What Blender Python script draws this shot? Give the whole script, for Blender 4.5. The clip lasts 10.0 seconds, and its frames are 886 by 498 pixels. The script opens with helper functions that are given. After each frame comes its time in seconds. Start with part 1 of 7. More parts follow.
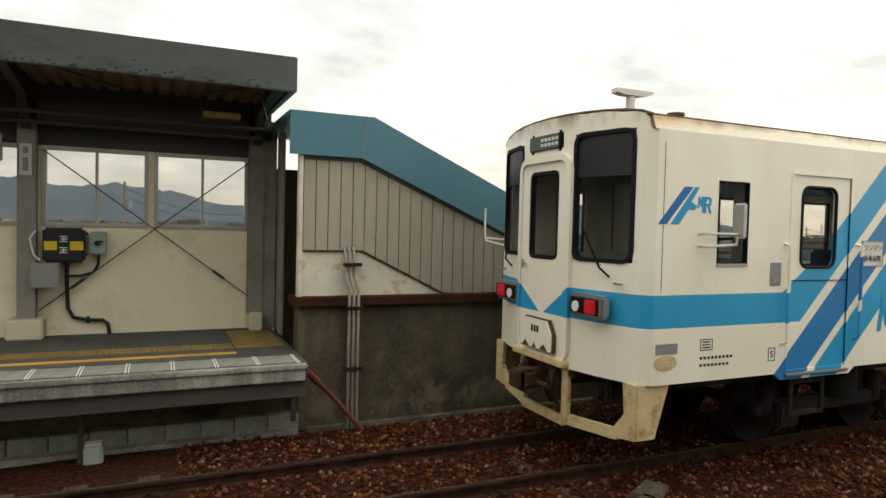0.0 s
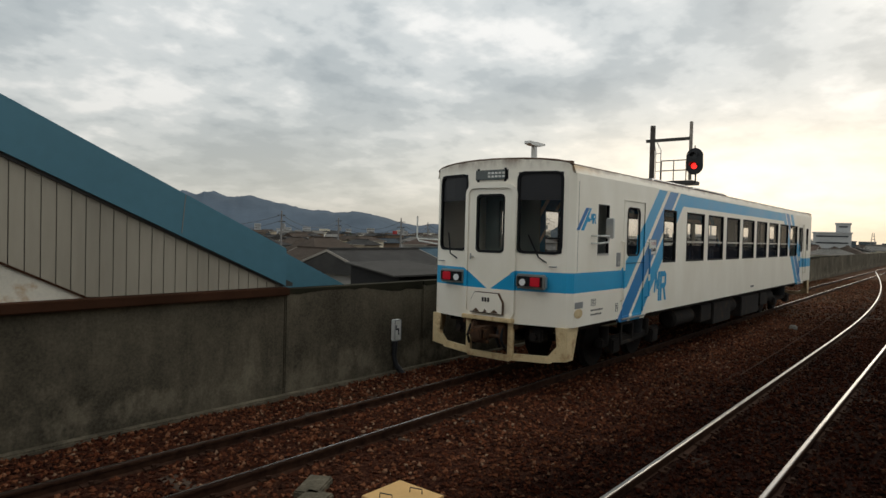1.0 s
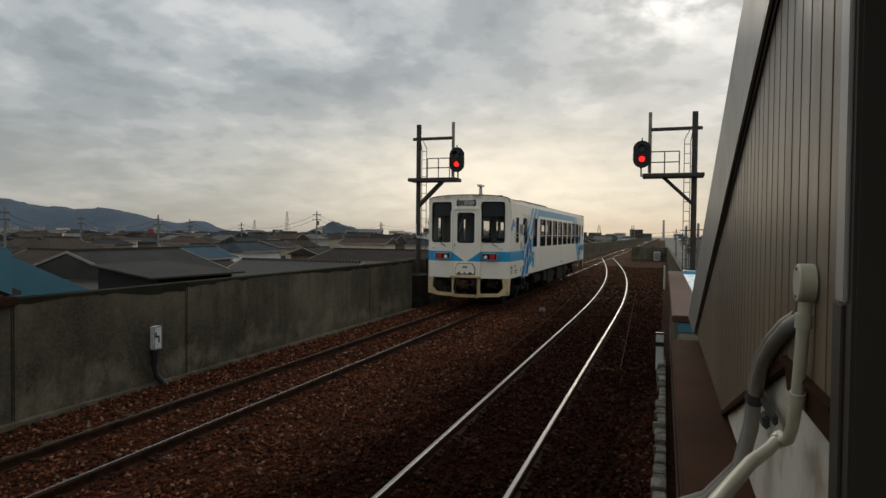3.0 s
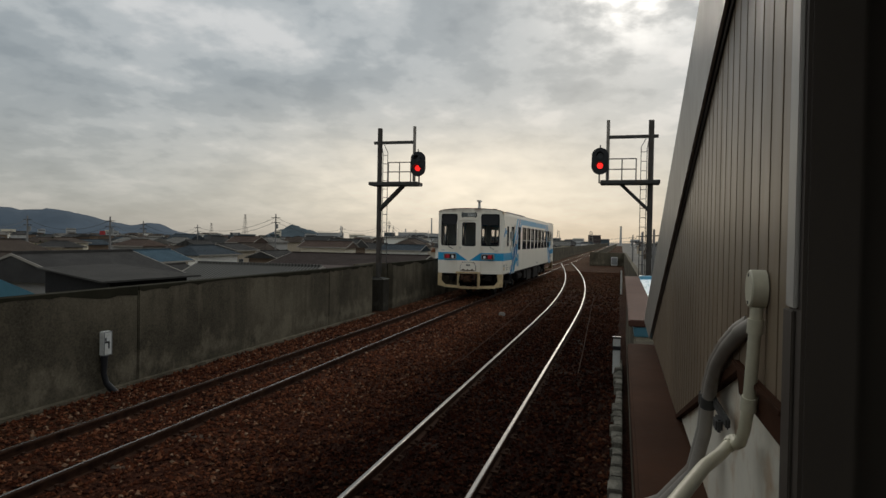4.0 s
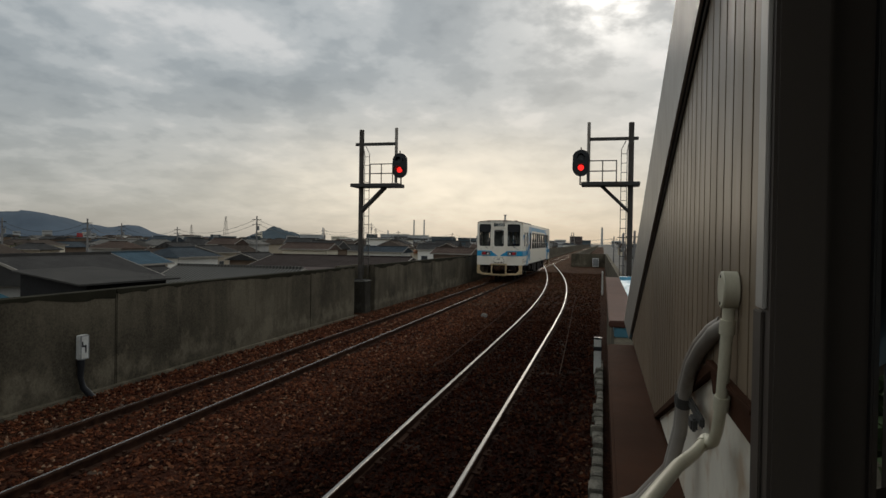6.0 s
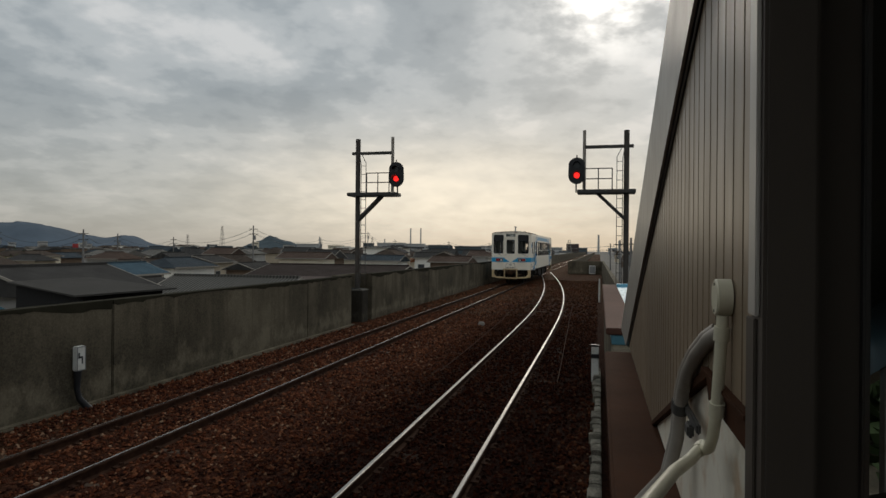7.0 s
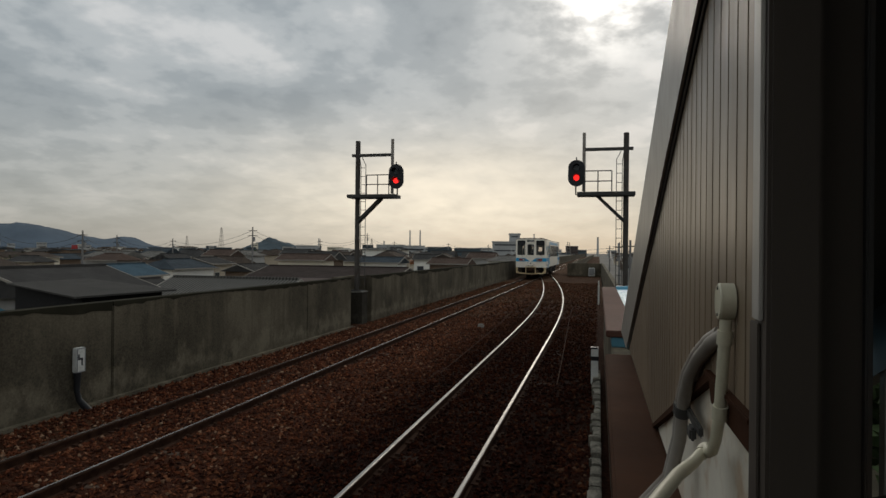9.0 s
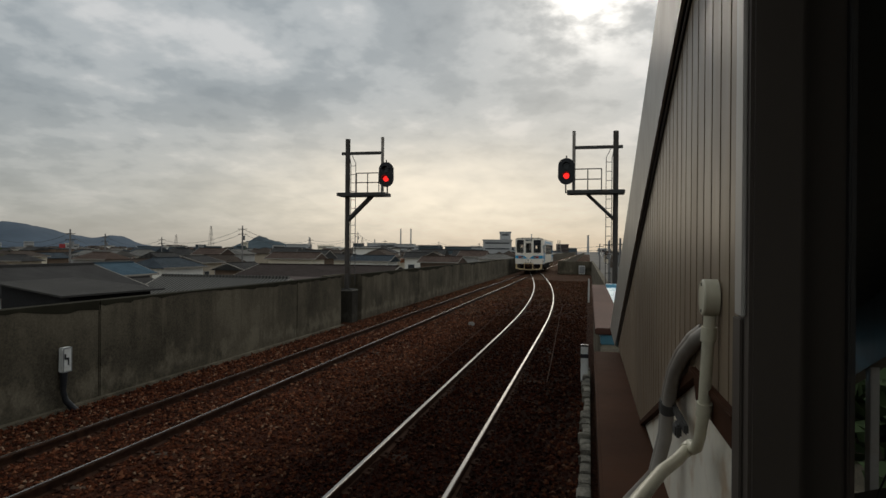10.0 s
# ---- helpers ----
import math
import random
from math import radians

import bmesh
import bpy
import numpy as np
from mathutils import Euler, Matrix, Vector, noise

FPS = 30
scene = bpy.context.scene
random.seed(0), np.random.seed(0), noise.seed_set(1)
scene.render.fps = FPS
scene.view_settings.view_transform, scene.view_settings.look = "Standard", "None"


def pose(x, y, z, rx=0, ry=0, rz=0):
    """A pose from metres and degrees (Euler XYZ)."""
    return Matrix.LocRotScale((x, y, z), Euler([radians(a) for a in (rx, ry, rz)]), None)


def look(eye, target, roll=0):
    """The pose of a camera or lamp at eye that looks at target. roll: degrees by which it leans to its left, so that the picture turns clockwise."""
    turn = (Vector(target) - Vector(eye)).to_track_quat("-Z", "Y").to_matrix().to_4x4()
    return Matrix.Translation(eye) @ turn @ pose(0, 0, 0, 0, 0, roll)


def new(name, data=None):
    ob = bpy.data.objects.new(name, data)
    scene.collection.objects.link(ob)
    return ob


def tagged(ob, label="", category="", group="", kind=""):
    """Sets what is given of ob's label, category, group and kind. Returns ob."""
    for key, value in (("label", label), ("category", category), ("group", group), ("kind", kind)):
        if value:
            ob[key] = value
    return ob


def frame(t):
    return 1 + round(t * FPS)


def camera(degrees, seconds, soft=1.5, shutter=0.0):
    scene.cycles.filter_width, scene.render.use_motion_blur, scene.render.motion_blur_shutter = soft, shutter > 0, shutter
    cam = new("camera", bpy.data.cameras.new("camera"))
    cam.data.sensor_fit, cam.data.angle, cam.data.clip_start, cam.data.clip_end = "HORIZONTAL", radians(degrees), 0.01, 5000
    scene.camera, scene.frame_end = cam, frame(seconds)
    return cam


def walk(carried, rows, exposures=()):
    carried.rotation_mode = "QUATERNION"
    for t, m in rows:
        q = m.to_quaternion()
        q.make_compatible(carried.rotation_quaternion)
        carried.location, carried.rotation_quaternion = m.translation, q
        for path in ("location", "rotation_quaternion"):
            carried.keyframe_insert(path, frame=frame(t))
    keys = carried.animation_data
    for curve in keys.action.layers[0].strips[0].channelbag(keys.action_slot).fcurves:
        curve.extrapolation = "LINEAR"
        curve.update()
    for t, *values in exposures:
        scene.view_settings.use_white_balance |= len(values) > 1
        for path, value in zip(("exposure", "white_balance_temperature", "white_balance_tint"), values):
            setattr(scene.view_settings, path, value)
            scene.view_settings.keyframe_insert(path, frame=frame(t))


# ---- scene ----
cam = camera(69.2, 10.0)
PATH = [
    (0, (0.758, -1.37, 2.451), (1.576, 0.454, 2.386), 1.4),
    (0.3, (0.991, -1.382, 2.422), (2.095, 0.285, 2.349), 1.8),
    (0.5, (1.052, -1.392, 2.427), (2.289, 0.178, 2.369), 2.3),
    (0.6, (1.081, -1.419, 2.427), (2.376, 0.104, 2.381), 2.5),
    (1, (1.134, -1.427, 2.427), (2.684, -0.164, 2.38), 1.5),
    (1.5, (1.213, -1.344, 2.41), (2.967, -0.386, 2.323), 0.8),
    (2, (1.203, -1.347, 2.417), (3.035, -0.545, 2.359), 0.4),
    (2.5, (1.201, -1.348, 2.419), (3.066, -0.625, 2.377), 0.6),
    (3, (1.209, -1.344, 2.417), (3.099, -0.692, 2.37), 0.6),
    (4.5, (1.234, -1.345, 2.417), (3.168, -0.836, 2.398), 1.1),
    (5, (1.23, -1.345, 2.419), (3.166, -0.843, 2.403), 1.0),
    (5.5, (1.236, -1.352, 2.418), (3.175, -0.864, 2.386), 1.0),
    (7, (1.21, -1.36, 2.423), (3.153, -0.886, 2.423), 0.5),
    (7.5, (1.211, -1.357, 2.423), (3.154, -0.882, 2.431), 0.6),
    (8, (1.21, -1.355, 2.426), (3.155, -0.888, 2.44), 0.7),
    (8.5, (1.202, -1.351, 2.425), (3.148, -0.891, 2.437), 0.7),
    (9, (1.198, -1.35, 2.427), (3.142, -0.878, 2.433), 0.6),
    (9.5, (1.206, -1.354, 2.426), (3.15, -0.882, 2.434), 0.4),
    (10, (1.218, -1.364, 2.423), (3.168, -0.92, 2.424), 0.5),
]
EXPOSURES = [(0.0, 1.10, 7500, 10), (0.3, 0.86, 7300, 10), (0.6, 0.42, 6900, 10), (1.0, 0.2, 6700, 10), (1.5, 0.0, 6600, 10), (2.0, -0.1, 6600, 10), (2.5, -0.2, 6550, 10), (4.5, -0.35, 6500, 10), (10.0, -0.38, 6500, 10)]
walk(cam, [(t, look(eye, target, roll)) for t, eye, target, roll in PATH], EXPOSURES)

# ---- world and sun ----
SUN_ELEV, SUN_AZ = 22.5, -0.5      # degrees above the horizon, and to the left of +x
sun_way = Vector((math.cos(radians(SUN_ELEV)) * math.cos(radians(SUN_AZ)),
                  math.cos(radians(SUN_ELEV)) * math.sin(radians(SUN_AZ)), math.sin(radians(SUN_ELEV))))
world = bpy.data.worlds.new("overcast_evening")
scene.world = world
world.use_nodes = True
wt = world.node_tree
wt.nodes.clear()


def wnode(kind, **values):
    n = wt.nodes.new(kind)
    for k, v in values.items():
        n.inputs[k].default_value = v
    return n


def wmath(op, a, b=None, c=None):
    n = wt.nodes.new("ShaderNodeMath")
    n.operation = op
    for i, v in enumerate((a, b, c)):
        if v is None:
            continue
        if isinstance(v, (int, float)):
            n.inputs[i].default_value = v
        else:
            wt.links.new(v, n.inputs[i])
    return n.outputs[0]


def wramp(fac, stops):
    n = wt.nodes.new("ShaderNodeValToRGB")
    n.color_ramp.interpolation = "EASE"
    while len(n.color_ramp.elements) < len(stops):
        n.color_ramp.elements.new(0.5)
    for e, (p, c) in zip(n.color_ramp.elements, stops):
        e.position, e.color = p, (*c, 1)
    wt.links.new(fac, n.inputs[0])
    return n.outputs[0]


def wmix(fac, a, b, blend="MIX"):
    n = wt.nodes.new("ShaderNodeMix")
    n.data_type, n.blend_type = "RGBA", blend
    for socket, v in ((n.inputs[0], fac), (n.inputs[6], a), (n.inputs[7], b)):
        if isinstance(v, (int, float)):
            socket.default_value = v
        elif isinstance(v, tuple):
            socket.default_value = (*v, 1)
        else:
            wt.links.new(v, socket)
    return n.outputs[2]


coord = wt.nodes.new("ShaderNodeTexCoord")
xyz = wt.nodes.new("ShaderNodeSeparateXYZ")
wt.links.new(coord.outputs["Generated"], xyz.inputs[0])
up = wmath("MAXIMUM", xyz.outputs[2], 0.0)
depth = wmath("ADD", up, 0.24)
plane = wt.nodes.new("ShaderNodeCombineXYZ")
wt.links.new(wmath("DIVIDE", xyz.outputs[0], depth), plane.inputs[0])
wt.links.new(wmath("DIVIDE", xyz.outputs[1], depth), plane.inputs[1])
big = wnode("ShaderNodeTexNoise", Scale=1.5, Detail=5.0, Roughness=0.52, Distortion=0.12)
wt.links.new(plane.outputs[0], big.inputs["Vector"])
fine = wnode("ShaderNodeTexNoise", Scale=5.5, Detail=5.0, Roughness=0.55, Distortion=0.1)
wt.links.new(plane.outputs[0], fine.inputs["Vector"])
lumps = wmath("ADD", wmath("MULTIPLY", big.outputs[0], 0.68), wmath("MULTIPLY", fine.outputs[0], 0.32))
clouds = wramp(lumps, [(0.38, (0.315, 0.365, 0.395)), (0.46, (0.415, 0.465, 0.49)), (0.53, (0.58, 0.622, 0.635)), (0.62, (0.84, 0.85, 0.84))])
sun_dot = wt.nodes.new("ShaderNodeVectorMath")
sun_dot.operation = "DOT_PRODUCT"
wt.links.new(coord.outputs["Generated"], sun_dot.inputs[0])
sun_dot.inputs[1].default_value = sun_way
near_sun = wmath("MAXIMUM", sun_dot.outputs["Value"], 0.0)
low = wmath("POWER", wmath("SUBTRACT", 1.0, wmath("MINIMUM", up, 1.0)), 6.0)
# thin cloud low in the sky, left of the sun, lets its light through in a warm band
thin_way = Vector((math.cos(radians(15.0)), math.sin(radians(15.0)), 0.09)).normalized()
thin_dot = wt.nodes.new("ShaderNodeVectorMath")
thin_dot.operation = "DOT_PRODUCT"
wt.links.new(coord.outputs["Generated"], thin_dot.inputs[0])
thin_dot.inputs[1].default_value = thin_way
near_thin = wmath("MAXIMUM", thin_dot.outputs["Value"], 0.0)
height = wmath("DIVIDE", wmath("SUBTRACT", up, 0.085), 0.085)
belt = wmath("EXPONENT", wmath("MULTIPLY", wmath("MULTIPLY", height, height), -1.0))
glow = wmath("MULTIPLY", belt, wmath("MULTIPLY_ADD", wmath("POWER", near_thin, 26.0), 0.85, wmath("MULTIPLY", wmath("POWER", near_thin, 5.0), 0.13)))
glow = wmath("MULTIPLY", glow, wmath("MULTIPLY_ADD", fine.outputs[0], 0.9, 0.5))
sky1 = wmix(wmath("MULTIPLY", low, 0.92), clouds, (0.40, 0.385, 0.345))
sky2 = wmix(wmath("MINIMUM", wmath("MULTIPLY", glow, 0.95), 1.0), sky1, (1.14, 1.02, 0.83))
gaps = wt.nodes.new("ShaderNodeMapRange")
gaps.interpolation_type = "SMOOTHSTEP"
gaps.inputs["From Min"].default_value, gaps.inputs["From Max"].default_value = 0.40, 0.56
gaps.inputs["To Min"].default_value = 0.12
wt.links.new(wmath("ADD", wmath("MULTIPLY", big.outputs[0], 0.4), wmath("MULTIPLY", fine.outputs[0], 0.6)), gaps.inputs["Value"])
core = wmath("MULTIPLY", wmath("POWER", near_sun, 300.0), wmath("MULTIPLY", gaps.outputs[0], 1.7))
sky3 = wmix(wmath("MINIMUM", core, 1.0), sky2, (1.9, 1.85, 1.75))
# an overcast sky is brighter overhead than at the horizon
high = wmath("MULTIPLY_ADD", wmath("MAXIMUM", wmath("SUBTRACT", up, 0.40), 0.0), 1.5, 1.0)
zenith = wt.nodes.new("ShaderNodeVectorMath")
zenith.operation = "SCALE"
wt.links.new(sky3, zenith.inputs[0])
wt.links.new(high, zenith.inputs["Scale"])
sky3 = zenith.outputs[0]
nishita = wt.nodes.new("ShaderNodeTexSky")
nishita.sky_type, nishita.sun_disc = "NISHITA", False
nishita.sun_elevation, nishita.sun_rotation = radians(SUN_ELEV), radians(90 - SUN_AZ)
blue = wmix(1.0, nishita.outputs[0], (0.01, 0.01, 0.01), "MULTIPLY")
total = wmix(1.0, sky3, blue, "ADD")
back = wt.nodes.new("ShaderNodeBackground")
back.inputs["Strength"].default_value = 0.95
wt.links.new(total, back.inputs["Color"])
out = wt.nodes.new("ShaderNodeOutputWorld")
wt.links.new(back.outputs[0], out.inputs["Surface"])

sun = new("sun", bpy.data.lights.new("sun", "SUN"))
sun.data.energy, sun.data.angle, sun.data.color = 0.7, radians(14), (1.0, 0.9, 0.76)
sun.matrix_world = look(sun_way * 100, (0, 0, 0))

# ---- materials ----
class Nodes:
    def __init__(self, name):
        self.m = bpy.data.materials.new(name)
        self.m.use_nodes = True
        self.gloss = 0.5
        self.t = self.m.node_tree
        self.b = self.t.nodes["Principled BSDF"]
        self.obj = self.t.nodes.new("ShaderNodeTexCoord").outputs["Object"]

    def put(self, socket, v):
        if isinstance(v, (int, float)):
            socket.default_value = v
        elif isinstance(v, tuple):
            socket.default_value = (*v, 1) if len(v) == 3 and socket.type == "RGBA" else v
        else:
            self.t.links.new(v, socket)

    def math(self, op, a, b=None, c=None):
        n = self.t.nodes.new("ShaderNodeMath")
        n.operation = op
        for i, v in enumerate((a, b, c)):
            if v is not None:
                self.put(n.inputs[i], v)
        return n.outputs[0]

    def noise(self, scale, detail=4.0, rough=0.55, stretch=(1, 1, 1), world_space=False):
        mp = self.t.nodes.new("ShaderNodeMapping")
        src = self.t.nodes.new("ShaderNodeNewGeometry").outputs["Position"] if world_space else self.obj
        self.t.links.new(src, mp.inputs[0])
        mp.inputs["Scale"].default_value = stretch
        n = self.t.nodes.new("ShaderNodeTexNoise")
        n.inputs["Scale"].default_value, n.inputs["Detail"].default_value, n.inputs["Roughness"].default_value = scale, detail, rough
        self.t.links.new(mp.outputs[0], n.inputs["Vector"])
        return n.outputs[0]

    def ramp(self, fac, stops):
        n = self.t.nodes.new("ShaderNodeValToRGB")
        while len(n.color_ramp.elements) < len(stops):
            n.color_ramp.elements.new(0.5)
        for e, (p, c) in zip(n.color_ramp.elements, stops):
            c = (c, c, c) if isinstance(c, (int, float)) else c
            e.position, e.color = p, (*c, 1)
        self.put(n.inputs[0], fac)
        return n.outputs[0]

    def mix(self, fac, a, b, blend="MIX"):
        n = self.t.nodes.new("ShaderNodeMix")
        n.data_type, n.blend_type = "RGBA", blend
        for s, v in ((n.inputs[0], fac), (n.inputs[6], a), (n.inputs[7], b)):
            self.put(s, v)
        return n.outputs[2]

    def bump(self, height, strength=0.3, distance=0.01):
        n = self.t.nodes.new("ShaderNodeBump")
        n.inputs["Strength"].default_value, n.inputs["Distance"].default_value = strength, distance
        self.put(n.inputs["Height"], height)
        self.t.links.new(n.outputs[0], self.b.inputs["Normal"])

    def axes(self):
        n = self.t.nodes.new("ShaderNodeSeparateXYZ")
        self.t.links.new(self.obj, n.inputs[0])
        return n.outputs[0], n.outputs[1], n.outputs[2]

    def per_piece(self):
        return self.t.nodes.new("ShaderNodeObjectInfo").outputs["Random"]

    def per_island(self):
        return self.t.nodes.new("ShaderNodeNewGeometry").outputs["Random Per Island"]

    def done(self, color, rough=0.6, metal=0.0, **more):
        self.put(self.b.inputs["Base Color"], color)
        self.put(self.b.inputs["Roughness"], rough)
        self.put(self.b.inputs["Metallic"], metal)
        self.put(self.b.inputs["Specular IOR Level"], self.gloss)
        for k, v in more.items():
            self.put(self.b.inputs[k.replace("_", " ")], v)
        return self.m


def plain(name, c, rough=0.6, metal=0.0, var=0.25, scale=6.0, grain=0.2, dirt=None, stretch=(1, 1, 1), gloss=None):
    """A surface of colour c with broad stains and fine grain."""
    n = Nodes(name)
    a = n.noise(scale * 0.25, 5, 0.6, stretch)
    b = n.noise(scale * 6, 4, 0.6, stretch)
    dark = tuple(v * (1 - var) for v in c)
    light = tuple(min(1, v * (1 + var * 0.6)) for v in c)
    col = n.ramp(a, [(0.3, dark), (0.7, light)])
    col = n.mix(grain, col, n.ramp(b, [(0.3, tuple(v * 0.6 for v in c)), (0.7, tuple(min(1, v * 1.25) for v in c))]))
    if dirt:
        mask = n.ramp(n.noise(scale * 0.7, 6, 0.65, stretch), [(0.52, 0.0), (0.7, 1.0)])
        col = n.mix(n.math("MULTIPLY", mask, 0.7), col, dirt)
    n.bump(b, 0.15, 0.004)
    n.gloss = gloss if gloss is not None else (0.12 if rough > 0.65 else 0.3)
    return n.done(col, n.ramp(b, [(0.2, max(0, rough - 0.1)), (0.8, min(1, rough + 0.1))]), metal)


def concrete(name, base=(0.112, 0.094, 0.066), streak=0.5):
    n = Nodes(name)
    blot = n.noise(0.55, 7, 0.66, (1, 1, 1), True)
    col = n.ramp(blot, [(0.38, tuple(v * 0.38 for v in base)), (0.5, base), (0.61, tuple(v * 1.5 for v in base))])
    wide = n.noise(1.1, 5, 0.6, (1, 1, 0.10), True)
    col = n.mix(n.math("MULTIPLY", n.ramp(wide, [(0.46, 0.0), (0.58, 1.0)]), streak), col, tuple(v * 0.30 for v in base))
    runs = n.noise(4.5, 5, 0.65, (1, 1, 0.06), True)
    col = n.mix(n.math("MULTIPLY", n.ramp(runs, [(0.50, 0.0), (0.60, 1.0)]), streak * 0.7), col, tuple(v * 0.35 for v in base))
    pale = n.noise(2.3, 5, 0.65, (1, 1, 0.25), True)
    col = n.mix(n.math("MULTIPLY", n.ramp(pale, [(0.57, 0.0), (0.68, 1.0)]), 0.45), col, tuple(v * 2.0 for v in base))
    low = n.t.nodes.new("ShaderNodeSeparateXYZ")
    n.t.links.new(n.t.nodes.new("ShaderNodeNewGeometry").outputs["Position"], low.inputs[0])
    crust = n.math("SUBTRACT", n.noise(1.5, 7, 0.72, (1, 1, 0.8), True), n.math("MULTIPLY", n.math("ABSOLUTE", n.math("SUBTRACT", low.outputs[2], 0.1)), 0.35))
    col = n.mix(n.math("MULTIPLY", n.ramp(crust, [(0.43, 0.0), (0.56, 1.0)]), 0.6), col, tuple(v * 2.4 for v in base))
    grain = n.noise(34, 4, 0.7, (1, 1, 1), True)
    col = n.mix(0.35, col, n.ramp(grain, [(0.35, tuple(v * 0.4 for v in base)), (0.65, tuple(v * 1.5 for v in base))]))
    n.bump(n.math("ADD", grain, blot), 0.35, 0.01)
    n.gloss = 0.08
    return n.done(col, 0.95)


M_CONC = concrete("stained_concrete")
M_CONC_PALE = concrete("pale_concrete", (0.24, 0.225, 0.195), 0.35)
M_CONC_EDGE = concrete("weathered_edge_concrete", (0.36, 0.34, 0.30), 0.95)
M_KERB = concrete("broken_kerb_concrete", (0.17, 0.155, 0.125), 0.95)
M_PLINTH = concrete("dark_plinth_concrete", (0.055, 0.048, 0.037), 0.6)
M_MOSS = plain("dark_moss", (0.030, 0.027, 0.018), 1.0, var=0.4, scale=6, gloss=0.03)
M_BLOCK = plain("concrete_block", (0.33, 0.34, 0.29), 0.9, var=0.3, scale=3, dirt=(0.16, 0.15, 0.12))
M_CREAM = plain("cream_painted_panel", (0.82, 0.71, 0.53), 0.55, var=0.1, scale=2, grain=0.08, dirt=(0.55, 0.44, 0.30))
M_WHITE_WALL = plain("white_painted_steel", (0.70, 0.64, 0.53), 0.5, var=0.18, scale=7, grain=0.15, dirt=(0.42, 0.23, 0.08))
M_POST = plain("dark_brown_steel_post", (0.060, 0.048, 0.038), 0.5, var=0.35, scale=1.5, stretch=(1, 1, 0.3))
M_ROOF_DARK_EDGE = plain("dark_roof_sheet", (0.06, 0.058, 0.053), 0.55, var=0.2, scale=2)
# one cladding paint twice: shade and grime in the first colour, light in the second
M_BEIGE_SHADED = plain("beige_ribbed_cladding_shaded", (0.205, 0.150, 0.098), 0.38, var=0.42, scale=3, grain=0.2, stretch=(1, 1, 0.12), gloss=0.28)
M_BEIGE_LIT = plain("beige_ribbed_cladding_lit", (0.36, 0.315, 0.245), 0.42, var=0.22, scale=2, grain=0.15, stretch=(1, 1, 0.2))
M_SOFFIT = plain("dull_brown_soffit_sheet", (0.20, 0.145, 0.095), 0.8, var=0.25, scale=2)
M_ALU_DULL = plain("dull_pale_steel", (0.42, 0.39, 0.35), 0.45, 0.2, var=0.2, scale=6, stretch=(1, 1, 0.2))
M_SIGNAL = plain("dark_signal_steel", (0.075, 0.066, 0.058), 0.7, var=0.3, scale=5, dirt=(0.05, 0.03, 0.02))
M_STEEL_GREY = plain("grey_painted_steel", (0.24, 0.22, 0.195), 0.5, var=0.15, scale=4, grain=0.15, dirt=(0.16, 0.11, 0.07))
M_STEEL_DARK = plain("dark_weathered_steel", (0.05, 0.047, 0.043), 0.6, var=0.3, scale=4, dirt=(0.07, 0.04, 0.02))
M_FASCIA = plain("dark_green_grey_fascia", (0.075, 0.085, 0.08), 0.5, var=0.35, scale=1.6, dirt=(0.03, 0.025, 0.02), stretch=(1, 1, 2))
M_BLUE_ROOF = plain("dull_blue_roof_metal", (0.07, 0.185, 0.24), 0.4, var=0.12, scale=1.2, grain=0.12)
M_FASCIA_PALE = plain("grey_beige_roof_edge", (0.25, 0.225, 0.19), 0.42, var=0.2, scale=2, grain=0.12, stretch=(1, 1, 0.5))
# blue roof metal with the reflected sky already in its pale colour
M_BLUE_SKY_SHEEN = plain("blue_roof_metal_sky_in_colour", (0.18, 0.42, 0.55), 0.3, var=0.12, scale=1.2, grain=0.1)
M_BROWN_TRIM = plain("brown_coated_flashing", (0.052, 0.023, 0.013), 0.85, gloss=0.03, var=0.4, scale=5, dirt=(0.034, 0.017, 0.010))
M_RED_CAP = plain("red_brown_cap_flashing", (0.085, 0.040, 0.028), 0.8, var=0.25, scale=3)
M_PIPE = plain("galvanised_conduit", (0.27, 0.24, 0.205), 0.5, 0.25, var=0.25, scale=8, dirt=(0.16, 0.11, 0.075))
M_PIPE_CREAM = plain("cream_plastic_conduit", (0.50, 0.46, 0.34), 0.45, var=0.12, scale=9)
M_RUSTY_RED = plain("rusty_red_steel", (0.16, 0.045, 0.035), 0.7, var=0.4, scale=8, dirt=(0.06, 0.03, 0.02))
M_ASPHALT = plain("platform_asphalt", (0.085, 0.08, 0.073), 0.9, var=0.25, scale=5)
M_EDGE_TILE = plain("platform_edge_tile", (0.22, 0.22, 0.19), 0.8, var=0.3, scale=8, dirt=(0.10, 0.10, 0.08))
M_WHITE_LINE = plain("white_line_paint", (0.62, 0.60, 0.55), 0.7, var=0.2, scale=9)
M_YELLOW_LINE = plain("ochre_line_paint", (0.55, 0.30, 0.06), 0.7, var=0.25, scale=9, dirt=(0.25, 0.16, 0.06))
M_TACTILE = plain("worn_tactile_paving", (0.24, 0.165, 0.06), 0.8, var=0.3, scale=7, dirt=(0.12, 0.09, 0.05))
M_OCHRE_LID = plain("ochre_checker_plate", (0.52, 0.32, 0.13), 0.7, var=0.12, scale=12)
M_BLACK = plain("black_plastic", (0.018, 0.018, 0.02), 0.45, var=0.2)
M_RUBBER = plain("black_rubber", (0.012, 0.012, 0.013), 0.7, var=0.2)
M_YELLOW = plain("yellow_band", (0.6, 0.42, 0.03), 0.5, var=0.1)
M_GREEN_BOX = plain("pale_green_enamel", (0.25, 0.32, 0.27), 0.45, var=0.1)
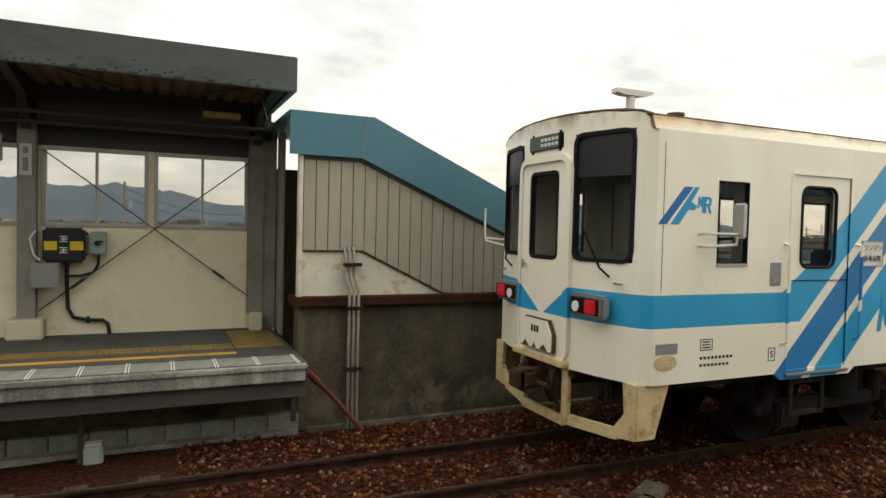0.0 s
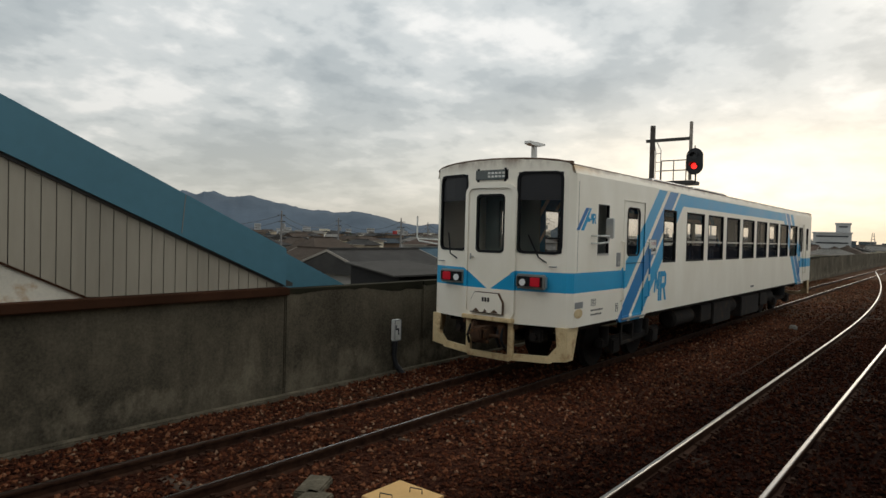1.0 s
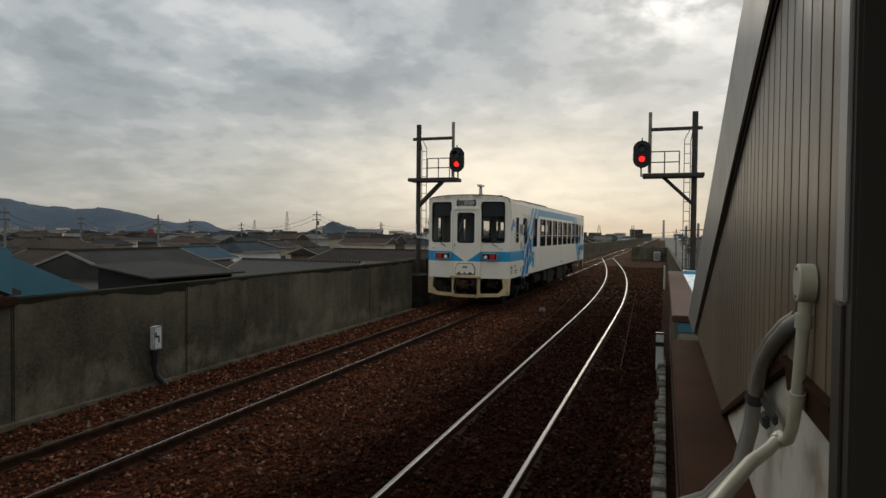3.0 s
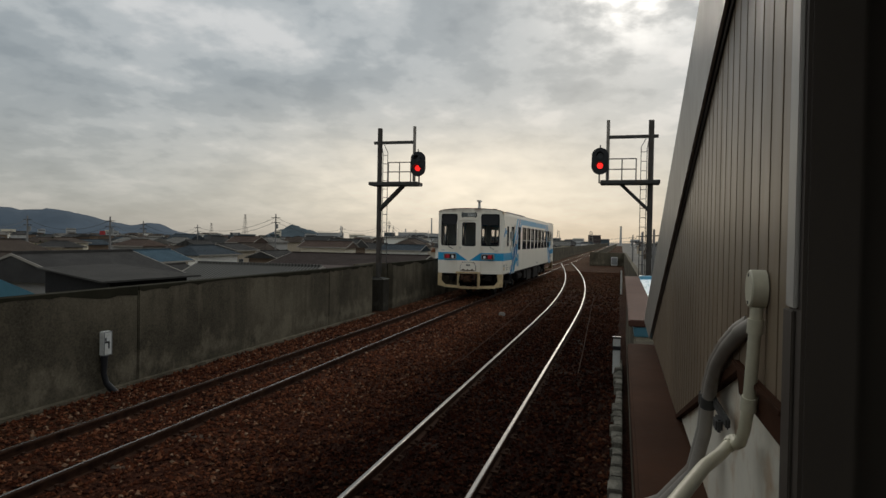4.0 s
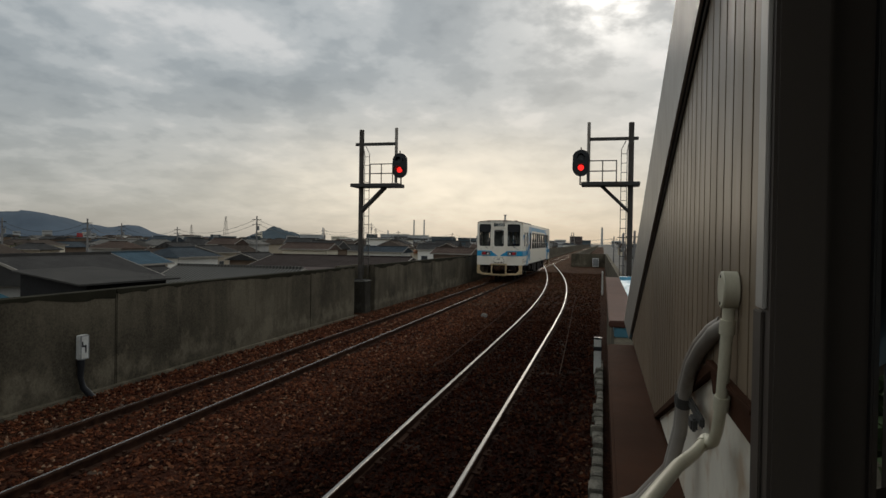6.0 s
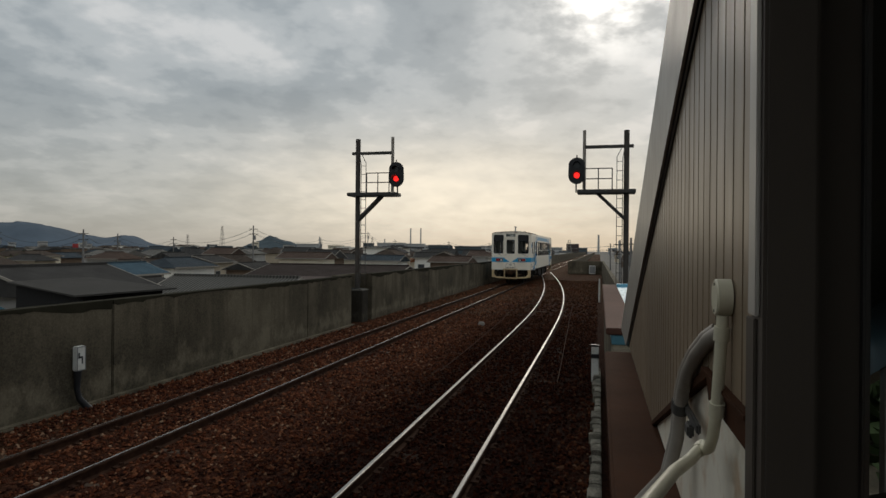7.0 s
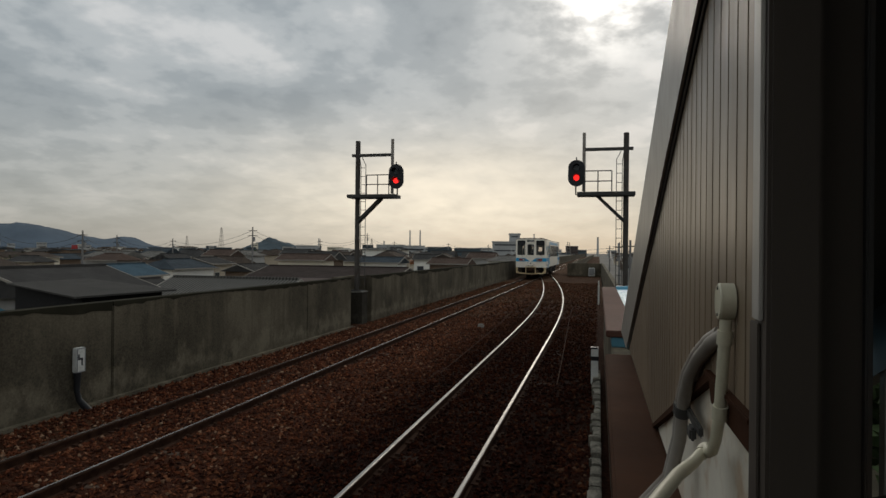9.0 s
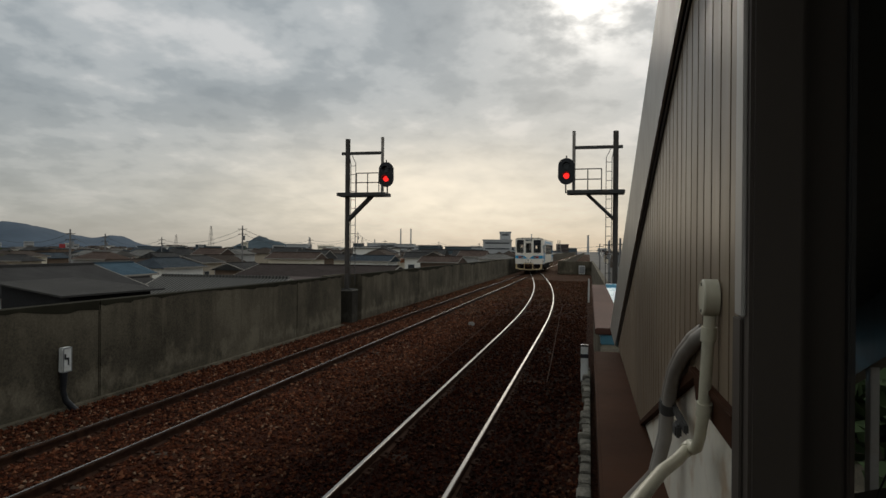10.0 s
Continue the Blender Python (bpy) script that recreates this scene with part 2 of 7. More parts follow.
M_DISPLAY = plain("dim_display_glass", (0.11, 0.12, 0.115), 0.15, var=0.15)
M_GREY_BOX = plain("grey_enamel", (0.24, 0.24, 0.235), 0.4, var=0.08)
M_WHITE_BOX = plain("white_enamel", (0.66, 0.65, 0.61), 0.45, var=0.1, scale=9, dirt=(0.4, 0.36, 0.28))
M_CREAM_BASE = plain("cream_column_base", (0.62, 0.54, 0.40), 0.7, var=0.12, scale=6)
M_STONE_PALE = plain("pale_stone", (0.55, 0.50, 0.43), 0.8, var=0.2, scale=12)


def oiled(n, col):
    """Ballast darkened by oil and brake dust along the near track, in a ragged patch."""
    pos = n.t.nodes.new("ShaderNodeSeparateXYZ")
    n.t.links.new(n.t.nodes.new("ShaderNodeNewGeometry").outputs["Position"], pos.inputs[0])
    d = n.math("ABSOLUTE", n.math("SUBTRACT", pos.outputs[1], 0.35))
    d = n.math("ADD", d, n.math("MULTIPLY", n.noise(0.35, 5, 0.6, (1, 1, 1), True), 2.0))
    m = n.ramp(n.math("MULTIPLY", d, 0.25), [(0.58, 1.0), (0.95, 0.0)])
    m = n.math("MULTIPLY", m, n.ramp(n.math("MULTIPLY", pos.outputs[0], 0.02), [(0.35, 1.0), (0.80, 0.30)]))
    dusty = n.math("MULTIPLY", n.ramp(n.math("MULTIPLY", pos.outputs[0], 0.01), [(0.16, 0.0), (0.42, 1.0)]), n.ramp(n.noise(0.5, 5, 0.65, (0.3, 1, 1), True), [(0.35, 0.1), (0.6, 0.6)]))
    col = n.mix(dusty, col, (0.085, 0.050, 0.027))
    return n.mix(n.math("MULTIPLY", m, 0.9), col, n.mix(1.0, col, (0.16, 0.10, 0.075), "MULTIPLY"))


# rails, sleepers, ballast
n_ = Nodes("rusty_rail_side")
M_RAIL_SIDE = n_.done(n_.ramp(n_.noise(9, 5), [(0.3, (0.022, 0.011, 0.007)), (0.7, (0.062, 0.030, 0.018))]), 0.9, 0.0, Specular_IOR_Level=0.06)
n_ = Nodes("polished_rail_head")
M_RAIL_BRIGHT = n_.done(n_.ramp(n_.noise(5, 4, 0.5, (0.2, 1, 1)), [(0.3, (0.27, 0.255, 0.235)), (0.7, (0.40, 0.38, 0.355))]), 0.30, 0.92)
n_ = Nodes("dull_rail_head")
M_RAIL_DULL = n_.done(n_.ramp(n_.noise(2, 5, 0.6, (0.3, 1, 1)), [(0.4, (0.028, 0.014, 0.009)), (0.75, (0.075, 0.042, 0.028))]), 0.75, 0.0, Specular_IOR_Level=0.1)
n_ = Nodes("thin_worn_running_band")
M_RAIL_BAND = n_.done(n_.ramp(n_.noise(1.5, 5, 0.6, (0.3, 1, 1)), [(0.35, (0.26, 0.22, 0.19)), (0.65, (0.62, 0.59, 0.55))]), 0.27, 0.95)
n_ = Nodes("weathered_sleeper")
c_ = n_.ramp(n_.noise(3, 6, 0.65, (6, 1, 1)), [(0.3, (0.028, 0.019, 0.014)), (0.7, (0.095, 0.064, 0.045))])
c_ = oiled(n_, n_.mix(n_.math("MULTIPLY", n_.per_piece(), 0.3), c_, (0.10, 0.075, 0.055)))
n_.bump(n_.noise(8, 5, 0.6, (6, 1, 1)), 0.5, 0.01)
n_.gloss = 0.06
M_SLEEPER = n_.done(c_, 0.92)
n_ = Nodes("rust_stained_ballast_bed")
c_ = n_.ramp(n_.noise(19, 6, 0.75), [(0.3, (0.008, 0.003, 0.002)), (0.5, (0.045, 0.016, 0.009)), (0.68, (0.12, 0.05, 0.028))])
c_ = n_.mix(n_.ramp(n_.noise(0.25, 4, 0.6), [(0.45, 0.0), (0.7, 0.4)]), c_, (0.06, 0.036, 0.018))
n_.bump(n_.noise(19, 6, 0.75), 1.0, 0.06)
n_.gloss = 0.03
M_BED = n_.done(oiled(n_, c_), 0.95)
n_ = Nodes("rust_stained_ballast_stone")
c_ = n_.ramp(n_.per_island(), [(0.0, (0.010, 0.005, 0.004)), (0.35, (0.055, 0.015, 0.007)), (0.72, (0.135, 0.040, 0.017)), (0.93, (0.23, 0.092, 0.044)), (1.0, (0.34, 0.22, 0.14))])
c_ = n_.mix(0.35, c_, n_.ramp(n_.noise(0.6, 4, 0.6), [(0.35, (0.010, 0.005, 0.004)), (0.7, (0.10, 0.042, 0.024))]))
n_.gloss = 0.04
M_STONES = n_.done(oiled(n_, c_), 0.95)

# glass
def glass(name, tint, rough=0.03, alpha=0.35):
    n = Nodes(name)
    m = n.done(tint, rough, 0.0, Alpha=alpha)
    return m


M_GLASS_DARK = glass("tinted_train_glass", (0.012, 0.014, 0.015), 0.04, 0.14)
M_GLASS = glass("clear_window_glass", (0.30, 0.32, 0.32), 0.06, 0.22)


def lamp_glow(name, c, strength):
    n = Nodes(name)
    n.put(n.b.inputs["Emission Color"], c)
    n.put(n.b.inputs["Emission Strength"], strength)
    return n.done(c, 0.3)


M_RED_LAMP = lamp_glow("red_tail_lamp", (0.22, 0.004, 0.010), 0.42)
M_RED_SIGNAL = lamp_glow("red_signal_lamp", (1.0, 0.02, 0.015), 1.6)
M_HEAD_LAMP = plain("headlamp_reflector", (0.92, 0.92, 0.90), 0.2, 0.2, var=0.1, scale=20)
M_ALU = plain("brushed_aluminium", (0.42, 0.41, 0.39), 0.35, 0.8, var=0.1, scale=10)

# livery paint: cream with a cyan band that turns into slanted stripes at the doors
n_ = Nodes("cream_and_blue_livery")
x_, y_, z_ = n_.axes()
LEN = 19.4
xm = n_.math("MINIMUM", x_, n_.math("SUBTRACT", LEN, x_))
s_ = n_.math("SUBTRACT", xm, z_)


def within(v, a, b):
    return n_.math("MULTIPLY", n_.math("GREATER_THAN", v, a), n_.math("LESS_THAN", v, b))


ay = n_.math("ABSOLUTE", y_)
vee = n_.math("MINIMUM", 1.87, n_.math("MULTIPLY_ADD", ay, 0.68, 1.53))
band = n_.math("MULTIPLY", n_.math("GREATER_THAN", z_, 1.555), n_.math("LESS_THAN", z_, vee))
band = n_.math("MULTIPLY", band, n_.math("LESS_THAN", s_, 0.50))
curve = n_.math("MULTIPLY", n_.math("GREATER_THAN", n_.math("ADD", s_, n_.math("MULTIPLY", n_.math("MAXIMUM", n_.math("SUBTRACT", 2.25, z_), 0.0), 0.45)), 0.08), n_.math("LESS_THAN", s_, 0.52))
st_a = n_.math("MULTIPLY", curve, n_.math("GREATER_THAN", z_, 1.555))
st_b = within(s_, 0.68, 1.16)
st_c = within(s_, 1.28, 1.72)
top_ = n_.math("MULTIPLY", within(z_, 3.14, 3.39), n_.math("GREATER_THAN", s_, 1.28))
low_ = n_.math("LESS_THAN", z_, 3.40)
side_ = n_.math("GREATER_THAN", ay, 1.30)
light_ = n_.math("MAXIMUM", n_.math("MAXIMUM", st_a, st_c), top_)
light_ = n_.math("MULTIPLY", n_.math("MULTIPLY", light_, low_), side_)
light_ = n_.math("MAXIMUM", light_, band)
dark_ = n_.math("MULTIPLY", n_.math("MULTIPLY", st_b, low_), side_)
grime = n_.noise(1.4, 5, 0.6, (1, 1, 0.5))
cream = n_.ramp(grime, [(0.3, (0.79, 0.715, 0.59)), (0.65, (0.87, 0.805, 0.69))])
c_ = n_.mix(light_, cream, n_.ramp(grime, [(0.3, (0.006, 0.27, 0.50)), (0.7, (0.01, 0.33, 0.59))]))
c_ = n_.mix(dark_, c_, (0.012, 0.18, 0.42))
edge = n_.math("MULTIPLY", n_.ramp(n_.noise(2.4, 6, 0.7, (1, 1, 0.6)), [(0.40, 0.0), (0.62, 1.0)]), n_.math("MULTIPLY", n_.math("GREATER_THAN", z_, 3.47), n_.math("MINIMUM", n_.math("MULTIPLY", n_.math("SUBTRACT", z_, 3.47), 6.0), 1.0)))
c_ = n_.mix(n_.math("MULTIPLY", edge, 0.75), c_, (0.13, 0.05, 0.018))
n_.bump(n_.noise(1.1, 3, 0.5), 0.06, 0.02)
M_LIVERY = n_.done(c_, n_.ramp(grime, [(0.3, 0.28), (0.7, 0.42)]), 0.0)
n_ = Nodes("cream_roof_shoulder")
x_, y_, z_ = n_.axes()
c_ = n_.ramp(n_.noise(1.4, 5, 0.6), [(0.3, (0.79, 0.715, 0.59)), (0.65, (0.87, 0.805, 0.69))])
near_end = n_.ramp(n_.math("MULTIPLY", n_.math("MINIMUM", x_, n_.math("SUBTRACT", LEN, x_)), 0.5), [(0.10, 1.0), (0.55, 0.12)])
lift = n_.math("MULTIPLY_ADD", n_.noise(2.2, 6, 0.7), 0.22, z_)
c_ = n_.mix(n_.ramp(n_.math("SUBTRACT", lift, 3.0), [(0.60, 0.0), (0.70, 1.0)]), n_.mix(n_.math("MULTIPLY", near_end, n_.ramp(n_.math("SUBTRACT", lift, 3.0), [(0.52, 0.0), (0.62, 0.75)])), c_, (0.55, 0.30, 0.08)), n_.ramp(n_.noise(5, 5, 0.6), [(0.3, (0.04, 0.02, 0.011)), (0.7, (0.20, 0.085, 0.03))]))
M_SHOULDER = n_.done(c_, 0.5)
M_SKIRT = plain("cream_skirt_paint", (0.63, 0.48, 0.27), 0.5, var=0.3, scale=8, grain=0.3, dirt=(0.24, 0.085, 0.02))
M_COUPLER = plain("rusty_coupler_steel", (0.055, 0.030, 0.018), 0.8, var=0.5, scale=12, dirt=(0.16, 0.065, 0.022))
M_BULKHEAD = plain("dim_cab_bulkhead", (0.30, 0.32, 0.29), 0.7, var=0.15)
M_TRAIN_ROOF = plain("rusty_brown_roof_paint", (0.10, 0.062, 0.04), 0.7, var=0.35, scale=3, dirt=(0.11, 0.045, 0.018))
M_ROOF_UNIT = plain("grey_roof_unit", (0.36, 0.36, 0.34), 0.5, var=0.15, scale=4)
M_UNDER = plain("sooty_underframe", (0.022, 0.019, 0.017), 0.8, var=0.35, scale=6, dirt=(0.06, 0.035, 0.02))
M_SEAT = plain("dark_seat_fabric", (0.03, 0.035, 0.06), 0.9, var=0.2)
M_CYAN = plain("cyan_lettering", (0.01, 0.28, 0.52), 0.35, var=0.05)
M_DEEP_BLUE = plain("deep_blue_lettering", (0.012, 0.135, 0.36), 0.35, var=0.05)

# town
def roof_tiles(name, c, pitch=3.4, contrast=0.35):
    n = Nodes(name)
    w = n.t.nodes.new("ShaderNodeTexWave")
    w.bands_direction = "X"
    w.inputs["Scale"].default_value, w.inputs["Distortion"].default_value = pitch, 0.3
    n.t.links.new(n.obj, w.inputs["Vector"])
    blot = n.noise(0.8, 5, 0.6)
    col = n.ramp(blot, [(0.3, tuple(v * 0.65 for v in c)), (0.7, tuple(v * 1.25 for v in c))])
    col = n.mix(contrast, col, n.ramp(w.outputs["Fac"], [(0.2, tuple(v * 0.4 for v in c)), (0.8, tuple(v * 1.4 for v in c))]))
    n.bump(w.outputs["Fac"], 0.6, 0.04)
    n.gloss = 0.03
    return n.done(col, 0.9)


ROOFS = [roof_tiles("dark_grey_roof_tile", (0.055, 0.052, 0.049)), roof_tiles("brown_roof_tile", (0.072, 0.056, 0.045)),
         roof_tiles("blue_grey_roof_tile", (0.05, 0.06, 0.068)), roof_tiles("pale_slate_roof", (0.15, 0.14, 0.125)),
         roof_tiles("red_brown_roof_tile", (0.085, 0.060, 0.048)), roof_tiles("blue_metal_roof", (0.06, 0.095, 0.12))]
WALLS = [plain("cream_render", (0.72, 0.64, 0.50), 0.9, var=0.15, scale=0.8), plain("grey_render", (0.40, 0.385, 0.36), 0.9, var=0.2, scale=0.8),
         plain("white_render", (0.82, 0.78, 0.70), 0.9, var=0.12, scale=0.8), plain("brown_boarding", (0.17, 0.12, 0.085), 0.9, var=0.3, scale=0.8),
         plain("tan_render", (0.48, 0.40, 0.30), 0.9, var=0.2, scale=0.8)]
M_EAVES = plain("weathered_eaves_board", (0.30, 0.27, 0.23), 0.8, var=0.3, scale=2)
M_BLACK_WALL = plain("black_charred_boarding", (0.012, 0.011, 0.011), 0.8, var=0.3, scale=1.5)
M_BROWN_WALL = plain("dark_brown_sheet_wall", (0.075, 0.055, 0.048), 0.8, var=0.2, scale=0.6)
M_WINDOW_DARK = plain("dim_window_pane", (0.05, 0.055, 0.06), 0.15, var=0.3, scale=1)
# aerial haze is mixed into both blue-grey hill colours
M_HILL_FAR = plain("wooded_hill_haze_in_colour", (0.075, 0.098, 0.125), 1.0, var=0.25, scale=0.02)
M_HILL_NEAR = plain("horizon_haze_blue_grey", (0.075, 0.095, 0.105), 1.0, var=0.3, scale=0.04)
M_GROUND = plain("town_ground", (0.14, 0.13, 0.115), 0.95, var=0.35, scale=0.15)
M_TREE = plain("dark_foliage", (0.055, 0.078, 0.032), 0.9, var=0.4, scale=3)
M_POLE = plain("concrete_utility_pole", (0.20, 0.19, 0.18), 0.8, var=0.15)
M_RED_SIGN = plain("red_sign_panel", (0.32, 0.03, 0.03), 0.6, var=0.1)
# pale grey that carries the haze over distant buildings
M_HAZE_BLDG = plain("haze_pale_building_render", (0.42, 0.42, 0.41), 0.9, var=0.2, scale=0.2)

# ---- building blocks ----
class Shape:
    """Vertices and faces of one mesh."""
    def __init__(self):
        self.v, self.f = [], []

    def add(self, verts, faces):
        o = len(self.v)
        self.v += [tuple(p) for p in verts]
        self.f += [tuple(i + o for i in q) for q in faces]
        return self

    def box(self, x0, x1, y0, y1, z0, z1, m=None):
        p = [Vector((x, y, z)) for z in (z0, z1) for y in (y0, y1) for x in (x0, x1)]
        if m:
            p = [m @ q for q in p]
        return self.add(p, [(0, 2, 3, 1), (4, 5, 7, 6), (0, 1, 5, 4), (2, 6, 7, 3), (0, 4, 6, 2), (1, 3, 7, 5)])

    def bevelled(self, x0, x1, y0, y1, z0, z1, b=0.01, m=None):
        bm = bmesh.new()
        bmesh.ops.create_cube(bm, size=1)
        for q in bm.verts:
            q.co = Vector(((x0 + x1) / 2 + q.co.x * (x1 - x0), (y0 + y1) / 2 + q.co.y * (y1 - y0), (z0 + z1) / 2 + q.co.z * (z1 - z0)))
        bmesh.ops.bevel(bm, geom=bm.edges[:], offset=b, segments=2, affect="EDGES")
        bm.verts.index_update()
        self.add([(m @ q.co) if m else q.co for q in bm.verts], [[q.index for q in f.verts] for f in bm.faces])
        bm.free()
        return self

    def tube(self, pts, r, n=8, caps=True):
        pts = [Vector(p) for p in pts]
        rings, prev = [], None
        for i, p in enumerate(pts):
            d = (pts[min(i + 1, len(pts) - 1)] - pts[max(i - 1, 0)]).normalized()
            a = d.orthogonal().normalized() if prev is None else (prev - d * prev.dot(d)).normalized()
            prev = a
            b = d.cross(a)
            rr = r[i] if isinstance(r, (list, tuple)) else r
            rings.append([p + rr * (math.cos(2 * math.pi * k / n) * a + math.sin(2 * math.pi * k / n) * b) for k in range(n)])
        faces = [(i * n + k, i * n + (k + 1) % n, (i + 1) * n + (k + 1) % n, (i + 1) * n + k) for i in range(len(pts) - 1) for k in range(n)]
        if caps:
            faces += [tuple(range(n - 1, -1, -1)), tuple((len(pts) - 1) * n + k for k in range(n))]
        return self.add([q for ring in rings for q in ring], faces)

    def prism(self, pts, axis, a, b):
        """A flat outline drawn along one axis: pts are the two other coordinates, in x, y, z order."""
        def at(p, d):
            q = list(p)
            q.insert(axis, d)
            return tuple(q)
        k = len(pts)
        return self.add([at(p, a) for p in pts] + [at(p, b) for p in pts],
                        [tuple(range(k - 1, -1, -1)), tuple(range(k, 2 * k))] + [(i, (i + 1) % k, k + (i + 1) % k, k + i) for i in range(k)])

    def wall(self, axis, a, b, u0, u1, z0, z1, holes=()):
        """A wall between a and b on one axis (0: x, 1: y), with rectangular openings (u0, u1, z0, z1)."""
        us = sorted({u0, u1, *[h[0] for h in holes], *[h[1] for h in holes]})
        zs = sorted({z0, z1, *[h[2] for h in holes], *[h[3] for h in holes]})
        for i in range(len(us) - 1):
            start = None
            for j in range(len(zs)):
                solid = j < len(zs) - 1 and not any(h[0] <= us[i] and us[i + 1] <= h[1] and h[2] <= zs[j] and zs[j + 1] <= h[3] for h in holes)
                if solid and start is None:
                    start = zs[j]
                if not solid and start is not None:
                    e = (a, b, us[i], us[i + 1]) if axis == 0 else (us[i], us[i + 1], a, b)
                    self.box(*e, start, zs[j])
                    start = None
        return self

    def rim(self, axis, a, b, u0, u1, z0, z1, w):
        """A rectangular frame of bar width w round an opening."""
        return self.wall(axis, a, b, u0, u1, z0, z1, [(u0 + w, u1 - w, z0 + w, z1 - w)])

    def mesh(self, name, material, smooth=False, weld=False):
        me = bpy.data.meshes.new(name)
        me.from_pydata(self.v, [], self.f)
        me.materials.append(material)
        me.update()
        bm = bmesh.new()
        bm.from_mesh(me)
        if weld:
            bmesh.ops.remove_doubles(bm, verts=bm.verts, dist=0.0005)
            seen = {}
            for f in bm.faces:
                seen.setdefault(frozenset(v.index for v in f.verts), []).append(f)
            bmesh.ops.delete(bm, geom=[f for twins in seen.values() if len(twins) > 1 for f in twins], context="FACES_ONLY")
        bmesh.ops.recalc_face_normals(bm, faces=bm.faces)
        bm.to_mesh(me)
        bm.free()
        if smooth:
            me.polygons.foreach_set("use_smooth", [True] * len(me.polygons))
            me.set_sharp_from_angle(angle=radians(40))
        return me


def part(name, shape, material, parent, label="", smooth=False):
    ob = new(name, shape.mesh(name, material, smooth, name in ("side_wall", "side_door")))
    ob.parent = parent
    return tagged(ob, label)


def thing(name, label, category, group="", kind="", at=None):
    ob = new(name)
    ob.empty_display_size = 0.2
    if at:
        ob.matrix_world = at
    return tagged(ob, label, category, group, kind)


def solid(name, shape, material, label, category, group="", kind="", smooth=False):
    return tagged(new(name, shape.mesh(name, material, smooth)), label, category, group, kind)


def lettering(name, text, size, material, parent, m, depth=0.002):
    cu = bpy.data.curves.new(name, "FONT")
    cu.body, cu.size, cu.extrude, cu.align_x, cu.align_y = text, size, depth, "CENTER", "CENTER"
    tmp = new(name + "_source", cu)
    me = bpy.data.meshes.new_from_object(tmp)
    bpy.data.objects.remove(tmp)
    me.materials.clear()
    me.materials.append(material)
    me.transform(m)
    ob = new(name, me)
    ob.parent = parent
    return ob


# ---- ground, viaduct and track bed ----
GROUND_Z = -6.3
ground = solid("ground", Shape().add([(-4500, -4500, GROUND_Z), (4500, -4500, GROUND_Z), (4500, 4500, GROUND_Z), (-4500, 4500, GROUND_Z)], [(0, 1, 2, 3)]),
               M_GROUND, "grey-brown built-up plain around the raised railway", "ground", kind="structure")
deck = Shape()
deck.box(-40, 19.4, -6.5, 12.0, -2.0, -0.42)
deck.box(19.4, 71.8, -2.12, 7.6, -2.0, -0.42)
deck.box(71.8, 420, 1.4, 7.6, -2.0, -0.42)
solid("viaduct_deck", deck, M_CONC, "grey concrete viaduct deck under the tracks", "viaduct", kind="structure")
for px in range(-30, 420, 15):
    solid("viaduct_pier", Shape().bevelled(px, px + 1.6, 2.0, 6.4, GROUND_Z, -2.0, 0.15), M_CONC, "stout grey concrete viaduct pier on the ground", "pier", "viaduct piers", "structure")


def bed_height(x, y):
    h = -0.16 + 0.03 * noise.noise((x * 0.35, y * 0.8, 0.0)) + 0.02 * noise.noise((x * 1.6, y * 1.6, 3.0))
    for c in (track_near(x), TRACK_FAR):
        d = abs(y - c)
        if d < 1.7:
            h += 0.040 * (1 - (d / 1.7) ** 4)
    if d and abs(y - 2.6) < 0.9 and x < 45:
        h -= 0.02
    return h


TRACK_FAR = 4.63


def track_near(x):
    """Middle of the near track: straight, then drawn over to the far track."""
    if x < 20:
        return 0.565
    u = min(1.0, (x - 20) / 54)
    return 0.565 + (TRACK_FAR - 0.565) * (u * u * (3 - 2 * u) * 0.35 + u ** 2.2 * 0.65)


xs = [-14 + 0.5 * i for i in range(69)] + [21 + 1.5 * i for i in range(35)] + [75 + 8 * i for i in range(44)]
bed = Shape()
rows_y = [-1.6 + 8.6 * j / 43 for j in range(44)]
for x in xs:
    for y in rows_y:
        bed.v.append((x, y, bed_height(x, y)))
k = len(rows_y)
bed.f = [(i * k + j, (i + 1) * k + j, (i + 1) * k + j + 1, i * k + j + 1) for i in range(len(xs) - 1) for j in range(k - 1)]
track_bed = solid("ballast_bed", bed, M_BED, "rust-brown crushed stone ballast bed under both tracks", "ballast", kind="structure", smooth=True)

# loose stones over the bed
rng = np.random.default_rng(5)
unit = np.array([(1, 0, 0), (-1, 0, 0), (0, 1, 0), (0, -1, 0), (0, 0, 1), (0, 0, -1)], float)
octa = np.array([(0, 2, 4), (2, 1, 4), (1, 3, 4), (3, 0, 4), (2, 0, 5), (1, 2, 5), (3, 1, 5), (0, 3, 5)])
verts, faces = [], []
count = 0


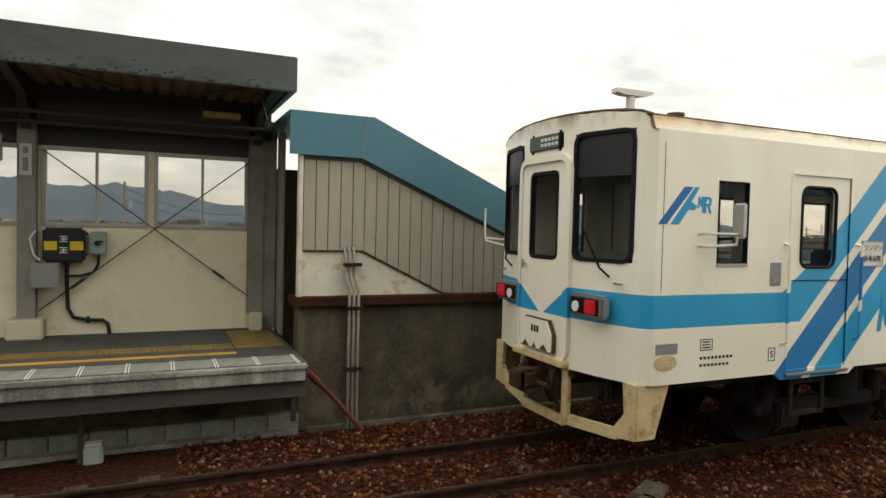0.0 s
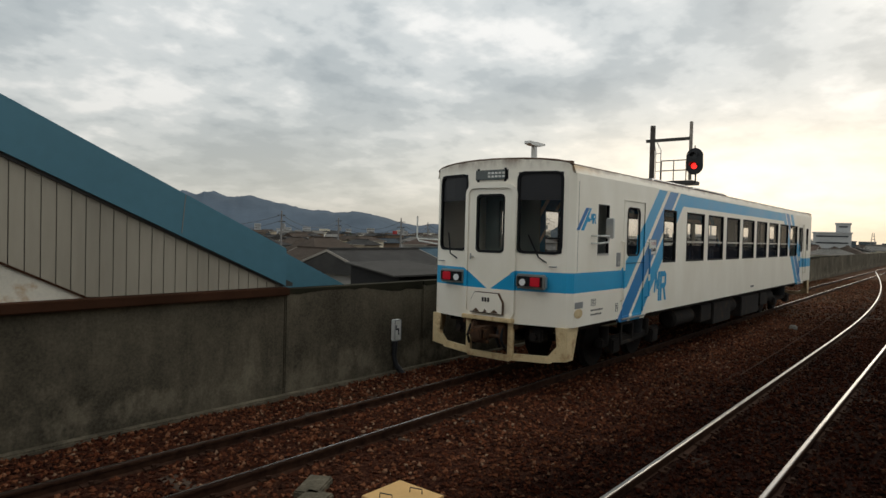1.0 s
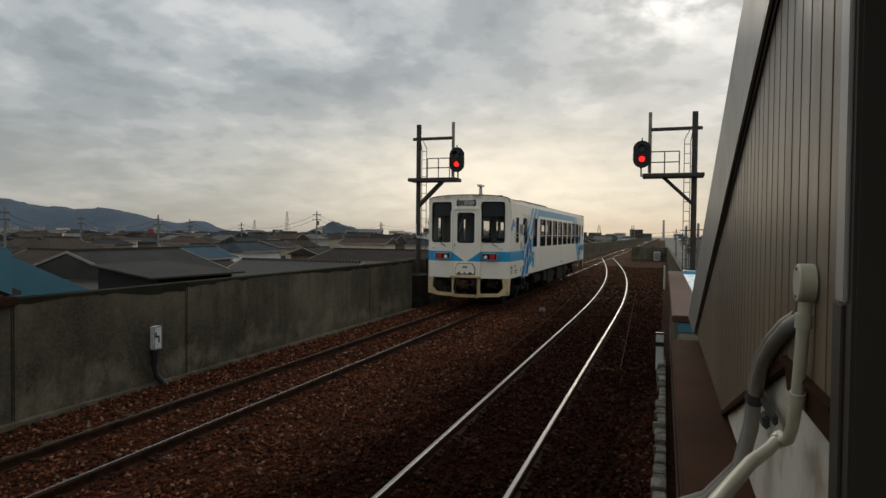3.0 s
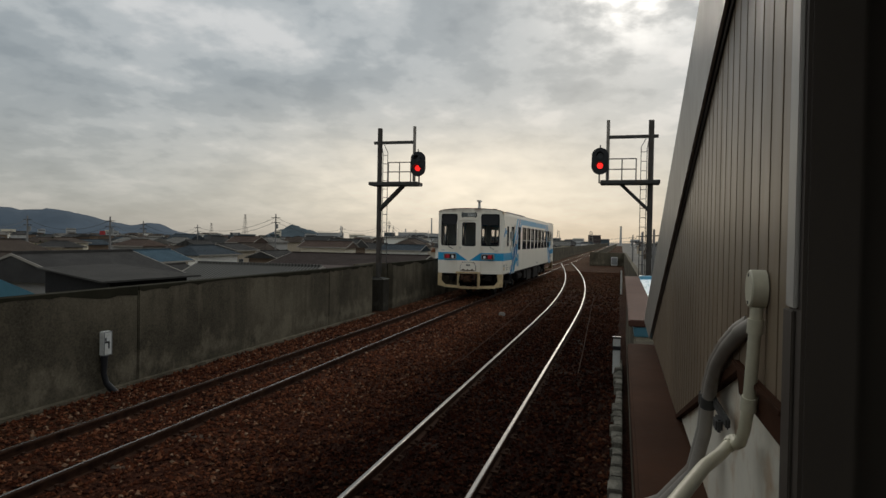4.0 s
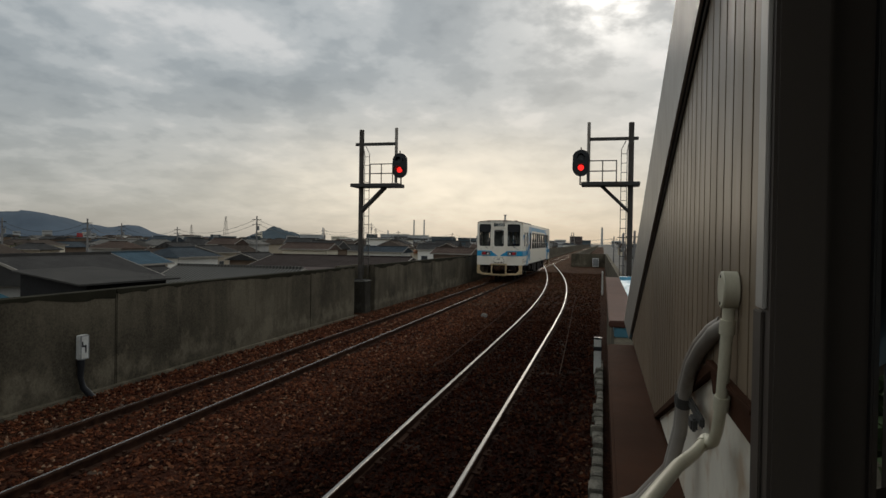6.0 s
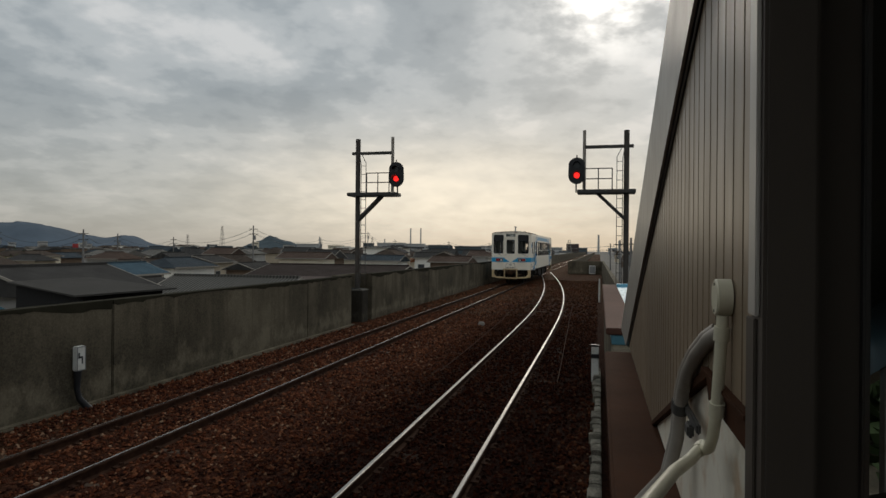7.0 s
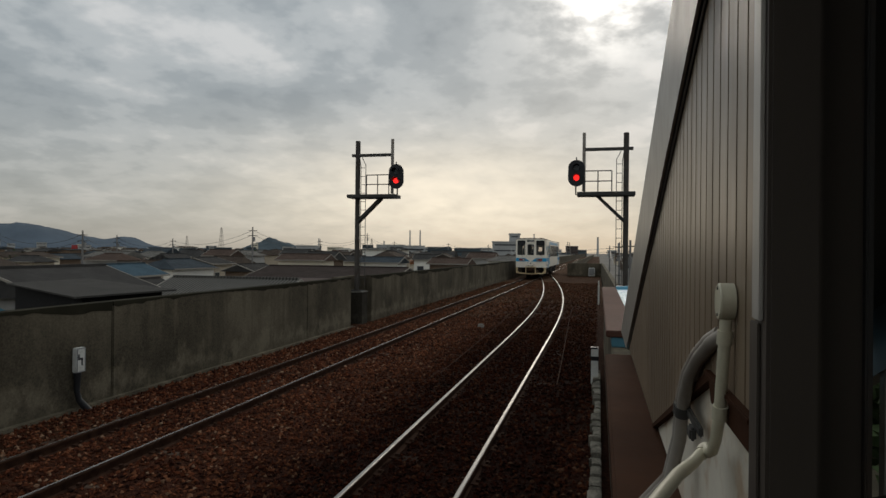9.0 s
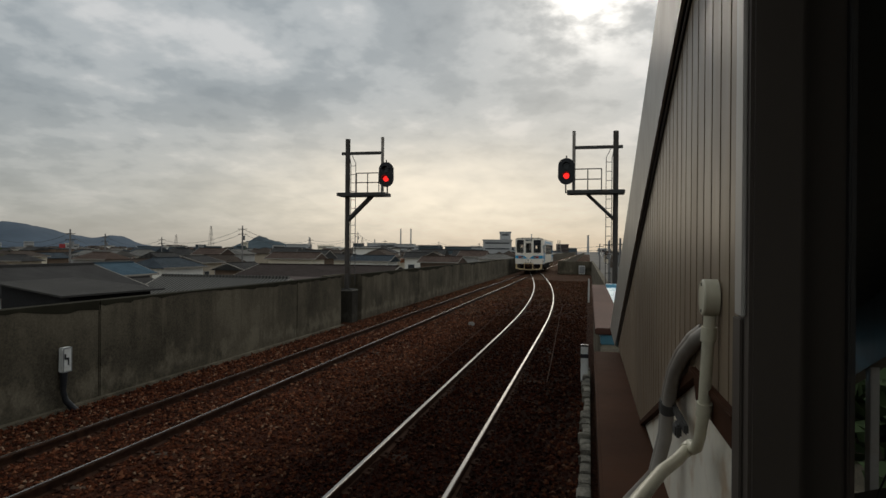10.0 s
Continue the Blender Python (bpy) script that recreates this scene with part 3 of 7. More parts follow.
def scatter(number, x0, x1, size):
    global count
    px, py = rng.uniform(x0, x1, number), rng.uniform(-1.3, 6.6, number)
    for x, y in zip(px, py):
        c = track_near(x)
        on_rail = min(abs(abs(y - c) - 0.565), abs(abs(y - TRACK_FAR) - 0.565)) < 0.09
        if on_rail:
            continue
        s = size * rng.uniform(0.55, 1.35)
        q = unit * rng.uniform(0.6, 1.2, (6, 1)) * np.array([s, s * rng.uniform(0.6, 1), s * rng.uniform(0.5, 0.9)])
        a, b = rng.uniform(0, 6.28, 2)
        ca, sa, cb, sb = math.cos(a), math.sin(a), math.cos(b), math.sin(b)
        r = np.array([[ca, -sa, 0], [sa, ca, 0], [0, 0, 1]]) @ np.array([[1, 0, 0], [0, cb, -sb], [0, sb, cb]])
        verts.append(q @ r.T + np.array([x, y, bed_height(x, y) + 0.3 * s]))
        faces.append(octa + 6 * count)
        count += 1


scatter(26000, 1.0, 11.0, 0.033)
scatter(26000, 11.0, 26.0, 0.038)
scatter(12000, 26.0, 56.0, 0.055)
me = bpy.data.meshes.new("ballast_stones")
me.from_pydata(np.concatenate(verts).tolist(), [], np.concatenate(faces).tolist())
me.materials.append(M_STONES)
tagged(new("ballast_stones", me), "loose rust-brown crushed stones lying over the track bed", "ballast", kind="stuff")

# ---- tracks ----
RAIL = [(-0.061, -0.14), (0.061, -0.14), (0.061, -0.128), (0.012, -0.112), (0.012, -0.045), (0.032, -0.036), (0.032, -0.012), (-0.032, -0.012), (-0.032, -0.036), (-0.012, -0.045), (-0.012, -0.112), (-0.061, -0.128)]
HEAD = [(-0.0235, -0.0135), (0.0235, -0.0135), (0.023, -0.004), (0.017, 0.0), (-0.017, 0.0), (-0.023, -0.004)]


def sweep(profile, line):
    s = Shape()
    k = len(profile)
    for i, (x, y) in enumerate(line):
        x2, y2 = line[min(i + 1, len(line) - 1)]
        x1, y1 = line[max(i - 1, 0)]
        d = Vector((x2 - x1, y2 - y1)).normalized()
        s.v += [(x - d.y * u, y + d.x * u, z) for u, z in profile]
    for i in range(len(line) - 1):
        s.f += [(i * k + j, i * k + (j + 1) % k, (i + 1) * k + (j + 1) % k, (i + 1) * k + j) for j in range(k)]
    s.f += [tuple(range(k)), tuple((len(line) - 1) * k + j for j in range(k))]
    return s


def rail(parent, line, head):
    r = part("rail", sweep(RAIL, line), M_RAIL_SIDE, parent)
    part("rail_head", sweep(HEAD, line), head, r, "worn running surface")
    if head is M_RAIL_DULL:
        part("running_band", sweep([(-0.017, -0.002), (0.012, -0.002), (0.012, 0.003), (-0.017, 0.003)], line), M_RAIL_BAND, r, "thin dull polished band")


far_track = thing("railway_track", "rusty brown railway track on weathered sleepers beside the concrete wall", "track", kind="structure")
near_track = thing("railway_track", "railway track with bright polished rails beside the platform", "track", kind="structure")
line_x = [-14 + 2 * i for i in range(18)] + [24 + 2 * i for i in range(34)] + [95 + 12 * i for i in range(27)]
for side in (-0.565, 0.565):
    rail(far_track, [(x, TRACK_FAR + side) for x in line_x], M_RAIL_DULL)
    rail(near_track, [(x, track_near(x) + side) for x in line_x if x <= 73], M_RAIL_BRIGHT)
tie = Shape().bevelled(-0.11, 0.11, -1.05, 1.05, -0.26, -0.118, 0.012).mesh("sleeper", M_SLEEPER)
plate_mesh = Shape().box(-0.09, 0.09, -0.1, 0.1, -0.119, -0.104).box(-0.02, 0.02, 0.062, 0.1, -0.104, -0.075).box(-0.02, 0.02, -0.1, -0.062, -0.104, -0.075).mesh("fastening", M_RAIL_SIDE)
for track, centre in ((far_track, lambda x: TRACK_FAR), (near_track, track_near)):
    for i in range(100):
        x = -3 + 0.62 * i
        ob = new("sleeper", tie)
        ob.parent = track
        ob.location = (x, centre(x) + random.uniform(-0.02, 0.02), random.uniform(-0.022, -0.008))
        ob.rotation_euler = (0, 0, random.uniform(-0.02, 0.02))
        if x < 22:
            for side in (-0.565, 0.565):
                fx = new("fastening", plate_mesh)
                fx.parent = track
                fx.location = (x, centre(x) + side, 0)
# thin cable rail beside the near track
tagged(new("signal_cable", Shape().tube([(13.5, -0.60, -0.08), (16, -0.55, -0.07), (20, -0.45, -0.07), (30, -0.2, -0.06)], 0.010, 6).mesh("signal_cable", M_RAIL_SIDE)), "thin brown cable lying along the ballast", "cable")
tagged(new("signal_cable", Shape().tube([(14, 1.8, -0.085), (18, 1.86, -0.08), (24, 2.0, -0.08), (28, 2.2, -0.1)], 0.008, 6).mesh("signal_cable", M_RAIL_SIDE)), "thin brown cable lying along the ballast", "cable")
# old slabs beside the far track
for x, y, w, d, r in ((5.25, 3.50, 0.45, 0.25, 30), (4.95, 3.22, 0.5, 0.28, 20)):
    solid("concrete_slab", Shape().bevelled(x - w / 2, x + w / 2, y - d / 2, y + d / 2, -0.16, -0.075, 0.015, Matrix.Translation((x, y, 0)) @ Matrix.Rotation(radians(r), 4, "Z") @ Matrix.Translation((-x, -y, 0))),
          M_CONC, "old grey concrete slab sunk in the ballast", "slab", "loose slabs")

# ---- both stair houses (the near one mirrors the far one) ----
def stair_house(flip):
    """Stair house with sloping roof on a concrete wall. flip: False for the far platform, True for the near one."""
    def Y(y):
        return 5.15 - y if flip else y

    slope = 0.3632 if flip else 0.4315

    def ybox(s, x0, x1, y0, y1, z0, z1):
        a, b = sorted((Y(y0), Y(y1)))
        return s.box(x0, x1, a, b, z0, z1)

    where = "near" if flip else "far"
    base = Shape()
    ybox(base, 2.42, 7.28, 6.72, 7.05, -0.3, 1.42)
    wall = solid("wall_" + where, base, M_CONC, "dark streaked concrete retaining wall under the stair house", "wall", kind="structure")
    ledge = Shape()
    a, b = sorted((Y(6.56 if flip else 6.60), Y(7.05)))
    ledge.bevelled(2.34, 7.02 if flip else 7.30, a, b, 1.42, 1.54, 0.012)
    part("ledge", ledge, M_BROWN_TRIM, wall, "brown metal flashing along the wall top")
    house = thing("stair_house", "beige ribbed metal stair house with dull blue sloping roof edge", "stair house", "stair houses")
    # outlines of cladding, lower wall and roof edge
    kink, crest = (2.95, 3.32) if flip else (3.25, 3.34)
    bend = 2.69 if flip else 3.19
    end = bend + (crest - 1.545) / slope
    tip = 4.66 if flip else 4.43

    def top(x):
        return crest if x < bend else crest - (x - bend) * slope

    def foot(x):
        return 2.12 if x < kink else max(1.545, 2.12 - (x - kink) * 0.575 / (tip - kink))
    tri = Shape().prism([(2.45, 1.54), (tip, 1.54), (kink, 2.11), (2.45, 2.11)], 1, Y(6.80), Y(6.84))
    part("lower_wall", tri, M_WHITE_WALL, house, "white painted steel, stained along its edges")
    x = 2.46
    while x < end - 0.02:
        x2 = min(x + (0.098 if flip else 0.162), end)
        z0a, z0b, z1a, z1b = foot(x), foot(x2), top(x), top(x2)
        if z1a - z0a > 0.01:
            s = Shape().prism([(x + 0.006, z0a), (x2 - 0.006, z0b), (x2 - 0.006, max(z1b, z0b + 0.002)), (x + 0.006, z1a)], 1, Y(6.78), Y(6.80))
            # near house gets the copy with shade in its colour, far house the lit one
            part("panel", s, M_BEIGE_SHADED if flip else M_BEIGE_LIT, house)
        x = x2
    # dark sheet behind the panels, its colour supplies the shadow in the gaps
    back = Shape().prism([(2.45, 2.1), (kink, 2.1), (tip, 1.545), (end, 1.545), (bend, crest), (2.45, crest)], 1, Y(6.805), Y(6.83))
    part("panel_backing", back, M_STEEL_DARK, house, "dark sheet standing in for shadow between the ribs")
    sill = 0.055 if flip else 0.0
    trim = Shape().prism([(2.45, 2.112 - sill), (kink - 0.04, 2.112 - sill), (kink - 0.005, 2.106), (tip - 0.015, 1.535), (tip + 0.015, 1.545), (kink + 0.005, 2.130), (2.45, 2.130)], 1, Y(6.774), Y(6.81))
    if flip:
        part("sill_lip", Shape().bevelled(2.45, 2.95, Y(6.774) - 0.001, Y(6.762), 2.118, 2.132, 0.003), M_BROWN_TRIM, house)
    part("sill_trim", trim, M_BROWN_TRIM, house, "brown sill trim")
    if flip:
        def under(x):
            return 4.212 - 0.3632 * x
        part("head_trim", Shape().prism([(2.42, under(2.6)), (2.6, under(2.6)), (7.4, under(7.4)), (7.4, under(7.4) + 0.16), (2.6, under(2.6) + 0.16), (2.42, under(2.6) + 0.16)], 1, Y(6.7745), Y(6.7795)), M_BLACK, house, "dark strip below the roof edge")
        part("head_bead", Shape().tube([(2.6, Y(6.7725), under(2.6) + 0.006), (7.4, Y(6.7725), under(7.4) + 0.006)], 0.003, 6), M_STEEL_GREY, house, "thin steel bead along the strip")
    else:
        topline = Shape().prism([(2.42, crest - 0.05), (bend, crest - 0.05), (end - 0.1, 1.55), (end + 0.1, 1.55), (end + 0.1, 1.60), (bend + 0.02, crest + 0.03), (2.42, crest + 0.03)], 1, Y(6.745), Y(6.81))
        part("head_trim", topline, M_STEEL_DARK, house, "dark strip below the roof edge")
    if flip:
        fascia = Shape().prism([(2.30, 3.25), (2.69, 3.25), (7.42, 1.5325), (8.75, 1.5325), (8.75, 1.55), (2.69, 3.715), (2.30, 3.715)], 1, Y(6.755), Y(6.765))
        part("roof_fascia", fascia, M_FASCIA_PALE, house, "grey-beige sheet metal roof edge")
    else:
        fascia = Shape().prism([(2.27, 3.33), (3.2, 3.33), (7.29, 1.56), (7.29, 2.135), (3.36, 3.87), (2.27, 3.87)], 1, Y(6.70), Y(6.73))
        part("roof_fascia", fascia, M_BLUE_ROOF, house, "dull blue sheet metal roof edge")
        part("roof_fascia", Shape().prism([(7.295, 1.3), (8.75, 1.3), (8.75, 1.49), (7.295, 2.133)], 1, Y(6.96), Y(6.99)), M_BLUE_ROOF, house, "dull blue sheet metal roof edge")
        for xj in (3.22, 5.6):
            zt = 3.86 if xj < 3.36 else 3.87 - (xj - 3.36) * 0.4416
            part("fascia_joint", Shape().prism([(xj - 0.03, zt - 0.53), (xj - 0.02, zt - 0.53), (xj + 0.03, zt - 0.02), (xj + 0.02, zt - 0.02)], 1, Y(6.694), Y(6.70)), M_STEEL_GREY, house)
    if flip:
        ridge = 3.70
        roof = Shape().prism([(2.30, ridge - 0.05), (2.69, ridge - 0.05), (8.75, 1.485), (8.75, 1.535), (2.69, ridge), (2.30, ridge)], 1, Y(6.766), Y(9.2))
    else:
        roof = Shape().prism([(2.27, 3.82), (3.36, 3.82), (8.75, 1.44), (8.75, 1.50), (3.37, 3.88), (2.27, 3.88)], 1, Y(6.99), Y(9.2))
        roof.prism([(2.27, 3.82), (3.36, 3.82), (7.28, 2.085), (7.28, 2.14), (3.37, 3.88), (2.27, 3.88)], 1, Y(6.735), Y(6.99))
    part("roof", roof, M_ROOF_DARK_EDGE if flip else M_BLUE_ROOF, house, "sloping sheet metal roof")
    # far side wall and corner post
    if flip:
        return house
    farwall = Shape().prism([(2.5, -0.4), (8.2, -0.4), (8.2, 1.15), (3.2, 3.32), (2.5, 3.32)], 1, Y(9.0), Y(9.1))
    part("rear_wall", farwall, M_BEIGE_SHADED, house)
    post = Shape()
    ybox(post, 2.40, 2.45, 6.74, 6.86, 1.54, 3.34)
    part("corner_post", post, M_WHITE_WALL, house, "pale steel corner post")
    # conduits
    if not flip:
        bundle = thing("conduit_bundle", "three galvanised conduits running down the concrete wall", "conduit")
        for i in range(3):
            cx = 3.03 + 0.058 * i
            part("pipe", Shape().tube([(cx - 0.03, 6.77, 2.16), (cx - 0.03, 6.70, 2.10), (cx - 0.03, 6.68, 1.95), (cx - 0.02, 6.66, 1.78), (cx + 0.0, 6.57, 1.62), (cx, 6.57, 0.6), (cx, 6.57, -0.15)], 0.021, 10), M_PIPE, bundle, smooth=True)
        for z, yy in ((1.95, 6.66), (1.40, 6.56), (0.62, 6.56)):
            part("bracket", Shape().bevelled(2.98, 3.21, yy - 0.03, yy + 0.10, z - 0.022, z + 0.022, 0.006), M_RAIL_SIDE, bundle, "rusted pipe clamp")
    return house


stair_house(False)
stair_house(True)

# parapets past the stair houses
def parapet(name, x0, x1, y0, y1, label):
    w = solid(name, Shape().bevelled(x0, x1, y0, y1, -0.4, 1.50, 0.02), M_CONC, label, "parapet", kind="structure")
    return w


def mossy_top(wall, x0, x1, y, seed):
    """Dark moss along the top edge, with a ragged lower hem."""
    q = random.Random(seed)
    m = Shape()
    x, h = x0, 0.07
    while x < x1 - 0.01:
        x2 = min(x1, x + q.uniform(0.06, 0.3))
        h2 = min(0.16, max(0.03, h + q.uniform(-0.04, 0.04)))
        m.prism([(x, 1.504 - h), (x2, 1.504 - h2), (x2, 1.504), (x, 1.504)], 1, y - 0.004, y + 0.05)
        x, h = x2, h2
    m.box(x0, x1, y + 0.05, y + 0.224, 1.48, 1.504)
    part("moss", m, M_MOSS, wall, "dark moss along the wall top")


joints = [7.30, 10.55, 18.1, 21.45]
for i in range(3):
    a, b = joints[i], joints[i + 1]
    mossy_top(parapet("parapet_%d" % (i + 1), a + 0.012, b - 0.012, 6.72, 6.94, "grey rain-streaked concrete parapet with dark mossy top"), a + 0.012, b - 0.012, 6.72, i)
parapet("parapet_4", 21.45, 23.4, 7.25, 7.45, "recessed grey concrete parapet behind the signal post")
x = 23.4
i = 5
while x < 400:
    x2 = x + (8 if x < 80 else 40)
    y0 = 6.72
    w_ = parapet("parapet_%d" % i, x + 0.012, x2 - 0.012, y0, y0 + 0.22, "grey rain-streaked concrete parapet with dark mossy top")
    if x < 60:
        mossy_top(w_, x + 0.012, x2 - 0.012, y0, i)
    x, i = x2, i + 1
for yr in (21.45, 23.4):
    solid("parapet_return", Shape().box(yr - 0.1, yr + 0.1, 6.95, 7.24, -0.4, 1.495), M_CONC, "grey concrete parapet return", "parapet", kind="structure")
# foot kerb of the far wall
kerb = Shape()
kerb.bevelled(2.5, 21.4, 6.56, 6.715, -0.35, -0.11, 0.02)
solid("kerb", kerb, M_CONC, "low pale concrete kerb along the wall foot", "kerb", kind="structure")

# right-hand side
solid("parapet_right", Shape().bevelled(7.02, 19.3, -1.80, -1.50, -0.4, 1.30, 0.02), M_CONC, "dark grey concrete parapet beside the near track", "parapet", kind="structure")
solid("parapet_right_far", Shape().prism([(19.3, -2.08), (71.59, -1.78), (71.59, -1.60), (19.3, -1.90)], 2, -0.4, 1.30), M_CONC, "dark grey concrete parapet running to the end wall", "parapet", kind="structure")
end_wall = solid("end_wall", Shape().bevelled(71.6, 71.9, -1.80, 1.9, -0.4, 1.25, 0.02), M_CONC, "dark concrete end wall closing the side of the viaduct", "wall", kind="structure")
solid("parapet_inner", Shape().bevelled(71.9, 420, 1.7, 1.95, -0.4, 1.1, 0.02), M_CONC, "grey concrete parapet along the single line", "parapet", kind="structure")
cabinet = thing("relay_cabinet", "pale grey metal relay cabinet standing before the end wall", "cabinet")
part("body", Shape().bevelled(71.0, 71.4, -0.95, -0.30, -0.1, 0.80, 0.02), M_WHITE_BOX, cabinet)
part("door", Shape().bevelled(70.98, 71.0, -0.90, -0.35, 0.0, 0.72, 0.008), M_GREY_BOX, cabinet)
kerb2 = Shape()
x = 6.2
while x < 15:
    d = random.uniform(0.10, 0.42)
    kerb2.bevelled(x, x + d - random.uniform(0.004, 0.05), -1.40, -1.27 + random.uniform(-0.045, 0.03), -0.3, -0.03 + random.uniform(-0.03, 0.03), 0.012)
    x += d
solid("kerb_blocks", kerb2, M_KERB, "broken pale concrete kerb blocks along the wall foot", "kerb", kind="structure")
marker = thing("marker_post", "short white and black marker post beside the near track", "marker post")
part("post", Shape().bevelled(14.2, 14.3, -1.36, -1.22, -0.2, 0.52, 0.01), M_WHITE_BOX, marker)
part("band", Shape().box(14.193, 14.2, -1.365, -1.215, 0.30, 0.38), M_BLACK, marker, "black band")
part("cap", Shape().bevelled(14.19, 14.31, -1.37, -1.21, 0.525, 0.56, 0.008), M_BLACK, marker, "black cap")
for x in (34.0, 40.0):
    solid("marker_stake", Shape().bevelled(x, x + 0.08, -1.4, -1.32, -0.2, 0.75, 0.01), M_WHITE_BOX, "thin white marker stake in the ballast", "stake", "marker stakes")
low_roof = thing("lower_roof", "low blue metal roof with red-brown capped parapet", "roof")
part("cap", Shape().bevelled(9.1, 19.2, -1.80, -1.44, 1.42, 1.50, 0.012), M_RED_CAP, low_roof, "red-brown cap flashing")
part("upstand", Shape().bevelled(9.12, 19.18, -1.78, -1.505, 1.30, 1.42, 0.01), M_BLUE_ROOF, low_roof, "blue upstand under the cap")
# sheet and ridge are painted as pale as the sky they reflect
part("sheet", Shape().prism([(9.0, 1.02), (19.2, 1.40), (19.2, 1.44), (9.0, 1.06)], 1, -3.6, -1.81), M_BLUE_SKY_SHEEN, low_roof, "shiny blue roof sheet, sky reflection in its pale colour")
part("ridge", Shape().bevelled(19.2, 19.4, -3.6, -1.81, 1.38, 1.52, 0.01), M_BLUE_SKY_SHEEN, low_roof)

# conduits and junction box on the near stair house
conduit = thing("conduit_run", "cream plastic conduit with round junction box and old grey pipes", "conduit")
jbp = part("junction_box", Shape().tube([(2.663, -1.627, 2.326), (2.663, -1.600, 2.326)], 0.039, 28), M_PIPE_CREAM, conduit, "round cream plastic junction box", smooth=True)
part("cover", Shape().tube([(2.663, -1.5995, 2.326), (2.663, -1.596, 2.326)], [0.039, 0.036], 28), M_PIPE_CREAM, jbp, smooth=True)
for sz in (-0.028, 0.028):
    part("screw", Shape().tube([(2.663, -1.596, 2.326 + sz), (2.663, -1.5945, 2.326 + sz)], 0.0035, 8), M_STEEL_DARK, jbp)
part("pipe", Shape().tube([(2.655, -1.612, 2.29), (2.66, -1.610, 2.24), (2.685, -1.606, 2.08), (2.715, -1.604, 2.02), (2.745, -1.602, 1.985), (2.785, -1.600, 1.968), (2.82, -1.600, 1.968)], 0.0125, 14), M_PIPE_CREAM, conduit, smooth=True)
part("pipe", Shape().tube([(2.845, -1.603, 1.962), (2.81, -1.59, 1.960), (2.72, -1.558, 1.962), (2.58, -1.51, 1.978), (2.40, -1.46, 1.995), (2.16, -1.39, 2.01), (2.0, -1.36, 1.98)], 0.0135, 14), M_PIPE_CREAM, conduit, smooth=True)
for p, q in (((2.682, -1.607, 2.10), (2.69, -1.606, 2.07)), ((2.83, -1.597, 1.961), (2.80, -1.587, 1.960)), ((2.659, -1.611, 2.265), (2.662, -1.610, 2.235))):
    part("coupling", Shape().tube([p, q], 0.016, 14), M_PIPE_CREAM, conduit, smooth=True)
for o in (-0.01, 0.03):
    part("old_pipe", Shape().tube([(2.84 + o, -1.64, 2.235), (2.88 + o, -1.620, 2.21), (3.03 + o, -1.612, 2.15), (3.17 + o, -1.608, 2.08), (3.26 + o, -1.605, 2.00), (3.29 + o, -1.602, 1.94), (3.31 + o, -1.598, 1.85), (3.32 + o, -1.57, 1.72), (3.32 + o, -1.48, 1.61), (3.32 + o, -1.39, 1.57), (3.32 + o, -1.365, 1.45), (3.32 + o, -1.365, -0.1)], 0.019, 12), M_PIPE, conduit, "dull galvanised pipe", smooth=True)
clamp = part("clamp", Shape().bevelled(3.02, 3.44, -1.625, -1.613, 1.935, 1.965, 0.005).bevelled(3.06, 3.12, -1.613, -1.595, 1.915, 1.95, 0.005), M_STEEL_DARK, conduit, "rusted pipe clamp")
for o in (-0.01, 0.03):
    part("saddle", Shape().tube([(3.295 + o, -1.602, 1.930), (3.283 + o, -1.603, 1.962)], 0.023, 12), M_STEEL_DARK, clamp, smooth=True)

# near entrance frame of the stair house
solid("entrance_post", Shape().bevelled(2.35, 2.44, -1.702, -1.620, -0.2, 4.0, 0.006), M_POST, "dark brown-grey steel entrance post of the stair house", "post", kind="structure")
# upper length painted pale for the light it reflects, lower length left dark
solid("entrance_trim", Shape().bevelled(2.372, 2.424, -1.6195, -1.612, 2.315, 3.6, 0.002), M_ALU_DULL, "steel corner strip of the entrance, reflected light in its pale colour", "trim", kind="structure")
solid("entrance_trim", Shape().bevelled(2.39, 2.448, -1.6195, -1.614, 1.545, 2.31, 0.002), M_POST, "dark brown steel corner strip of the entrance", "trim", kind="structure")
solid("entrance_jamb", Shape().bevelled(2.46, 2.56, -1.800, -1.705, -0.2, 4.0, 0.006), M_POST, "dark inner jamb of the stair entrance", "post", kind="structure")
solid("entrance_lip", Shape().bevelled(2.452, 2.55, -1.813, -1.801, -0.2, 4.0, 0.003), M_STEEL_DARK, "thin steel lip of the entrance jamb", "trim", kind="structure")
# inside of the stair: steps down, rear wall with a sloping window strip
flight = thing("stair_flight", "dark concrete steps going down inside the stair house", "stairs", kind="structure")
for i in range(8):
    part("step", Shape().bevelled(2.62 + 0.386 * i, 3.006 + 0.386 * i, -3.58, -1.84, -0.41, 0.92 - 0.17 * i, 0.008), M_ASPHALT, flight)
rear = Shape().prism([(2.6, -0.41), (8.7, -0.41), (8.7, -0.22), (2.6, 2.46)], 1, -3.72, -3.6)
rear.prism([(2.6, 3.47), (8.7, 0.80), (8.7, 1.44), (2.9, 3.62), (2.6, 3.62)], 1, -3.72, -3.6)
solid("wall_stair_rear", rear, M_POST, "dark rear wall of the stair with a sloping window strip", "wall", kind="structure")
strip = thing("window_stair", "sloping stair window strip with pale steel bars", "window", kind="structure")
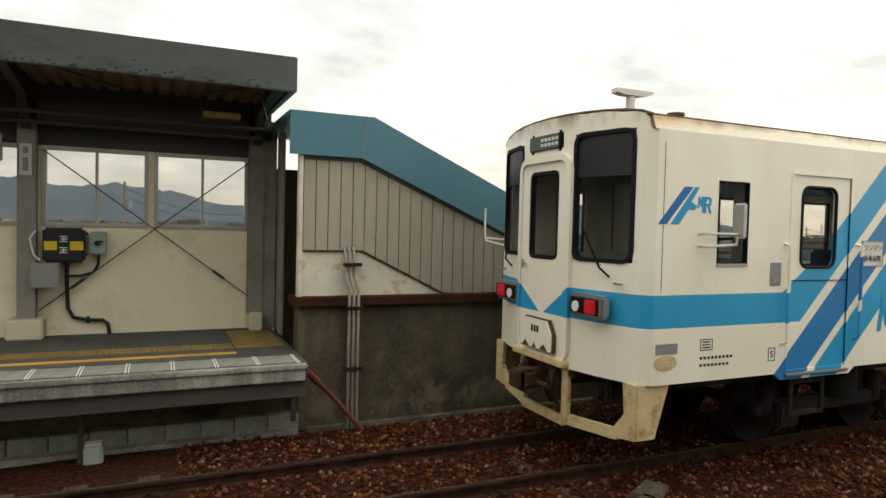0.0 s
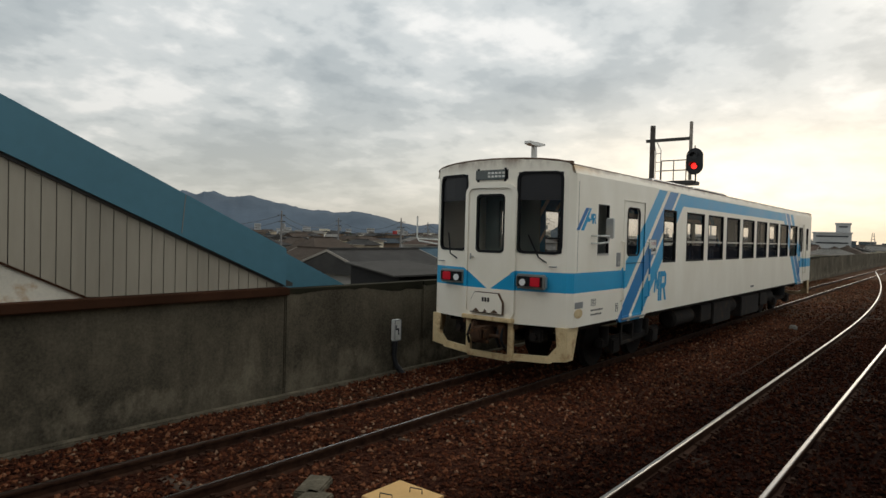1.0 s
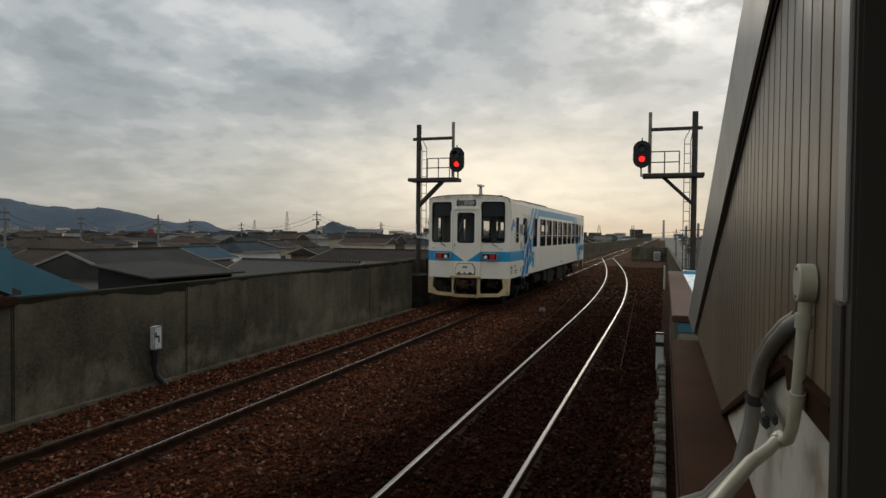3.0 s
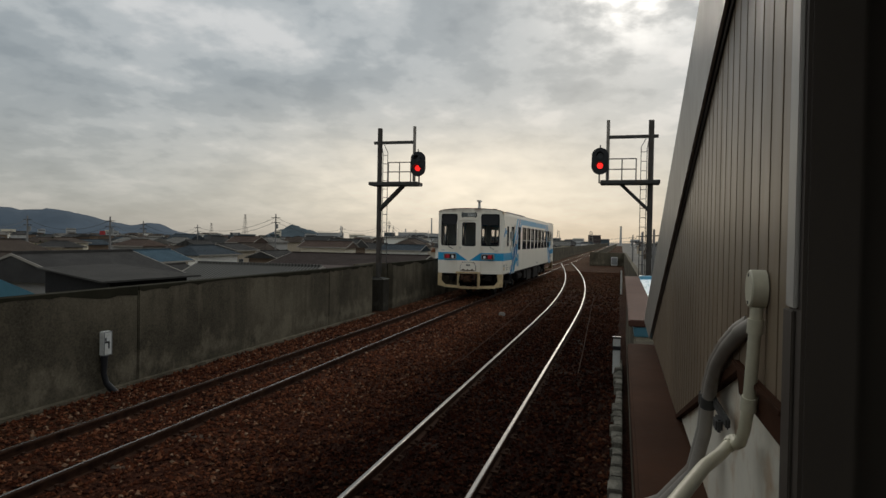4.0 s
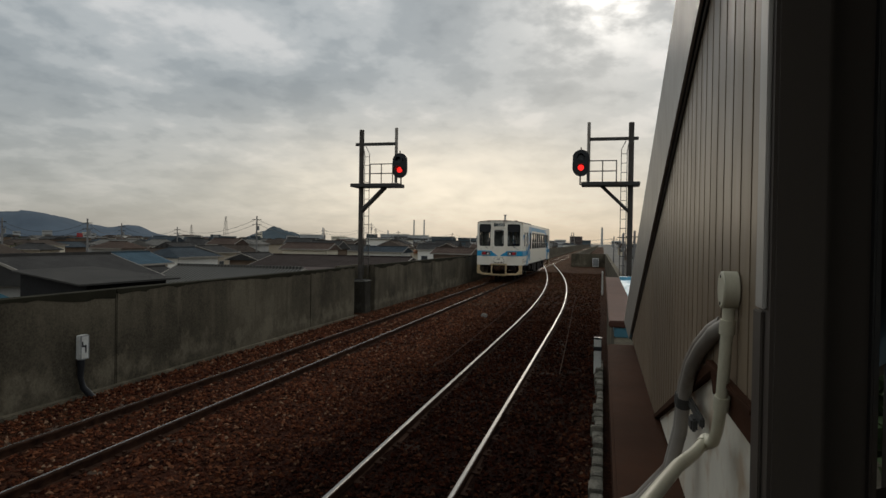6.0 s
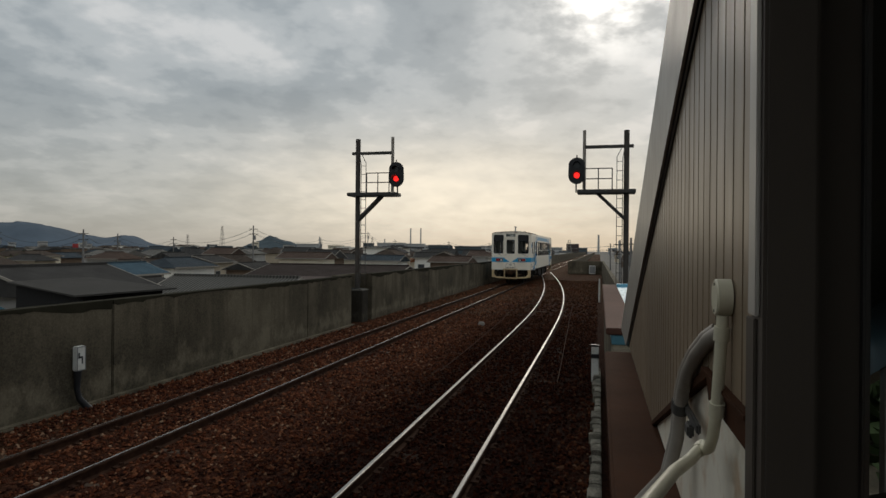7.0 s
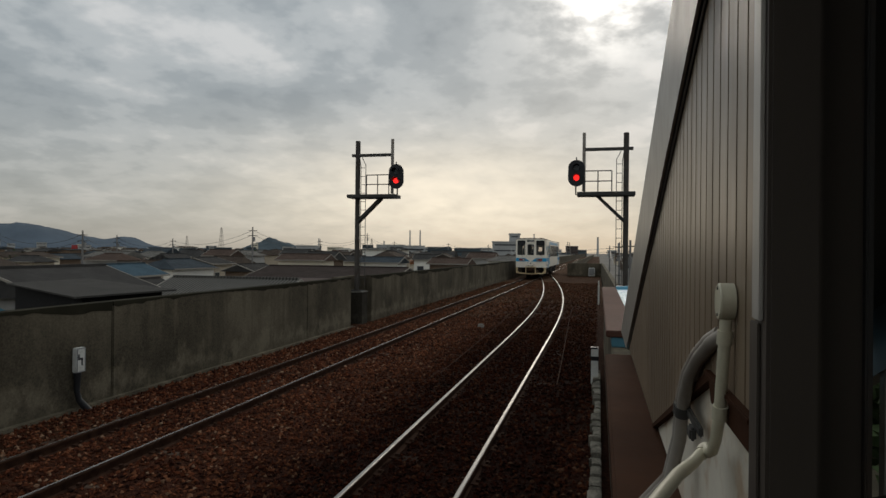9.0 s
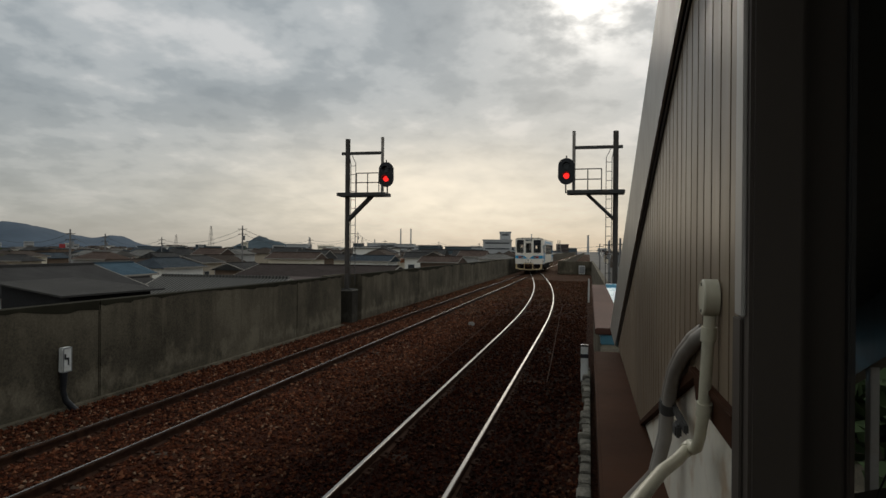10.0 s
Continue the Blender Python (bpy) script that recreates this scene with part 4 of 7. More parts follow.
for xm in (3.6, 4.8, 6.0, 7.18, 8.3):
    zb, zt = 2.46 - 0.44 * (xm - 2.6), 3.47 - 0.4377 * (xm - 2.6)
    part("mullion", Shape().bevelled(xm - 0.05, xm + 0.05, -3.69, -3.62, zb - 0.03, zt + 0.03, 0.005), M_STEEL_GREY, strip)
for xm in (6.9, 7.6):
    part("tie_rod", Shape().tube([(xm - 0.35, -3.55, 0.9 - 0.44 * (xm - 6.9)), (xm + 0.2, -3.55, 0.15 - 0.44 * (xm - 6.9))], 0.008, 6), M_STEEL_DARK, strip)
solid("stair_landing", Shape().box(2.402, 2.6, -5.5, -1.84, -0.4, 0.93), M_ASPHALT, "dark asphalt landing before the stair", "landing", kind="structure")

# near platform under the camera
plat = solid("platform_near", Shape().box(-14, 2.4, -5.5, -0.86, -0.4, 0.93), M_ASPHALT, "dark asphalt platform along the near track", "platform", kind="structure")
solid("platform_near_wall", Shape().box(-14, 2.2, -5.7, -5.5, -0.4, 3.9), M_CREAM, "cream panelled platform back wall", "wall", kind="structure")
solid("canopy_near", Shape().box(-14, 2.28, -5.7, -1.22, 4.02, 4.3).box(-14, 2.28, -1.22, -1.15, 4.0, 4.43), M_STEEL_DARK, "dark steel platform canopy roof", "canopy", kind="structure")

# ---- far platform ----
PZ = 0.84
far_plat = solid("platform_far", Shape().box(-14, 2.40, 6.07, 9.6, 0.45, PZ), M_ASPHALT, "dark asphalt platform with pale tiled edge", "platform", kind="structure")
part("edge_beam", Shape().bevelled(-14, 2.36, 6.00, 6.068, 0.645, 0.79, 0.012), M_CONC_EDGE, far_plat, "flaking weathered concrete edge beam")
part("edge_lip", Shape().bevelled(-14, 2.38, 5.97, 6.068, 0.785, PZ + 0.003, 0.012), M_CONC_EDGE, far_plat, "worn pale concrete lip")
tile_mesh = Shape().bevelled(0.008, 0.442, 6.09, 6.55, PZ, PZ + 0.011, 0.003).mesh("edge_tile", M_EDGE_TILE)
line_mesh = Shape().box(-0.035, -0.020, 6.09, 6.56, PZ, PZ + 0.013).box(-0.006, 0.007, 6.09, 6.56, PZ, PZ + 0.013).mesh("white_line", M_WHITE_LINE)
for i in range(24):
    t_ = new("edge_tile", tile_mesh)
    t_.parent = far_plat
    t_.location.x = 2.30 - 0.45 * (i + 1)
    t_ = new("white_line", line_mesh)
    t_.parent = far_plat
    t_.location.x = 2.31 - 0.45 * i
part("warning_line", Shape().box(-14, 1.69, 6.84, 6.96, PZ, PZ + 0.006), M_YELLOW_LINE, far_plat, "faded ochre warning line")
part("joint_line", Shape().box(-14, 2.3, 6.60, 6.63, PZ, PZ + 0.004), M_BLACK, far_plat)
tact = Shape().box(-14, 1.69, 7.22, 7.56, PZ, PZ + 0.006)
for i in range(90):
    for j in range(5):
        cx, cy = 1.65 - 0.066 * i, 7.25 + 0.066 * j
        tact.box(cx - 0.017, cx + 0.017, cy - 0.017, cy + 0.017, PZ + 0.006, PZ + 0.012)
part("tactile_paving", tact, M_TACTILE, far_plat, "worn yellow tactile paving")
part("end_paving", Shape().box(1.72, 2.34, 7.2, 8.6, PZ, PZ + 0.007), M_TACTILE, far_plat, "worn brownish tactile paving")
solid("platform_under_wall", Shape().box(-14, 2.3, 6.9, 7.1, -0.4, 0.449), M_CONC, "shaded grey concrete wall under the platform", "wall", kind="structure")
blocks = thing("block_course", "row of grey concrete blocks along the platform foot", "block course", kind="structure")
bmesh_ = Shape().bevelled(0.005, 0.385, 6.70, 6.88, -0.16, 0.07, 0.01).mesh("block", M_BLOCK)
for i in range(22):
    t_ = new("block", bmesh_)
    t_.parent = blocks
    t_.location.x = 2.05 - 0.39 * i
solid("block_kerb", Shape().bevelled(-14, 2.4, 6.52, 6.70, -0.4, -0.10, 0.02), M_CONC_PALE, "pale concrete kerb strip under the block course", "kerb", kind="structure")
solid("platform_strut", Shape().bevelled(2.22, 2.28, 6.1, 6.16, 0.15, 0.449, 0.006), M_STEEL_DARK, "dark steel strut under the platform edge", "strut")
solid("platform_pipe", Shape().tube([(0.05, 6.35, -0.2), (0.05, 6.35, 0.449)], 0.03, 10), M_STEEL_DARK, "dark vertical drain pipe under the platform", "pipe", smooth=True)
stub = thing("cable_marker_block", "small grey concrete cable marker in the ballast", "marker")
part("body", Shape().bevelled(0.08, 0.27, 6.28, 6.46, -0.3, 0.04, 0.02), M_BLOCK, stub)
part("cap", Shape().bevelled(0.09, 0.26, 6.29, 6.45, 0.04, 0.06, 0.008), M_STONE_PALE, stub, "pale worn top")
brace = thing("sloping_brace", "rusty red steel brace sloping from platform edge to ballast", "brace")
part("bar", Shape().tube([(2.38, 6.2, 0.74), (2.72, 6.36, 0.40), (3.18, 6.42, -0.14)], 0.032, 8), M_RUSTY_RED, brace)
part("sleeve", Shape().tube([(2.42, 6.22, 0.70), (2.58, 6.30, 0.54)], 0.045, 8), M_RUSTY_RED, brace, "red paint flaking off")
# back wall and windows (drawn first for a wall at y 8.2, then set back about the first eye)
before = set(scene.objects)
W = 8.20
holes = []
for i in range(8):
    b0 = 0.77 - 2.6 * (i // 2) - (1.30 if i % 2 else 0)
    holes.append((b0, b0 + 1.17, 2.40, 3.34))
wall_back = solid("wall_back", Shape().wall(1, W, W + 0.08, -14, 2.30, 0.945, 3.62, holes), M_CREAM, "cream painted lower wall of the platform shelter", "wall", kind="structure")
for i, (u0, u1, z0, z1) in enumerate(holes[:6]):
    wn = thing("window_%d" % (i + 1), "steel-framed shelter window with two clear panes", "window", "shelter windows", "structure")
    part("window_frame", Shape().rim(1, W - 0.03, W + 0.05, u0 - 0.03, u1 + 0.03, z0 - 0.04, z1 + 0.04, 0.05), M_ALU_DULL, wn)
    mid = (u0 + u1) / 2
    part("mullion", Shape().box(mid - 0.017, mid + 0.017, W - 0.02, W + 0.04, z0, z1), M_ALU_DULL, wn)
    for a, b in ((u0 + 0.02, mid - 0.017), (mid + 0.017, u1 - 0.02)):
        g = part("pane", Shape().box(a, b, W + 0.005, W + 0.011, z0, z1), M_GLASS, wn)
        g.visible_shadow = False
# posts
for px in (-5.9, -3.3, -0.70, 2.06):
    col = thing("shelter_column", "grey painted steel column on a cream footing", "column", "shelter columns")
    part("shaft", Shape().box(px - 0.10, px + 0.10, 8.0, 8.012, 1.15, 3.9).box(px - 0.10, px + 0.10, 8.168, 8.18, 1.15, 3.9).box(px - 0.012, px + 0.012, 8.012, 8.168, 1.15, 3.9), M_STEEL_GREY, col)
    w_ = 0.2 if px < 1.5 else 0.09
    part("footing", Shape().bevelled(px - w_, px + w_, 7.86, 8.18, 0.945, 1.2, 0.02), M_CREAM_BASE, col, "cream concrete footing")
solid("shelter_end_column", Shape().bevelled(2.14, 2.34, 8.02, 8.18, 0.945, 3.9, 0.01), M_STEEL_GREY, "grey ribbed steel end column", "column")
for i in range(3):
    solid("end_cladding", Shape().bevelled(2.31 + 0.02 * i, 2.36 + 0.02 * i, 7.45 + 0.2 * i, 7.64 + 0.2 * i, 0.945, 3.7, 0.01), M_STEEL_GREY, "grey folded steel cladding beside the stairs", "cladding", "end cladding")
# canopy
can = thing("canopy_far", "dark weathered platform canopy with deep fascia", "canopy", kind="structure")
part("fascia", Shape().bevelled(-14, 2.28, 6.35, 6.42, 4.02, 4.43, 0.01), M_FASCIA, can, "deep dark green-grey fascia with peeling lower edge")
part("fascia_return", Shape().bevelled(2.20, 2.28, 6.42, 8.5, 4.02, 4.43, 0.01), M_FASCIA, can)
rag = Shape()
x = -5.0
while x < 2.1:
    d = random.uniform(0.03, 0.12)
    rag.box(x, x + d, 6.347, 6.35, 4.02, 4.03 + random.uniform(0.005, 0.03))
    for k in range(random.randrange(1, 5)):
        px, pz, r = x + random.uniform(-0.1, 0.2), 4.045 + abs(random.gauss(0, 0.045)), random.uniform(0.008, 0.026)
        rag.prism([(px + r * random.uniform(0.6, 1.5) * math.cos(q * 1.05), pz + 0.6 * r * random.uniform(0.6, 1.4) * math.sin(q * 1.05)) for q in range(6)], 1, 6.3475 - 0.0002 * k, 6.35)
    x += d + random.uniform(0.02, 0.3)
part("peeling_paint", rag, M_BLACK, can, "peeling dark paint")
soffit = Shape()
x = -9.0
while x < 2.2:
    soffit.prism([(x, 4.12), (x + 0.1, 4.12), (x + 0.13, 4.16), (x + 0.17, 4.16), (x + 0.2, 4.12), (x + 0.2, 4.20), (x, 4.20)], 1, 6.43, 8.3)
    x += 0.2
part("soffit", soffit, M_SOFFIT, can, "shaded corrugated roof underside")
part("roof_sheet", Shape().box(-14, 2.2, 6.42, 8.5, 4.205, 4.26), M_STEEL_DARK, can)
part("fascia_lining", Shape().box(-14, 2.19, 6.421, 6.47, 4.03, 4.204), M_STEEL_DARK, can)
part("end_lining", Shape().box(2.1, 2.199, 6.48, 8.3, 4.06, 4.204), M_STEEL_DARK, can)
part("beam", Shape().bevelled(-14, 2.25, 8.0, 8.2, 3.62, 4.19, 0.01), M_STEEL_DARK, can, "dark wall beam")
for px in (-5.9, -3.3, -0.70, 2.06):
    part("rafter", Shape().prism([(6.45, 4.12), (8.1, 4.12), (8.1, 3.55), (7.95, 3.55), (7.55, 3.92), (6.45, 4.05)], 0, px - 0.05, px + 0.05), M_STEEL_DARK, can, "dark tapered steel rafter")
for y_, z_ in ((7.75, 3.62), (7.6, 3.72)):
    part("pipe", Shape().tube([(-9, y_, z_), (2.1, y_, z_)], 0.025, 8), M_STEEL_DARK, can, smooth=True)
part("lamp_batten", Shape().bevelled(1.3, 1.75, 7.3, 7.42, 3.78, 3.86, 0.01), M_TACTILE, can, "thin ochre lamp batten")
part("header", Shape().box(-14, 2.25, 8.182, 8.199, 3.385, 3.62), M_STEEL_DARK, can, "dark header over the windows")
for (a, b) in (((-0.4, 6.6, 4.1), (1.0, 8.0, 4.02)), ((1.9, 6.6, 4.1), (0.6, 8.0, 4.02))):
    part("roof_brace", Shape().tube([a, b], 0.012, 6), M_STEEL_DARK, can)
cross = thing("cross_brace", "crossed thin steel tie rods before the shelter wall", "brace")
for a, b in (((-0.54, 8.12, 3.32), (2.0, 8.12, 1.40)), ((1.98, 8.10, 3.32), (-0.58, 8.10, 1.28))):
    part("rod", Shape().tube([a, b], 0.008, 8), M_POST, cross, smooth=True)
    a, b = Vector(a), Vector(b)
    part("turnbuckle", Shape().tube([a.lerp(b, 0.80), a.lerp(b, 0.86)], 0.02, 8), M_STEEL_DARK, cross)
# boxes on the wall
case = thing("telephone_box", "black wall box with yellow bands and bars of white writing", "wall box")
part("body", Shape().bevelled(-0.52, -0.06, 7.92, 8.15, 1.90, 2.34, 0.03), M_BLACK, case)
for a, b in ((-0.50, -0.36), (-0.22, -0.07)):
    part("band", Shape().box(a, b, 7.915, 7.92, 2.06, 2.17), M_YELLOW, case, "yellow band")
for z_, h_, w_ in ((2.20, 0.075, 0.085), (2.06, 0.075, 0.09)):
    s = Shape()
    for q in range(3):
        s.box(-0.29 - w_ / 2 + 0.01 * (q % 2), -0.29 + w_ / 2, 7.912, 7.9195, z_ - h_ / 2 + q * h_ / 2.4, z_ - h_ / 2 + q * h_ / 2.4 + 0.012)
    s.box(-0.296, -0.284, 7.9125, 7.9195, z_ - h_ / 2, z_ + h_ / 2)
    part("writing_bars", s, M_WHITE_BOX, case, "bars of white writing")
for z_ in (1.98, 2.24):
    part("latch", Shape().bevelled(-0.06, -0.03, 7.98, 8.04, z_, z_ + 0.05, 0.005), M_STEEL_DARK, case)
sw = thing("switch_box", "pale green metal switch box fixed to the wall", "switch box")
part("body", Shape().bevelled(-0.01, 0.18, 7.99, 8.19, 2.0, 2.30, 0.02), M_GREEN_BOX, sw)
part("knob", Shape().tube([(0.08, 7.99, 2.15), (0.08, 7.95, 2.15)], 0.035, 12).bevelled(0.06, 0.15, 7.945, 7.96, 2.16, 2.185, 0.004), M_BLACK, sw, "black rotary knob")
gp = thing("grey_panel_box", "plain grey metal box on the column", "wall box")
part("body", Shape().bevelled(-0.64, -0.33, 7.86, 7.99, 1.59, 1.90, 0.012), M_GREY_BOX, gp)
cb = thing("wall_cables", "thick dark cables curving down the cream wall", "cable")
part("cable", Shape().tube([(-0.27, 8.1, 1.9), (-0.27, 8.12, 1.6), (-0.26, 8.14, 1.3), (-0.2, 8.15, 1.18), (-0.02, 8.15, 1.14), (0.14, 8.15, 1.13), (0.2, 8.15, 1.08), (0.22, 8.15, 0.945)], 0.024, 10), M_BLACK, cb, smooth=True)
part("cable", Shape().tube([(0.09, 8.1, 2.0), (0.08, 8.12, 1.86), (0.02, 8.14, 1.76), (-0.12, 8.14, 1.72), (-0.3, 8.12, 1.72)], 0.018, 10), M_BLACK, cb, smooth=True)
part("clip", Shape().bevelled(-0.05, -0.01, 8.11, 8.16, 1.10, 1.19, 0.006), M_BLACK, cb)
part("cable", Shape().tube([(-0.60, 8.0, 2.3), (-0.66, 7.98, 2.2), (-0.62, 7.97, 2.0), (-0.55, 7.97, 1.93)], 0.012, 8), M_WHITE_BOX, cb, "thin white cable", smooth=True)
sg = thing("column_notice", "small white notice with bars of writing on the column", "notice")
part("board", Shape().bevelled(-0.77, -0.64, 7.975, 7.99, 2.98, 3.37, 0.004), M_WHITE_BOX, sg)
part("writing_bars", Shape().box(-0.735, -0.675, 7.970, 7.975, 3.03, 3.20).box(-0.735, -0.675, 7.970, 7.975, 3.25, 3.33), M_GREY_BOX, sg, "bars of grey writing")
sp = thing("platform_lamp", "dark drooping lamp fitting under the canopy", "lamp")
part("arm", Shape().tube([(-0.95, 7.6, 3.9), (-0.95, 7.6, 3.45)], 0.02, 8), M_STEEL_DARK, sp)
part("body", Shape().bevelled(-1.02, -0.88, 7.54, 7.66, 3.1, 3.45, 0.02), M_GREY_BOX, sp)
part("cable_loop", Shape().tube([(1.95, 6.9, 3.98), (2.02, 6.9, 3.75), (2.12, 6.9, 3.7), (2.22, 6.9, 3.78)], 0.012, 8), M_BLACK, can)

SET_BACK = 1.0689
setting = Matrix.Translation((0.79, -1.36, 2.47)) @ Matrix.Scale(SET_BACK, 4) @ Matrix.Translation((-0.79, 1.36, -2.47))
for ob in list(scene.objects):
    if ob not in before and ob.parent is None:
        ob.matrix_world = setting @ ob.matrix_world

# box and cover plate on the far side
wb = thing("wall_switch_box", "white enamel switch box on the concrete wall", "switch box")
part("body", Shape().bevelled(9.67, 9.85, 6.62, 6.715, 0.44, 0.83, 0.015), M_WHITE_BOX, wb)
part("label", Shape().box(9.70, 9.725, 6.615, 6.62, 0.64, 0.73).box(9.725, 9.79, 6.615, 6.62, 0.64, 0.67).box(9.765, 9.79, 6.615, 6.62, 0.55, 0.64), M_BLACK, wb, "black mark on the lid")
part("lid_edge", Shape().rim(1, 6.614, 6.62, 9.675, 9.845, 0.445, 0.825, 0.012), M_GREY_BOX, wb)
part("cable_duct", Shape().tube([(9.72, 6.65, 0.44), (9.71, 6.65, 0.15), (9.73, 6.62, 0.0), (9.83, 6.5, -0.2)], [0.06, 0.045, 0.05, 0.06], 10), M_BLACK, wb, "black cable tail", smooth=True)
lid = thing("cable_pit_lid", "ochre pit cover plate with two dark handles between the tracks", "pit cover")
part("plate", Shape().bevelled(5.36, 5.90, 2.36, 2.94, -0.20, -0.075, 0.006), M_OCHRE_LID, lid)
for hx, hy in ((5.47, 2.72), (5.76, 2.60)):
    part("handle", Shape().tube([(hx - 0.02, hy + 0.06, -0.075), (hx - 0.02, hy + 0.06, -0.03), (hx + 0.02, hy - 0.06, -0.03), (hx + 0.02, hy - 0.06, -0.075)], 0.006, 6), M_STEEL_DARK, lid, "dark wire handle")
solid("pale_stone_block", Shape().bevelled(22.80, 22.96, 2.45, 2.65, -0.2, -0.055, 0.03), M_CONC_PALE, "pale stone block lying between the tracks", "stone")

# ---- railcar ----
train = thing("railcar", "cream and blue diesel railcar with rust-stained roof on the far track", "railcar")
HW, FLOOR, EAVE, BOW = 1.375, 1.02, 3.42, 0.28


def nose(y):
    return -BOW * (1 - (y / HW) ** 2)


# openings in the sides: driver window, front door, passenger windows, rear door
def mirrored(list_):
    return list_ + [(LEN - b, LEN - a, c, d) for a, b, c, d in list_]


DOOR = (1.88, 2.80, 1.04, 3.10)
PASS = [(5.12 + 1.49 * i, 6.32 + 1.49 * i, 1.97, 3.03) for i in range(8)]
NARROW = (3.76, 4.48, 1.97, 3.03)
SMALL = (0.83, 1.25, 2.17, 2.98)
DOORS = [DOOR, (17.02, 17.94, 1.04, 3.10)]
SMALLS = [SMALL, (18.40, 18.80, 2.17, 2.98)]
holes = [*DOORS, *PASS, NARROW, *SMALLS]
for sgn in (-1, 1):
    a, b = sorted((sgn * HW, sgn * (HW - 0.06)))
    part("side_wall", Shape().wall(1, a, b, 0.121, LEN - 0.121, FLOOR, EAVE, holes), M_LIVERY, train)
# lower skirt below the floor line near the door
for sgn in (-1, 1):
    a, b = sorted((sgn * HW, sgn * (HW - 0.05)))
    for u0, u1 in ((1.70, 2.98), (16.9, 18.1)):
        part("door_skirt", Shape().prism([(u0, FLOOR), (u1, FLOOR), (u1 - 0.10, 0.95), (u0 + 0.10, 0.95)], 1, a, b), M_LIVERY, train)
# roof: arched, swept along the car
arch = []
for i in range(15):
    t = math.pi * i / 14
    arch.append((HW * math.cos(t), EAVE + 0.235 * math.sin(t) ** 0.45))
roof = Shape()
segs = [0.02 + (LEN - 0.04) * i / 12 for i in range(13)]
for x in segs:
    for y, z in arch:
        dx = 0.0
        if x == segs[0]:
            dx = nose(y) + 0.0
        if x == segs[-1]:
            dx = -nose(y)
        roof.v.append((x + dx, y, z))
k = len(arch)
roof.f = [(i * k + j, (i + 1) * k + j, (i + 1) * k + j + 1, i * k + j + 1) for i in range(len(segs) - 1) for j in range(k - 1)]
roof.f += [tuple(range(k)), tuple((len(segs) - 1) * k + j for j in range(k))]
part("roof_shell", roof, M_SHOULDER, train, "cream roof shoulder with rust stains", smooth=True)
top_plate = Shape()
sub = [(y * 0.80, z + 0.012) for y, z in arch[2:-2]]
for x in (0.0, 0.6, LEN / 2, LEN - 0.6, LEN):
    for y, z in sub:
        edge = nose(y) if x == 0.0 else (-nose(y) if x == LEN else 0)
        top_plate.v.append((x + edge, y, z))
k = len(sub)
top_plate.f = [(i * k + j, (i + 1) * k + j, (i + 1) * k + j + 1, i * k + j + 1) for i in range(4) for j in range(k - 1)]
part("roof_sheet", top_plate, M_TRAIN_ROOF, train, "rusty brown roof sheeting", smooth=True)
gut = Shape()
for sgn in (-1, 1):
    gut.tube([(0.05, sgn * 1.30, 3.552), (LEN - 0.05, sgn * 1.30, 3.552)], 0.018, 6)
for flip in (False, True):
    rim_line = [((LEN - 0.02 - nose(y) if flip else 0.02 + nose(y)), y, z + 0.006) for y, z in arch[1:-1]]
    part("roof_rim", Shape().tube(rim_line, 0.022, 6), M_TRAIN_ROOF, train, "rusty brown rim over the end wall", smooth=True)
part("rain_gutter", gut, M_TRAIN_ROOF, train, "rusty rain gutter")

# bowed ends built in upright strips, with openings
FRONT_HOLES = [(-1.21, -0.50, 2.16, 3.44), (0.50, 1.21, 2.16, 3.44), (-0.43, 0.43, 1.10, 3.20)]


def end_face(flip):
    s = Shape()
    ys = sorted({-HW, HW, -1.29, 1.29, *[h[0] for h in FRONT_HOLES], *[h[1] for h in FRONT_HOLES], -0.86, 0.86, -0.2, 0.0, 0.2})
    for a, b in zip(ys[:-1], ys[1:]):
        top_a = EAVE + 0.235 * max(0.0, 1 - (a / HW) ** 2) ** 0.225
        top_b = EAVE + 0.235 * max(0.0, 1 - (b / HW) ** 2) ** 0.225
        spans, z = [], FLOOR
        for h in FRONT_HOLES:
            if h[0] <= a and b <= h[1]:
                spans.append((z, z, h[2], h[2]))
                z = h[3]
        spans.append((z, z, top_a, top_b))
        xa, xb = nose(a), nose(b)
        if a == -HW:
            xa = 0.06
        if b == HW:
            xb = 0.06
        for z0a, z0b, z1a, z1b in spans:
            f = [(xa, a, z0a), (xb, b, z0b), (xb, b, z1b), (xa, a, z1a), (xa + 0.06, a, z0a), (xb + 0.06, b, z0b), (xb + 0.06, b, z1b), (xa + 0.06, a, z1a)]
            if flip:
                f = [(LEN - p, -q, r) for p, q, r in f]
            s.add(f, [(0, 1, 2, 3), (7, 6, 5, 4), (0, 4, 5, 1), (3, 2, 6, 7), (0, 3, 7, 4), (1, 5, 6, 2)])
    return part("end_wall", s, M_LIVERY, train)


